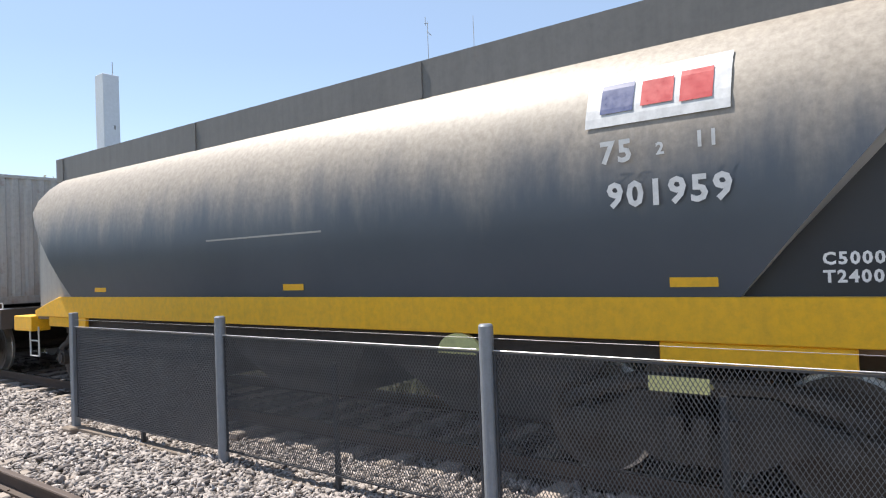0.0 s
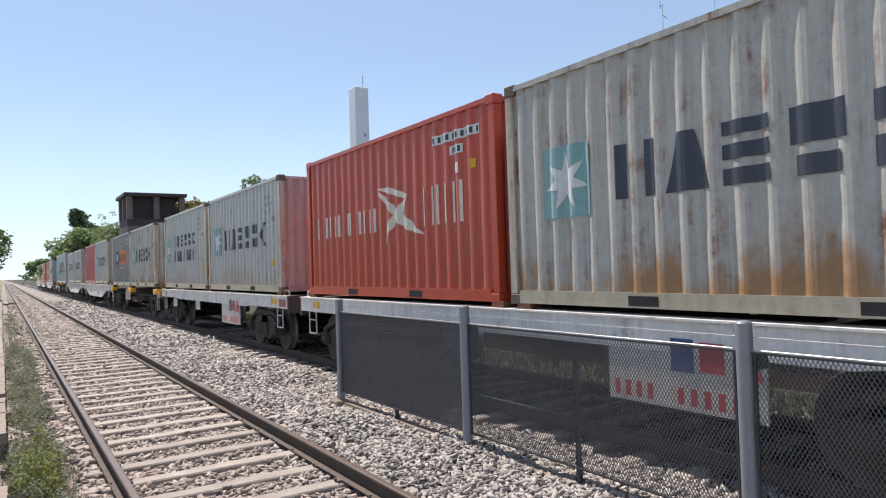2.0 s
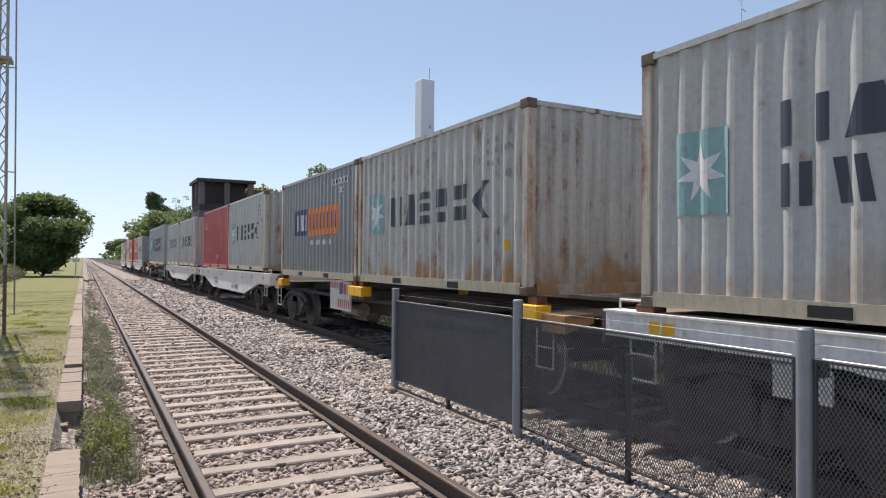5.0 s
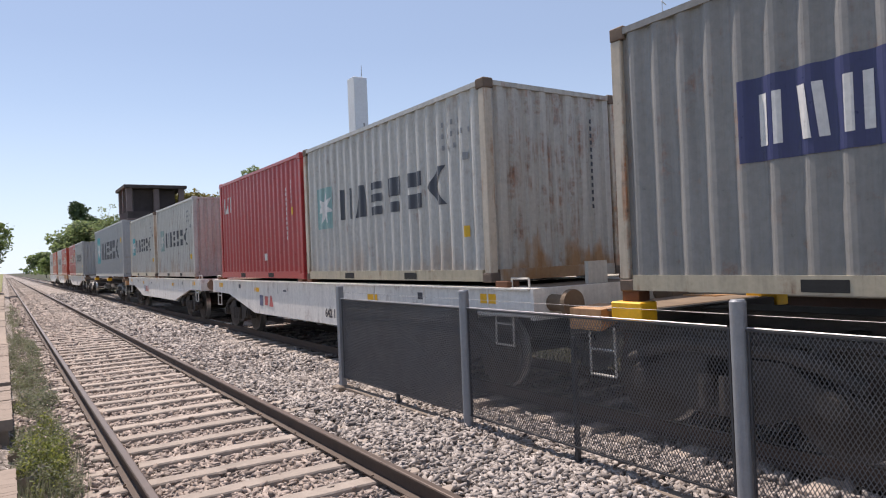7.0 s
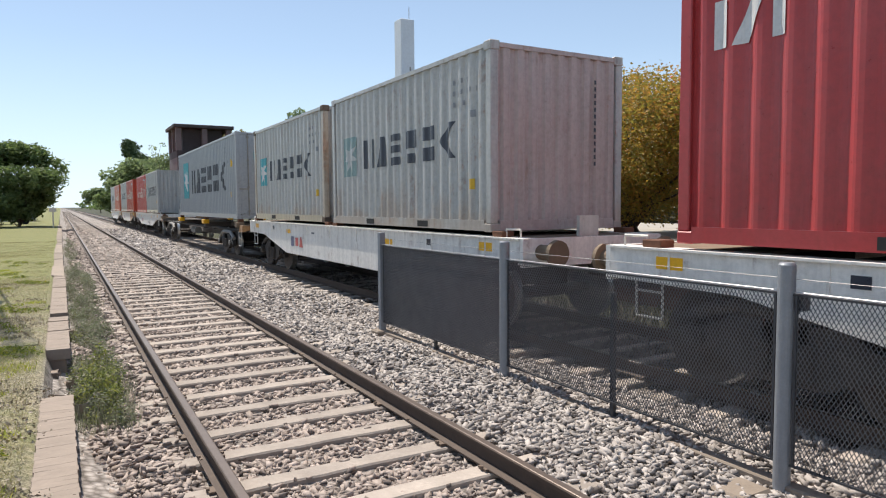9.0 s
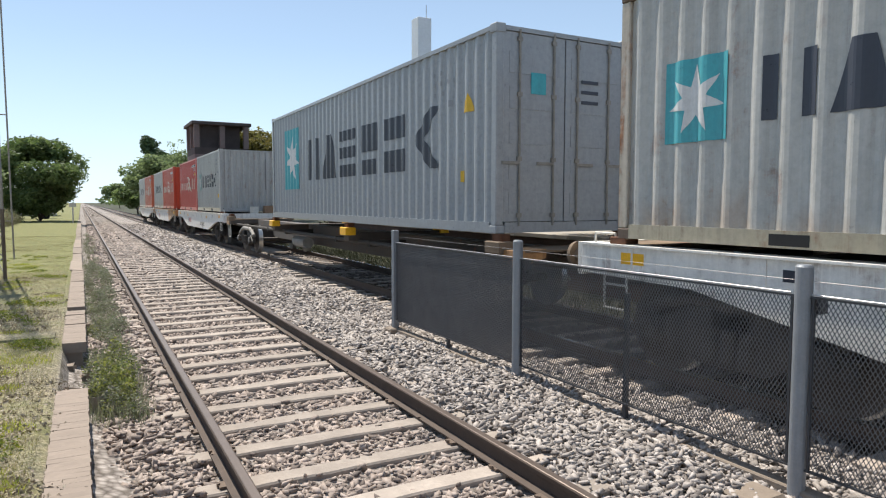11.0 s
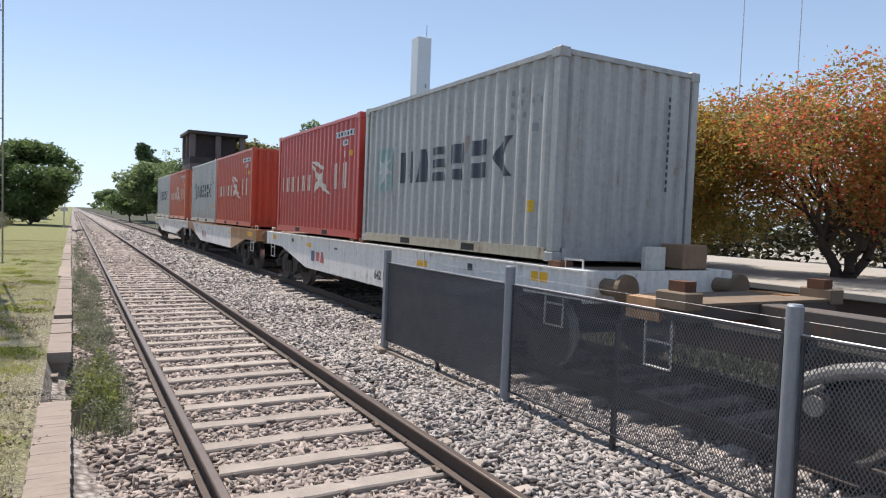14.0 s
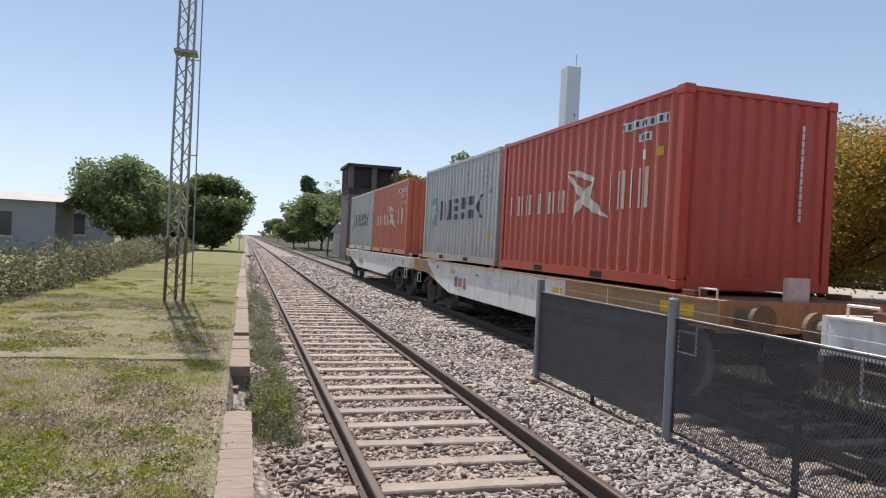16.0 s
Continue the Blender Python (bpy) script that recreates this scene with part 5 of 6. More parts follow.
def low_wagon(label, length=13.6, arms=(-6.2, -0.2, 0.2, 6.0), board=True):
    """A skeletal container wagon: low centre spine, cross arms with yellow pads, open bogies."""
    w = holder("skeletal_wagon", label, "container wagon", "container wagons")
    h = length / 2
    bm = B()
    plate(bm, [(-h, 1.08), (-h, 0.80), (-h + 2.6, 0.76), (-h + 3.6, 0.5), (h - 3.6, 0.5), (h - 2.6, 0.76), (h, 0.80), (h, 1.08)], -0.3 if board else -0.16, 0.3 if board else 0.16)
    part("spine", bm, M_WAGON_BROWN, w, bevel=0.01)
    for q in arms:
        bm = B()
        box(bm, -1.2, 1.2, q - 0.16, q + 0.16, 0.92, 1.10)
        arm = part("cross_arm", bm, M_WAGON_BROWN, w, bevel=0.01)
        for s in (-1, 1):
            bm = B()
            zt = 1.20 if board else 1.21
            zl = 1.0 if board else 1.04
            plate(bm, [(q - 0.19, zt), (q - 0.19, zl), (q + 0.19, zl), (q + 0.19, zt)], s * 1.16 - 0.12, s * 1.16 + 0.12)
            bright = board or abs(q) < 4
            part("container_pad", bm, M_YELLOW if bright else M_DECK, arm, "worn yellow container pad" if bright else "dusty brown container pad", bevel=0.012)
            bm = B()
            box(bm, s * 1.12 - 0.08, s * 1.12 + 0.08, q - 0.1, q + 0.1, zt, zt + 0.10)
            part("twist_lock", bm, M_RUST, w)
    bm = B()
    for q in (-4.3, -2.2, 2.2, 4.3):
        box(bm, -1.0, 1.0, q - 0.06, q + 0.06, 0.82, 0.95)
    for s in (-1, 1):
        rod(bm, (s * 0.95, -h + 0.5, 0.9), (s * 0.95, h - 0.5, 0.9), 0.05, 8)
    part("side_stringer", bm, M_BOGIE, w)
    bm = B()
    rod(bm, (-0.7, 0.9, 0.62), (-0.7, 2.0, 0.62), 0.16, 14)
    part("air_tank", bm, M_BOGIE_PALE, w)
    for s in (-1, 1):
        bm = B()
        box(bm, -1.1, 1.1, s * (h - 0.5) - 0.42, s * (h - 0.5) + 0.42, 1.08, 1.105)
        part("end_deck", bm, M_DECK, w, "dusty brown end deck plate")
        end_gear(w, s * h, s, 1.2, 1.1, M_WAGON_BROWN, False)
        bogie(w, s * (h - (1.9 if board else 3.05)), not board)
    for s in (-1, 1):
        for sx in (-1, 1):
            bm = B()
            ya, yb = s * (h - 0.1), s * (h - 0.55)
            A = [bm.verts.new(p) for p in ((sx * 0.75, ya, 1.12), (sx * 1.2, ya, 1.10), (sx * 1.2, yb, 1.10), (sx * 0.75, yb, 1.12))]
            C = [bm.verts.new(p) for p in ((sx * 0.75, ya, 1.0), (sx * 1.2, ya, 0.88), (sx * 1.2, yb, 0.88), (sx * 0.75, yb, 1.0))]
            for k in range(4):
                bm.faces.new((A[k], A[(k + 1) % 4], C[(k + 1) % 4], C[k]))
            bm.faces.new(A)
            bm.faces.new(C)
            part("corner_gusset", bm, M_WAGON_ORANGE, w, "ochre corner gusset")
    if not board:
        return w
    bm = B()
    box(bm, -1.17, -1.14, 0.5, 1.85, 0.62, 1.27)
    part("number_board", bm, M_WHITE_PLATE, w, "white painted number board")
    bars_on_side(w, "logo_block", M_LETTER_BLUE, -1.17, [rect(0.98, 1.2, 0.98, 1.24)])
    bars_on_side(w, "logo_block", M_LETTER_RED, -1.17, [rect(0.76, 0.93, 1.0, 1.22), [(0.52, 0.98), (0.73, 0.98), (0.66, 1.24), (0.59, 1.24)]])
    bars_on_side(w, "number_mark", M_LETTER_RED, -1.17, letter_bars(1.82, 1.3, 1.1, 1.24, 5, 0.35, False) + letter_bars(1.3, 0.55, 0.68, 0.86, 6, 0.35, False))
    return w


def hopper_wagon():
    w = holder("hopper_wagon", "dark grey rounded grain hopper wagon with yellow sill", "hopper wagon")
    # half section: half width, height
    sec = [(1.30, 1.48), (1.355, 1.75), (1.395, 2.05), (1.40, 2.35), (1.375, 2.66), (1.32, 2.91), (1.235, 3.12), (1.12, 3.30), (0.99, 3.43), (0.90, 3.49)]
    lo0, lo1, hi0, hi1 = -5.05, 4.9, -6.3, 6.22

    def ends(z):
        k = min(1.0, max(0.0, (z - 1.48) / 1.45))
        r = max(0.0, (z - 2.93) / 0.45)
        back = 0.25 * r * r
        return lo0 + (hi0 - lo0) * k + back, lo1 + (hi1 - lo1) * k - back
    bm = B()
    for s in (-1, 1):
        rows = []
        for x, z in sec:
            a, e = ends(z)
            rows.append([bm.verts.new((s * (x + 0.004 * noise.noise(Vector((z * 2, (a + (e - a) * t / 40) * 0.9, s)))), a + (e - a) * t / 40, z)) for t in range(41)])
        for ra, rb in zip(rows, rows[1:]):
            for t in range(40):
                bm.faces.new((ra[t], ra[t + 1], rb[t + 1], rb[t]) if s > 0 else (ra[t + 1], ra[t], rb[t], rb[t + 1]))
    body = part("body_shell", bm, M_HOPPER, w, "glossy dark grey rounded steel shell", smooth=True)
    for t, nm in ((0, "end_sheet"), (1, "end_sheet")):
        bm = B()
        left, right = [], []
        for x, z in sec:
            y = ends(z)[t] + (0.004 if t == 0 else -0.004)
            left.append(bm.verts.new((-x + 0.002, y, z)))
            right.append(bm.verts.new((x - 0.002, y, z)))
        for k in range(len(sec) - 1):
            bm.faces.new((left[k], right[k], right[k + 1], left[k + 1]))
        part(nm, bm, M_HOPPER_END, w, "grey sloping end sheet")
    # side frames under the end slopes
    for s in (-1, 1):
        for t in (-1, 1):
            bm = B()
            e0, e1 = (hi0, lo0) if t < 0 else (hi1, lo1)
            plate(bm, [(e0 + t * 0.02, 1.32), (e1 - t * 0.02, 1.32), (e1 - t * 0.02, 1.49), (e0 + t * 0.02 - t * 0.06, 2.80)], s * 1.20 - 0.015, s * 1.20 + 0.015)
            # near plates darkened for the recess shade, far plates in lit grey
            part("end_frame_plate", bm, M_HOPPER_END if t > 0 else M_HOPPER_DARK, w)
    for s in (-1, 1):
        bm = B()
        x0, x1 = sorted((s * 0.93, s * 0.87))
        box(bm, x0, x1, hi0 + 0.1, hi1 - 0.04, 3.46, 3.86)
        part("side_coaming", bm, M_HOPPER_TOP, w, "matt grey loading hatch coaming")
    for y in (hi0 + 0.1, hi1 - 0.09):
        bm = B()
        box(bm, -0.87, 0.87, y, y + 0.05, 3.4, 3.86)
        part("end_coaming", bm, M_HOPPER_TOP, w)
    bm = B()
    box(bm, -0.87, 0.87, hi0 + 0.3, hi1 - 0.3, 3.70, 3.75)
    part("hatch_cover", bm, M_HOPPER_TOP, w)
    bm = B()
    for q in np.linspace(hi0 + 0.3, hi1 - 0.3, 4):
        for s in (-1, 1):
            x0, x1 = sorted((s * 0.93, s * 0.945))
            box(bm, x0, x1, q - 0.02, q + 0.02, 3.48, 3.85)
    part("coaming_rib", bm, M_HOPPER_TOP, w)
    for s in (-1, 1):
        bm = B()
        x0, x1 = sorted((s * 1.32, s * 1.22))
        plate(bm, [(-6.6, 1.16), (6.2, 1.16), (6.2, 1.26), (5.3, 1.485), (-6.05, 1.485), (-6.6, 1.26)], x0, x1)
        part("yellow_sill", bm, M_YELLOW, w, "broad yellow side sill", bevel=0.008)
        for q in (-6.75, 6.75):
            bm = B()
            x0, x1 = sorted((s * 1.31, s * 1.0))
            box(bm, x0, x1, q - 0.36, q + 0.36, 0.89, 1.15)
            part("end_step_box", bm, M_YELLOW, w, bevel=0.01)
        for q in (-5.1, 5.1):
            bm = B()
            x0, x1 = sorted((s * 1.30, s * 1.24))
            box(bm, x0, x1, q - 0.63, q + 0.63, 1.0, 1.157)
            part("bolster_cover", bm, M_YELLOW, w, bevel=0.01)
    bm = B()
    box(bm, -0.28, 0.28, -7.0, 7.0, 0.86, 1.15)
    box(bm, -1.2, 1.2, -6.85, -5.0, 1.10, 1.145)
    box(bm, -1.2, 1.2, 5.0, 6.85, 1.10, 1.145)
    part("underframe", bm, M_DECK, w)
    bm = B()
    box(bm, -1.18, 1.18, -4.9, 4.9, 1.0, 1.15)
    part("belly_plate", bm, M_BOGIE, w)
    for q in (-2.7, 0.0, 2.7):
        bm = B()
        t = [bm.verts.new((x, y, 1.0)) for x, y in ((-1.1, q - 1.3), (1.1, q - 1.3), (1.1, q + 1.3), (-1.1, q + 1.3))]
        b = [bm.verts.new((x, y, 0.30)) for x, y in ((-0.7, q - 0.6), (0.7, q - 0.6), (0.7, q + 0.6), (-0.7, q + 0.6))]
        for k in range(4):
            bm.faces.new((t[k], t[(k + 1) % 4], b[(k + 1) % 4], b[k]))
        bm.faces.new(b)
        part("discharge_chute", bm, M_HOPPER_DARK, w, "dark grey discharge chute under the body")
    for s in (-1, 1):
        end_gear(w, s * 6.9, s, 1.3, 1.15, M_YELLOW, False)
        bogie(w, s * 4.7)
    # brake disc guard and side step
    bm = B()
    plate(bm, [(-2.4 - 0.49 * (0.5 + 0.5 * math.cos(math.pi * k / 10)), 0.97 + 0.19 * math.sin(math.pi * k / 10)) for k in range(11)], -1.31, -1.27)
    part("brake_guard", bm, M_GUARD, w, "pale yellow-green half-round guard")
    bm = B()
    for q in (-4.45, -4.6, -4.75):
        box(bm, -1.3, -1.05, q - 0.05, q + 0.05, 0.80, 0.83)
    box(bm, -1.31, -1.29, -4.82, -4.38, 0.79, 0.90)
    part("side_step", bm, M_GUARD, w, "dull yellow slatted step")
    # painted marks
    for q in (-4.75, -0.44, 3.9):
        bars_on_side(w, "yellow_mark", M_YELLOW, -1.31, [rect(q - 0.17, q + 0.17, 1.56, 1.66)], 0.02)

    def on_shell(z):
        for (xa, za), (xb, zb) in zip(sec, sec[1:]):
            if za <= z <= zb:
                return xa + (xb - xa) * (z - za) / (zb - za)
        return 1.0

    def curved(name, material, polys, off):
        bm = B()
        for y0, y1, z0, z1 in polys:
            n = 6
            vs = [[bm.verts.new((-on_shell(z0 + (z1 - z0) * k / n) - off, y, z0 + (z1 - z0) * k / n)) for k in range(n + 1)] for y in (y0, y1)]
            for k in range(n):
                bm.faces.new((vs[0][k + 1], vs[1][k + 1], vs[1][k], vs[0][k]))
        me = bpy.data.meshes.new(name)
        bm.to_mesh(me)
        bm.free()
        me.materials.append(material)
        return shared(name, me, w)
    curved("logo_panel", M_LETTER_WHITE, [(-5.06, -3.98, 2.80, 3.24)], 0.012)["label"] = "white logo panel"
    curved("logo_block", M_LETTER_BLUE, [(-4.36, -4.1, 2.9, 3.14)], 0.018)
    curved("logo_block", M_LETTER_RED, [(-4.66, -4.42, 2.92, 3.12), (-4.94, -4.71, 2.9, 3.14)], 0.018)
    for txt, y0, z0, sz in (("75", -4.10, 2.51, 0.17), ("2", -4.53, 2.53, 0.09), ("11", -4.80, 2.55, 0.115), ("901959", -4.15, 2.17, 0.19), ("C50000", -5.55, 1.70, 0.08), ("T24000", -5.55, 1.585, 0.08)):
        x = -on_shell(z0 + sz / 2) - 0.035
        digits(w, txt, y0 - 0.02, z0, sz, M_LETTER_WHITE, x, 1.2)
    bars_on_side(w, "scratch_line", M_HOPPER_END, -1.40, [rect(-1.0, 1.05, 2.17, 2.19)], 0.012)
    return w


# the train, front to back: s is each thing's front end along the train
TRAIN = []
STUFF = ("painted_number", "coaming_rib", "code_mark", "lettering", "small_lettering", "brake_gear", "end_code", "number_mark", "small_mark", "logo_block", "logo_star", "code_panel", "flag_mark", "logo_mark", "yellow_label")


def put(ob, s, z=0.0):
    for ch in ob.children_recursive:
        if ch.name.split(".")[0] in STUFF:
            ch["kind"] = "stuff"
    TRAIN.append((ob, s, z))
    return ob


put(hopper_wagon(), -2.25)
w1 = flat_wagon("white-silled flat wagon with hung number board under two containers", 13.3)
put(w1, 12.35)
put(copy_thing(w1, pose(0, 0, 0)), 26.45)
low = low_wagon("brown skeletal container wagon with yellow pads", 13.9)
put(low, 40.7)
wb = flat_wagon("white fish-bellied flat wagon under two containers", 13.9, M_WAGON_WHITE, "belly")
put(wb, 55.1)
put(copy_thing(wb, pose(0, 0, 0)), 70.6)
lw2 = low_wagon("brown skeletal container wagon under a long container", 20.3, (-9.5, -3.5, 2.75, 9.4), False)
put(lw2, 88.9)
wb2 = copy_thing(wb, pose(0, 0, 0))
put(wb2, 106.55)
wo = flat_wagon("ochre and white fish-bellied flat wagon", 14.0, M_WAGON_WHITE, "belly", True, M_WAGON_ORANGE)
for outline in ([(-7.0, 1.275), (-7.0, 0.965), (-5.45, 0.935), (-3.3, 0.525), (-3.3, 1.275)], [(7.0, 1.275), (7.0, 0.965), (5.45, 0.935), (4.4, 0.735), (5.6, 1.275)]):
    bm = B()
    plate(bm, outline, -1.247, -1.239)
    part("ochre_panel", bm, M_WAGON_ORANGE, wo, "rusty ochre sill section")
bm = B()
box(bm, -1.252, -1.248, -6.62, -5.95, 1.06, 1.21)
part("yellow_plate", bm, M_YELLOW, wo, "yellow painted sill panel")
put(wo, 122.0)
wl = copy_thing(wb, pose(0, 0, 0))
bm = B()
box(bm, -1.252, -1.248, 5.85, 6.5, 1.02, 1.20)
part("yellow_plate", bm, M_YELLOW, wl, "yellow painted sill panel")
put(wl, 136.72)
for txt, y0, ob in (("642 11 802413", 1.2, wb), ("642 12 938555", 1.2, wb2)):
    digits(ob, txt, -1.05, 0.66, 0.165, M_NAVY, -1.247, 0.95)

bm = B()
box(bm, 0.5, 0.95, -6.85, -6.45, 1.3, 1.62)
part("wooden_block", bm, M_OCHRE_WOOD, wb2, "brown dunnage block on the deck", bevel=0.015)

CZ1, CZ2 = 1.30, 1.36
for args, s, z in (
        (("rust-streaked pale grey corrugated container with dark lettering", M_WHITE_RUSTY, 6.058, 2.591, M_POST_RUST, M_WHITE, 1, "star"), 6.28, CZ1),
        (("bright red corrugated container with cream lettering", M_RED, 6.058, 2.591, None, None, 2, "flag"), 12.55, CZ1),
        (("pale grey corrugated container with faded pink end", M_WHITE, 6.058, 2.591, M_POST_RUST, M_PINK, 3, "star"), 20.2, CZ1),
        (("pale grey corrugated container with two lettering rows", M_WHITE, 6.058, 2.591, M_POST_RUST, M_WHITE, 4, "star_two"), 26.55, CZ1),
        (("pale grey container with badly rusted corner posts", M_WHITE_RUSTY, 6.058, 2.591, M_POST_RUST, M_WHITE_RUSTY, 5, "star"), 34.6, CZ1),
        (("dull grey container with navy and orange logo panel", M_GREY, 6.058, 2.591, M_POST_RUST, M_GREY, 6, "panel"), 40.76, CZ1),
        (("pale grey corrugated container with dark lettering", M_WHITE, 6.058, 2.591, M_POST_RUST, M_WHITE_RUSTY, 7, "star"), 48.9, CZ2),
        (("dark crimson corrugated container with white marks", M_CRIMSON, 6.058, 2.591, None, None, 8, "slash"), 55.13, CZ2),
        (("pale grey container with pinkish weathered end", M_WHITE, 6.058, 2.591, M_WHITE, M_PINKGREY, 9, "star", False, "faint"), 64.35, CZ2),
        (("pale grey corrugated container with dark lettering", M_WHITE, 6.058, 2.591, M_POST_RUST, M_WHITE, 10, "star", False, "bright"), 70.95, CZ2),
        (("long clean blue-grey high container with lock-rod doors", M_WHITE_CLEAN, 12.19, 2.896, M_WHITE_CLEAN, M_WHITE_CLEAN, 11, "star_big", True), 79.4, 1.31),
        (("pale grey corrugated container with dark lettering", M_WHITE_DULL, 6.058, 2.591, M_WHITE_DULL, M_WHITE_DULL, 12, "star", False, "faint"), 100.2, CZ2),
        (("red corrugated container with cream lettering", M_RED_DEEP, 6.058, 2.591, None, None, 13, "flag"), 106.55, CZ2),
        (("red corrugated container with cream lettering", M_RED, 6.058, 2.591, None, None, 14, "flag"), 115.8, CZ2),
        (("pale grey corrugated container with dark lettering", M_WHITE, 6.058, 2.591, M_WHITE, M_WHITE, 15, "star", False, "faint"), 122.12, CZ2),
        (("orange-red corrugated container with cream lettering", M_ORANGE, 6.058, 2.591, None, None, 16, "flag"), 130.5, CZ2),
        (("pale grey corrugated container at the tail of the train", M_WHITE, 6.058, 2.591, M_WHITE, M_WHITE, 17, "star", False, "faint"), 136.9, CZ2)):
    put(container(*args), s, z)


# ---------------------------------------------------------------- trees and plants
def leaf_cloud(name, centres, n, size, material, parent, seed, flat=0.0, kind=""):
    """Many small bent leaves scattered in uneven clumps; centres: x, y, z, radius x, radius z."""
    rg = np.random.RandomState(seed)
    c = np.array(centres)
    wgt = c[:, 3] ** 2 * c[:, 4]
    idx = rg.choice(len(c), n, p=wgt / wgt.sum())
    d = rg.normal(size=(n, 3))
    d /= np.linalg.norm(d, axis=1)[:, None]
    r = rg.uniform(0.35, 1.0, n) ** 0.6 * (1 + 0.12 * rg.normal(size=n))
    P = c[idx, :3] + d * r[:, None] * np.stack([c[idx, 3], c[idx, 3], c[idx, 4]], 1)
    s = size * rg.uniform(0.6, 1.3, n)
    u = rg.normal(size=(n, 3))
    u[:, 2] *= 0.6
    u /= np.linalg.norm(u, axis=1)[:, None]
    w = np.cross(u, rg.normal(size=(n, 3)))
    w /= np.linalg.norm(w, axis=1)[:, None]
    nn = np.cross(u, w)
    a, b = u * s[:, None], w * s[:, None] * 0.55
    V = np.stack([P - a, P + b + nn * (0.15 * s)[:, None], P + a, P - b + nn * (0.15 * s)[:, None]], 1).reshape(-1, 3)
    k = np.arange(n)[:, None] * 4
    F = np.concatenate([k + np.array([0, 1, 2]), k + np.array([0, 2, 3])], 1).reshape(-1, 3)
    ob = from_arrays(name, V, F, material, parent)
    if kind:
        ob["kind"] = kind
    return ob


def limb(bm, a, b, r0, r1, rg, n=5):
    """A slightly crooked tapering limb."""
    a, b = Vector(a), Vector(b)
    p = a
    for k in range(n):
        t = (k + 1) / n
        q = a.lerp(b, t) + (Vector((rg.uniform(-1, 1), rg.uniform(-1, 1), rg.uniform(-0.4, 0.4))) * (b - a).length * 0.05 if k < n - 1 else Vector())
        rod(bm, p, q, r0 + (r1 - r0) * k / n, 8, r0 + (r1 - r0) * t, False)
        p = q


def tree(label, x, y, z, height, radius, leaves, n, size, seed, trunk_h=0.3, squash=0.75, stems=1, name="tree", clumps=26):
    t = holder(name, label, "tree")
    t.location = (x, y, z)
    rg = random.Random(seed)
    ch = height * (1 - trunk_h)
    zc = height - ch / 2
    cen = []
    for k in range(clumps):
        a, e = rg.uniform(0, 6.283), rg.uniform(-0.9, 1.0)
        q = math.sqrt(max(0, 1 - e * e)) * rg.uniform(0.35, 0.98)
        cr = rg.uniform(0.14, 0.42) * radius
        cen.append((math.cos(a) * q * radius, math.sin(a) * q * radius, zc + e * (ch / 2 - cr * 0.7) * 0.92, cr, cr * squash))
    bm = B()
    for k in range(stems):
        lean = Vector((rg.uniform(-0.3, 0.3), rg.uniform(-0.3, 0.3), 0)) * (0.4 if stems == 1 else 1.6)
        top = Vector((0, 0, height * trunk_h * 1.25)) + lean * radius * 0.4
        limb(bm, (0.12 * k, 0.1 * k, -0.25), top, radius * 0.028 + 0.035, radius * 0.02 + 0.02, rg)
        for c in cen[k::stems][:9]:
            limb(bm, top.lerp(Vector((0, 0, 0)), rg.uniform(0, 0.25)), (c[0] * 0.8, c[1] * 0.8, c[2]), radius * 0.012 + 0.012, 0.008, rg)
    part("trunk", bm, M_BARK, t, smooth=True)
    leaf_cloud("crown", cen, n, size, leaves, t, seed)
    return t


tree("bushy tree with orange and green leaves on the platform", 9.7, 9.6, 1.03, 3.75, 2.5, L_ORANGE, 80000, 0.039, 21, 0.03, 0.95, 4, clumps=60)
tree("red and orange leaved tree on the platform", 11.0, 5.9, 1.03, 4.1, 2.7, L_RED, 62000, 0.039, 22, 0.15, 0.8, 3, clumps=44)
tree("red and orange leaved tree on the platform", 14.6, 2.4, 1.03, 4.4, 2.9, L_RED, 46000, 0.046, 23, 0.15, 0.85, 3, clumps=40)
tree("big olive-green tree behind the station yard", 13.2, 41.0, 0.0, 7.6, 3.6, L_OLIVE, 15000, 0.14, 24, 0.1, 0.8, 2, clumps=44)
tree("big olive-green tree behind the station yard", 17.6, 41.5, 0.0, 8.5, 4.0, L_OLIVE, 18000, 0.14, 25, 0.1, 0.8, 3, clumps=46)
tree("big olive-green tree behind the station yard", 22.4, 42.5, 0.0, 8.4, 3.8, L_OLIVE, 15000, 0.14, 42, 0.1, 0.8, 2, clumps=44)
tree("yellow-green tree behind the brown tower", 14.6, 66.0, 0.0, 9.4, 4.4, L_OLIVE, 11000, 0.2, 43, 0.2, clumps=40)
tree("mid-green tree behind the platform", 22.5, 33.0, 0.0, 5.4, 2.6, L_MID, 7000, 0.13, 26, 0.25)
tree("mid-green tree behind the platform", 28.5, 41.0, 0.0, 6.0, 2.8, L_MID, 7000, 0.14, 27, 0.25)
tree("mid-green tree behind the platform", 33.0, 36.0, 0.0, 5.6, 3.2, L_MID, 7000, 0.14, 38, 0.2)
tree("slender tree rising above the roofs", 23.0, 75.0, 0.0, 13.3, 2.0, L_MID, 1500, 0.16, 28, 0.62, clumps=18)
tree("broad green tree beside the tracks", 9.6, 104.0, 0.0, 9.4, 5.8, L_MID, 14000, 0.27, 29, 0.12, clumps=44)
tree("green tree beside the tracks", 15.5, 96.0, 0.0, 7.6, 4.2, L_MID, 8000, 0.26, 34, 0.12)
tree("green bush beside the tracks", 6.6, 120.0, 0.0, 5.2, 4.4, L_DARK, 6000, 0.28, 39, 0.08)
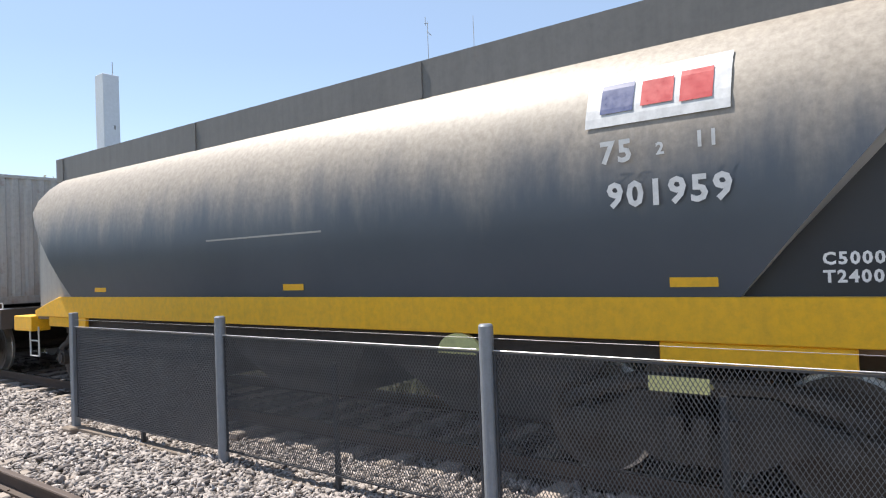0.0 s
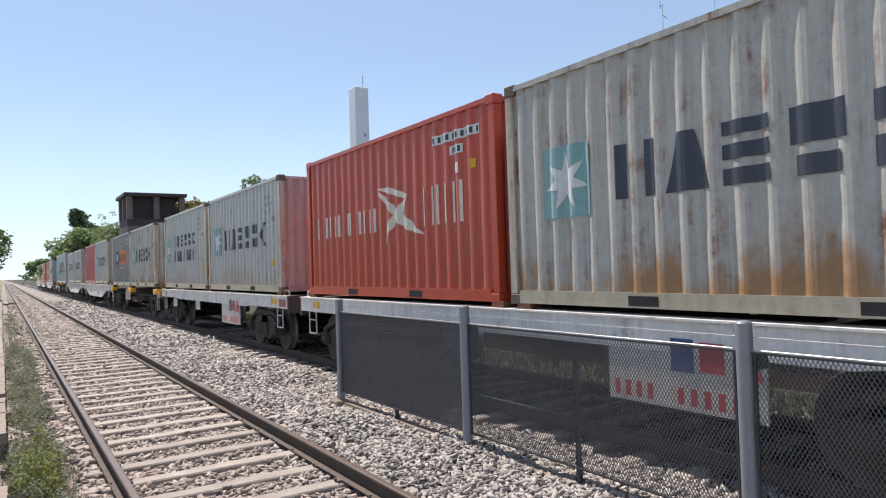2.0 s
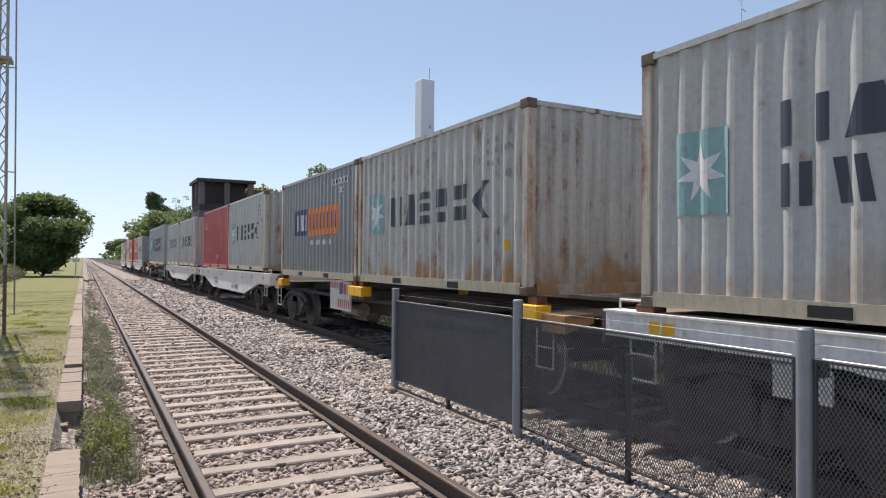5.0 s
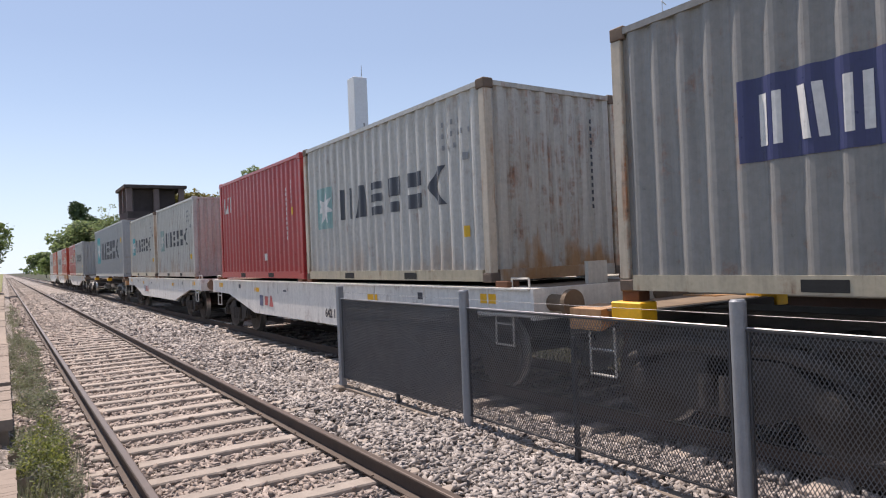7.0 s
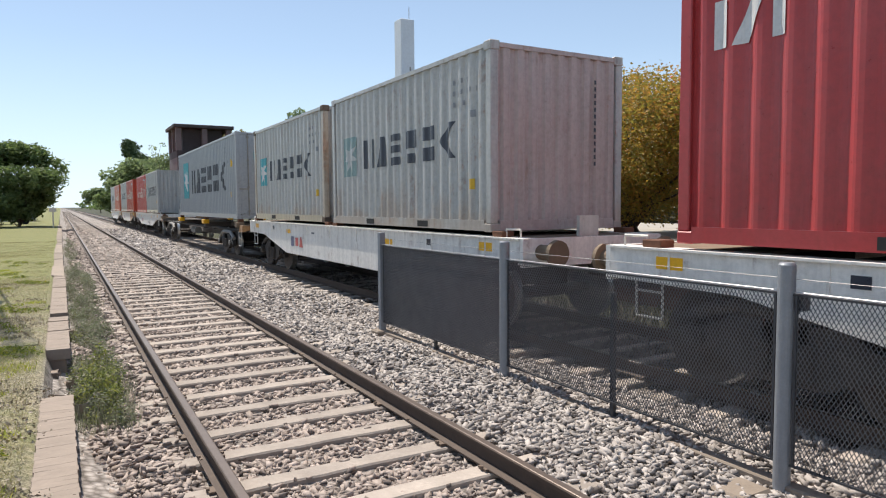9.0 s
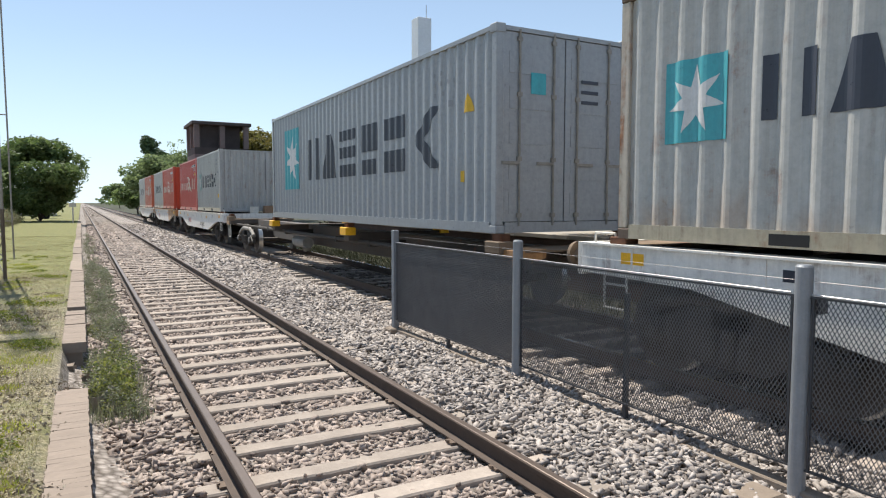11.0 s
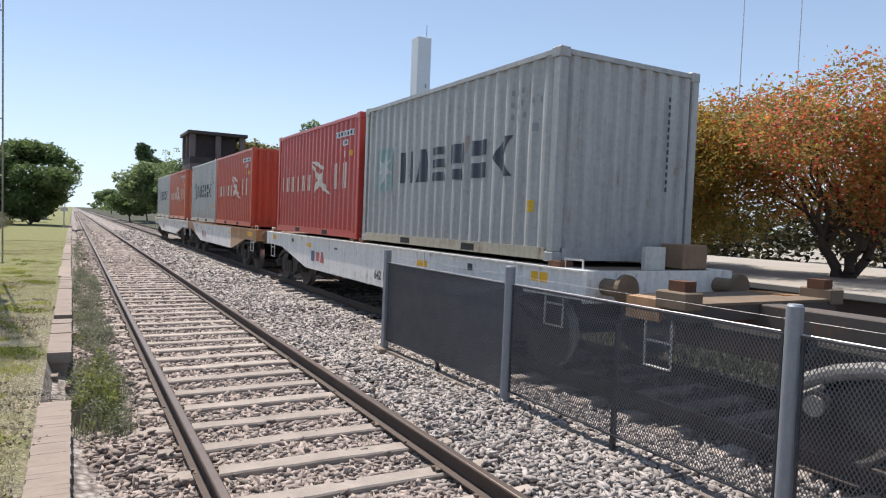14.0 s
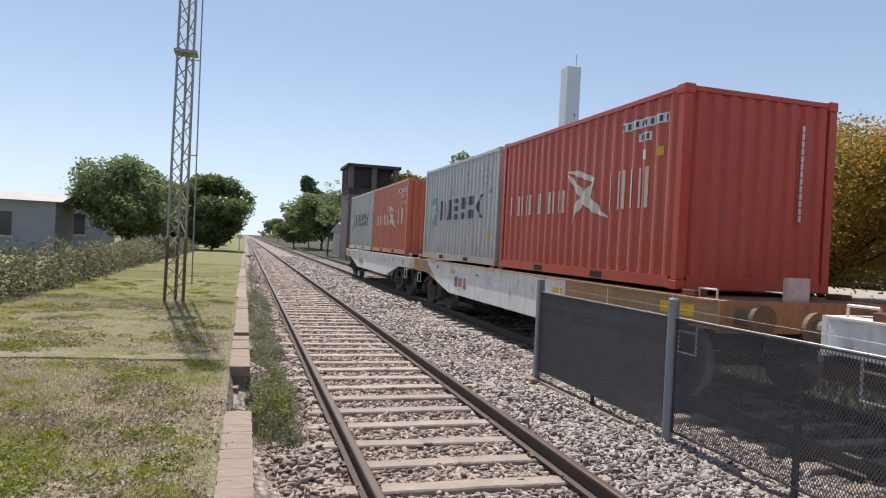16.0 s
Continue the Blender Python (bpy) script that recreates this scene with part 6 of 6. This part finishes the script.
tree("tall dark conifer beside the tracks", 8.9, 116.0, 0.0, 12.9, 2.7, L_CONIFER, 7000, 0.28, 30, 0.3, 1.2)
tree("large light-green tree beyond the hedge", -8.75, 42.0, 0.1, 6.2, 3.15, L_MID, 17000, 0.13, 31, 0.1, clumps=46)
tree("round dark-green tree by the level crossing", -4.9, 64.0, 0.1, 7.4, 3.4, L_DARK, 20000, 0.16, 32, 0.0, clumps=56)
tree("dark-green tree by the level crossing", -9.8, 68.0, 0.1, 6.8, 4.2, L_DARK, 12000, 0.2, 33, 0.0, clumps=44)
tree("small tree in the distance along the line", 9.0, 230.0, 0.0, 8.0, 5.0, L_MID, 2500, 0.5, 35, 0.1)
tree("small tree in the distance along the line", -9.0, 330.0, 0.0, 7.0, 6.0, L_DARK, 2000, 0.6, 36, 0.1)
tree("bare thin tree behind the brown tower", 6.9, 72.0, 0.0, 8.6, 2.0, L_MID, 1100, 0.14, 37, 0.3)

# dark shrubs behind the platform
rgw = random.Random(5)
cen = []
for k in range(110):
    t = k / 110
    cen.append((18.0 + rgw.uniform(-1, 1) + 3 * t, -10 + 50 * t, 1.0 + rgw.uniform(0.2, 2.0) * (1 - 0.4 * t), rgw.uniform(0.8, 1.3), rgw.uniform(0.8, 1.5)))
for k in range(44):
    cen.append((rgw.uniform(12, 22), rgw.uniform(32, 39), rgw.uniform(0.4, 2.6), 1.1, 1.1))
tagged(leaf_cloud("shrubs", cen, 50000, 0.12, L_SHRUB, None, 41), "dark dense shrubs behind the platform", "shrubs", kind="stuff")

# far woods on the horizon
rgw = random.Random(9)
cen = []
for k in range(120):
    a = -0.9 + 1.9 * k / 120 + rgw.uniform(-0.01, 0.01)
    d = rgw.uniform(420, 700)
    if abs(math.sin(a) * d + 2) < 14:
        continue
    cen.append((math.sin(a) * d, math.cos(a) * d, rgw.uniform(2, 4), rgw.uniform(8, 16), rgw.uniform(3, 6)))
woods = leaf_cloud("far_woods", cen, 16000, 1.6, L_DARK, None, 12)
tagged(woods, "low dark line of woods on the horizon", "woods", kind="stuff")

# vine-covered boundary hedge
rgw = random.Random(3)
cen = []
y = 4.0
while y < 62:
    cen.append((-6.7 + rgw.uniform(-0.25, 0.25) + 0.01 * (y - 14), y, 0.35 + rgw.uniform(0, 0.25), 0.42, rgw.uniform(0.35, 0.65)))
    cen.append((-6.7 + rgw.uniform(-0.2, 0.2), y + 0.2, 0.8 + rgw.uniform(-0.1, 0.3), 0.30, rgw.uniform(0.25, 0.5)))
    y += 0.55
tagged(leaf_cloud("hedge", cen, 34000, 0.055, L_HEDGE, None, 14), "ragged brown-green creeper hedge along the boundary", "hedge", kind="stuff")

# weeds between kerb and track
cen, green = [], []
y = 5.0
while y < 44:
    h = rgw.uniform(0.08, 0.24) * (1.0 if y < 20 else 0.7)
    cen.append((-1.50 + rgw.uniform(-0.2, 0.26 if y > 6 else 0.15), y, -0.22 + h * 0.5, rgw.uniform(0.08, 0.16), h))
    y += rgw.uniform(0.08, 0.18) if y < 20 else 0.4
for k in range(30):
    y = rgw.triangular(4.9, 7.2, 5.5)
    h = rgw.uniform(0.14, 0.30)
    green.append((-1.53 + rgw.uniform(-0.2, 0.2), y, -0.2 + h * 0.6, rgw.uniform(0.05, 0.13), h))
for k in range(10):
    y = rgw.uniform(7, 12)
    green.append((-1.6 + rgw.uniform(-0.1, 0.1), y, -0.14, 0.09, 0.12))
tagged(leaf_cloud("weeds", cen, 34000, 0.017, L_WEED, None, 15), "straggly grey-green weeds between kerb and ballast", "weeds", kind="stuff")
tagged(leaf_cloud("weed_bush", green, 6500, 0.018, L_WEED_GREEN, None, 44), "bright green weed clump beside the broken kerb", "weeds", kind="stuff")


def blades(name, label, spots, n, h, width, material, seed, z=0.15):
    rg = np.random.RandomState(seed)
    c = np.array(spots)
    idx = rg.randint(0, len(c), n)
    P = np.stack([c[idx, 0] + rg.normal(size=n) * c[idx, 2], c[idx, 1] + rg.normal(size=n) * c[idx, 2], np.full(n, z - 0.01)], 1)
    P[:, 0] = np.where(P[:, 0] > -2.03, -4.06 - P[:, 0], P[:, 0])
    a = rg.uniform(0, 6.28, n)
    hh = h * rg.uniform(0.4, 1.2, n)
    lean = rg.uniform(0.2, 1.1, n) * hh
    tip = P + np.stack([np.cos(a) * lean, np.sin(a) * lean, hh], 1)
    side = np.stack([-np.sin(a), np.cos(a), np.zeros(n)], 1) * (width * rg.uniform(0.6, 1.3, n))[:, None]
    V = np.stack([P - side, P + side, tip], 1).reshape(-1, 3)
    F = np.arange(3 * n).reshape(-1, 3)
    return tagged(from_arrays(name, V, F, material), label, "grass", kind="stuff")


spots = []
for k in range(1300):
    y = 1.2 + 34 * rgw.random() ** 1.9
    spots.append((rgw.uniform(-6.6, -2.05), y, rgw.uniform(0.08, 0.45)))
spots += [(rgw.uniform(-6.6, -2.05), rgw.uniform(-5, 1.5), rgw.uniform(0.2, 0.5)) for k in range(150)]
blades("grass", "patchy short green and yellow grass", spots, 220000, 0.03, 0.0045, L_GRASS, 16)
blades("dry_grass", "thin dry straw litter on bare soil", [(rgw.uniform(-6.5, -2.1), rgw.uniform(1.5, 16), 0.5) for k in range(420)], 110000, 0.034, 0.0042, L_STRAW, 17)
tuft = [(rgw.uniform(-6.2, -2.15), 2.0 + 18 * rgw.random() ** 1.4, rgw.uniform(0.05, 0.13)) for k in range(130)]
blades("grass_tufts", "bright yellow-green grass tufts", tuft, 42000, 0.045, 0.0045, leaf_mat("bright_tuft_leaves", [(0.30, 0.34, 0.05), (0.42, 0.42, 0.06), (0.22, 0.28, 0.045)], 0.55), 18)


def strip_grass():
    rg = np.random.RandomState(19)
    n = 14000
    P = np.stack([rg.uniform(6.0, 7.45, n), rg.uniform(-3, 30, n), np.full(n, -0.2)], 1)
    a = rg.uniform(0, 6.28, n)
    hh = rg.uniform(0.06, 0.22, n)
    tip = P + np.stack([np.cos(a) * 0.08, np.sin(a) * 0.08, hh], 1)
    side = np.stack([-np.sin(a), np.cos(a), np.zeros(n)], 1) * 0.010
    V = np.stack([P - side, P + side, tip], 1).reshape(-1, 3)
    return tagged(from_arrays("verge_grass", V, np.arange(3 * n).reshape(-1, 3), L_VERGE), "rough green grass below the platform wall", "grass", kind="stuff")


strip_grass()


def stalks():
    """Thin upright grey-green weeds in ragged clumps beside the kerb."""
    rg = np.random.RandomState(51)
    m, n = 420, 12500
    cy = 4.9 + 30 * rg.rand(m) ** 1.5
    cx = -1.50 + 0.24 * rg.uniform(-1, 1, m)
    tall = rg.uniform(0.07, 0.24, m) * np.where(cy < 7.5, 1.25, 0.9)
    k = rg.randint(0, m, n)
    x, y = cx[k] + 0.07 * rg.normal(size=n), cy[k] + 0.11 * rg.normal(size=n)
    P = np.stack([np.clip(x, -1.76, -1.1), y, np.full(n, -0.24)], 1)
    a = rg.uniform(0, 6.28, n)
    hh = tall[k] * rg.uniform(0.5, 1.3, n) + 0.04
    lean = rg.uniform(0.05, 0.6, n) * hh
    tip = P + np.stack([np.cos(a) * lean, np.sin(a) * lean, hh], 1)
    side = np.stack([-np.sin(a), np.cos(a), np.zeros(n)], 1) * 0.0035
    V = np.stack([P - side, P + side, tip], 1).reshape(-1, 3)
    return tagged(from_arrays("weed_stalks", V, np.arange(3 * n).reshape(-1, 3), L_WEED), "thin upright grey-green weed stalks beside the kerb", "weeds", kind="stuff")


stalks()
# low broad-leaved clumps and dry clods in the turf
rgw = random.Random(77)
clump = [(rgw.uniform(-6.3, -2.15), 1.8 + 20 * rgw.random() ** 1.4, 0.165, rgw.uniform(0.08, 0.26), rgw.uniform(0.02, 0.045)) for k in range(170)]
tagged(leaf_cloud("clover", clump, 26000, 0.017, leaf_mat("yellow_green_clover", [(0.26, 0.29, 0.04), (0.34, 0.34, 0.05), (0.16, 0.21, 0.035), (0.12, 0.16, 0.03)], 0.4), None, 52), "low yellow-green clover clumps in the turf", "clover", kind="stuff")
litter = [(rgw.uniform(-6.3, -2.15), 1.8 + 14 * rgw.random() ** 1.3, 0.155, rgw.uniform(0.2, 0.6), 0.014) for k in range(160)]
tagged(leaf_cloud("leaf_litter", litter, 42000, 0.017, leaf_mat("dry_brown_litter", [(0.36, 0.29, 0.20), (0.20, 0.15, 0.10), (0.46, 0.39, 0.29), (0.22, 0.17, 0.12)], 0.1), None, 53), "dry brown leaf litter on bare soil", "leaf litter", kind="stuff")

# low soil bank across the turf
def soil_bank():
    bm = B()
    rows = []
    for k in range(61):
        x = -6.9 + 4.85 * k / 60
        y = 8.02 - 0.09 * (x + 6.9) + 0.10 * noise.noise(Vector((x * 1.3, 0, 5)))
        h = 0.045 + 0.03 * noise.noise(Vector((x * 2.1, 3, 1)))
        rows.append([bm.verts.new((x, y + dy, 0.13 + dz)) for dy, dz in ((-0.05, 0.0), (-0.02, h), (0.10, h + 0.012), (0.55, h * 0.5), (1.1, 0.0))])
    for a, b in zip(rows, rows[1:]):
        for k in range(4):
            bm.faces.new((a[k], b[k], b[k + 1], a[k + 1]))
    return tagged(part("soil_bank", bm, M_GROUND, None), "low worn soil step across the patchy turf", "soil bank", kind="structure")


soil_bank()

# ---------------------------------------------------------------- structures behind
# white tower slab
tw = holder("tower", "tall plain white concrete tower far behind the train", "tower")
tw.location = (55.1, 111.5, 0)
bm = B()
box(bm, -1.39, 1.39, -1.39, 1.39, -0.5, 35.97)
part("shaft", bm, M_TOWER, tw, bevel=0.08)
bm = B()
rod(bm, (1.0, 0, 35.9), (1.0, 0, 38.6), 0.06, 6)
part("rod_aerial", bm, M_MAST, tw)
bm = B()
box(bm, 0.3, 0.6, -1.425, -1.402, 26.6, 27.3)
part("window", bm, M_ROOF, tw)

# old brown elevated timber building
dk = holder("timber_tower", "dark brown timber tower building with flat roof", "building")
dk.location = (9.45, 62.6, 0)
bm = B()
box(bm, -2.3, 2.3, -2.3, 2.3, -0.3, 6.0)
part("base", bm, M_BROWN_MID, dk)
bm = B()
box(bm, -2.3, 2.3, -2.3, 2.3, 6.0, 6.6)
part("wall", bm, M_BROWN_DARK, dk)
for s in ((-2.12, -2.12), (2.12, -2.12), (-2.12, 2.12), (2.12, 2.12), (0.05, -2.12), (-2.12, 0)):
    bm = B()
    box(bm, s[0] - 0.22, s[0] + 0.22, s[1] - 0.22, s[1] + 0.22, 6.6, 8.57)
    part("post", bm, M_BROWN_MID, dk)
bm = B()
box(bm, -1.7, 1.7, -1.6, 1.7, 6.6, 8.56)
part("inner_wall", bm, M_BROWN_DARK, dk)
bm = B()
box(bm, -2.55, 2.55, -2.55, 2.55, 8.57, 8.87)
part("roof", bm, M_BROWN_DARK, dk, bevel=0.04)


# lattice mast on the grass
mast = holder("lattice_mast", "slender galvanised lattice mast standing on the grass", "mast")
mast.location = (-3.36, 15.2, 0.15)
MH = 14.6
legs = [(-0.20, -0.14), (0.20, -0.14), (0.0, 0.22)]


def leg_at(k, z):
    q = 1.0 - 0.35 * z / MH
    return Vector((legs[k][0] * q, legs[k][1] * q, z))


for k in range(3):
    bm = B()
    rod(bm, leg_at(k, 1.45), leg_at(k, MH), 0.032, 6, 0.028)
    part("leg", bm, M_MAST, mast)
    bm = B()
    rod(bm, leg_at(k, -0.3), leg_at(k, 1.45), 0.038, 6)
    part("leg_foot", bm, M_MAST_FOOT, mast, "rusty lower mast leg")
z = 0.1
flip = False
while z < MH - 0.4:
    for k in range(3):
        a, b = (k, (k + 1) % 3) if not flip else ((k + 1) % 3, k)
        bm = B()
        rod(bm, leg_at(a, z), leg_at(b, z + 0.36), 0.013, 5)
        part("lattice_bar", bm, M_MAST, mast)
    flip = not flip
    z += 0.36
bm = B()
for q in (-0.09, 0.09):
    rod(bm, (0.36, q, 0.4), (0.24, q, MH - 0.3), 0.010, 6)
z = 0.6
while z < MH - 0.4:
    x = 0.36 - 0.12 * z / MH
    rod(bm, (x, -0.09, z), (x, 0.09, z), 0.009, 5)
    z += 0.30
for z in (1.2, 3.4, 5.6, 8.0):
    rod(bm, (0.1, 0, z), (0.36 - 0.12 * z / MH, 0, z), 0.012, 5)
part("ladder", bm, M_MAST, mast, "thin side ladder")
bm = B()
box(bm, -0.25, 0.25, -0.2, 0.28, 5.72, 5.78)
part("collar", bm, M_MAST, mast)
bm = B()
box(bm, -0.28, 0.28, -0.24, 0.3, -0.4, 0.004)
part("footing", bm, M_KERB, mast)

# thin radio masts far off
for x, y, h in ((80.0, 61.0, 39.5), (93.0, 61.0, 44.0)):
    rm = holder("radio_mast", "thin pale radio mast far behind the station", "radio mast", "radio masts")
    rm.location = (x, y, 0)
    bm = B()
    rod(bm, (0, 0, -0.3), (0, 0, h), 0.10, 6, 0.06)
    part("pole", bm, M_RADIO, rm)
    if h < 42:
        bm = B()
        rod(bm, (-0.7, 0, h - 0.5), (0.2, 0, h - 0.2), 0.07, 5)
        rod(bm, (-0.1, 0, h - 1.6), (0.9, 0, h - 2.0), 0.07, 5)
        rod(bm, (-0.5, 0, h + 0.6), (-0.5, 0, h - 0.8), 0.05, 5)
        part("antenna", bm, M_RADIO, rm)


# station building with canopy
def house(name, label, x, y, z, w, d, h, roof_h, wall, windows=3, turn=0.0, over=0.4):
    ho = holder(name, label, "building")
    ho.matrix_basis = pose(x, y, z, 0, 0, turn)
    bm = B()
    box(bm, -w / 2, w / 2, -d / 2, d / 2, -0.4, h)
    part("wall", bm, wall, ho)
    bm = B()
    A = [bm.verts.new(p) for p in ((-w / 2 - over, -d / 2 - over, h), (w / 2 + over, -d / 2 - over, h), (w / 2 + over, d / 2 + over, h), (-w / 2 - over, d / 2 + over, h))]
    C = [bm.verts.new(p) for p in ((-w / 2 - over, -0.05, h + roof_h), (w / 2 + over, -0.05, h + roof_h), (w / 2 + over, 0.05, h + roof_h), (-w / 2 - over, 0.05, h + roof_h))]
    for k in range(4):
        bm.faces.new((A[k], A[(k + 1) % 4], C[(k + 1) % 4], C[k]))
    bm.faces.new(A[::-1])
    bm.faces.new(C)
    part("roof", bm, M_ROOF, ho)
    for k in range(windows):
        cx = -w / 2 + w * (k + 0.5) / windows
        bm = B()
        box(bm, cx - 0.45, cx + 0.45, -d / 2 - 0.03, -d / 2 + 0.05, h * 0.35, h * 0.78)
        wi = part("window", bm, M_GLASS_DARK, ho)
        bm = B()
        box(bm, cx - 0.55, cx + 0.55, -d / 2 - 0.08, -d / 2 - 0.002, h * 0.30, h * 0.345)
        part("sill", bm, M_CONCRETE, wi)
    return ho


house("house", "grey-roofed house behind the boundary hedge", -14.4, 52.0, 0.1, 6.0, 5.0, 3.2, 0.5, M_HOUSE_GREY, 2)
house("shed", "low grey shed behind the boundary hedge", -14.2, 41.0, 0.1, 5.0, 4.0, 2.9, 0.5, M_HOUSE_GREY, 1)
house("house", "small house by the second track", 12.0, 84.0, 0.0, 4.5, 6.0, 2.6, 1.3, M_WALL, 2, 10)
house("house", "white bungalow far behind the dark trees", -9.0, 92.0, 0.0, 9.0, 6.0, 2.6, 1.0, M_WALL, 3)

can = holder("platform_canopy", "pale station canopy roof on slim posts", "canopy")
can.location = (18.6, 22.5, 0.95)
bm = B()
box(bm, -2.6, 2.6, -4.0, 4.0, 2.25, 2.6)
part("roof", bm, M_WALL, can, bevel=0.03)
for px, py in ((-2.2, -3.6), (2.2, -3.6), (-2.2, 3.6), (2.2, 3.6)):
    bm = B()
    rod(bm, (px, py, -0.2), (px, py, 2.25), 0.11, 8)
    part("post", bm, M_WALL, can)
bm = B()
box(bm, -1.6, 2.6, -1.0, 4.0, 2.6, 3.0)
part("parapet", bm, M_ROOF, can)


def van(label, x, y, z, turn, name="van"):
    v = holder(name, label, "vehicle")
    v.matrix_basis = pose(x, y, z, 0, 0, turn)
    bm = B()
    prism(bm, [(-2.3, 0.35), (2.3, 0.35), (2.3, 1.0), (1.6, 1.15), (1.0, 1.9), (-2.2, 1.95), (-2.3, 1.6)], -0.9, 0.9)
    part("body", bm, M_VEHICLE, v, bevel=0.05)
    for s in (-1, 1):
        bm = B()
        box(bm, -1.9, 0.9, s * 0.905 - 0.01, s * 0.905 + 0.01, 1.2, 1.7)
        part("window", bm, M_GLASS_DARK, v)
        for q in (-1.4, 1.4):
            bm = B()
            rod(bm, (q, s * 0.75, 0.33), (q, s * 0.93, 0.33), 0.33, 16)
            part("wheel", bm, M_TYRE, v)
    return v


van("white parked van under the dark trees", -6.2, 74.0, 0.12, 5)
van("white parked van beyond the hedge", -9.6, 56.0, 0.12, 80)
van("white parked car behind the platform trees", 26.5, 13.0, 0.93, 60)
# pole and cable behind the platform
pole = holder("utility_pole", "slim timber utility pole behind the platform", "utility pole")
pole.location = (22.0, 24.0, 0.9)
bm = B()
rod(bm, (0, 0, -0.3), (0, 0, 5.4), 0.09, 8, 0.07)
part("shaft", bm, M_BARK, pole)
bm = B()
box(bm, -0.5, 0.5, -0.05, 0.05, 4.9, 5.0)
part("cross_arm", bm, M_BARK, pole)
cab = holder("overhead_cable", "thin dark overhead cable", "cable")
bm = B()
pts = [Vector((22.0 + 40 * t, 24.0 - 34 * t, 5.9 + 1.2 * t - 2.2 * t * (1 - t))) for t in [k / 12 for k in range(13)]]
for a, b in zip(pts, pts[1:]):
    rod(bm, a, b, 0.02, 4)
part("wire", bm, M_BLACK, cab)
# crossing sign and posts along the line
for x, y in ((-2.3, 58.0), (6.9, 74.0)):
    sp = holder("line_post", "thin trackside marker post", "marker post", "marker posts")
    sp.location = (x, y, 0)
    bm = B()
    rod(bm, (0, 0, -0.3), (0, 0, 1.7), 0.05, 8)
    part("shaft", bm, M_WALL, sp)
    bm = B()
    box(bm, -0.25, 0.25, -0.03, 0.03, 1.4, 1.7)
    part("plate", bm, M_WALL, sp)


# ---------------------------------------------------------------- train running
RUN = [(0.0, -7.08), (1.0, 0.18), (2.0, 7.42), (3.0, 14.4), (4.0, 21.57), (6.5, 39.95), (7.0, 43.62), (8.0, 50.84), (8.5, 54.47), (11.0, 72.95), (12.5, 83.97), (13.0, 87.63), (14.5, 98.9), (15.5, 106.23), (16.0, 109.95)]


def run_at(t):
    for (a, da), (b, db) in zip(RUN, RUN[1:]):
        if a <= t <= b:
            return da + (db - da) * (t - a) / (b - a)
    return RUN[-1][1]


def motions():
    for ob, s, z in TRAIN:
        walk(ob, [(t, pose(TX, s - d, z)) for t, d in RUN])
        for ch in ob.children_recursive:
            if ch.name.startswith("wheelset"):
                y = ch.location.y
                rows = [(k / 15, pose(0, y, WHEEL_R, math.degrees(run_at(k / 15) / WHEEL_R) % 360)) for k in range(241)]
                walk(ch, rows)


motions()
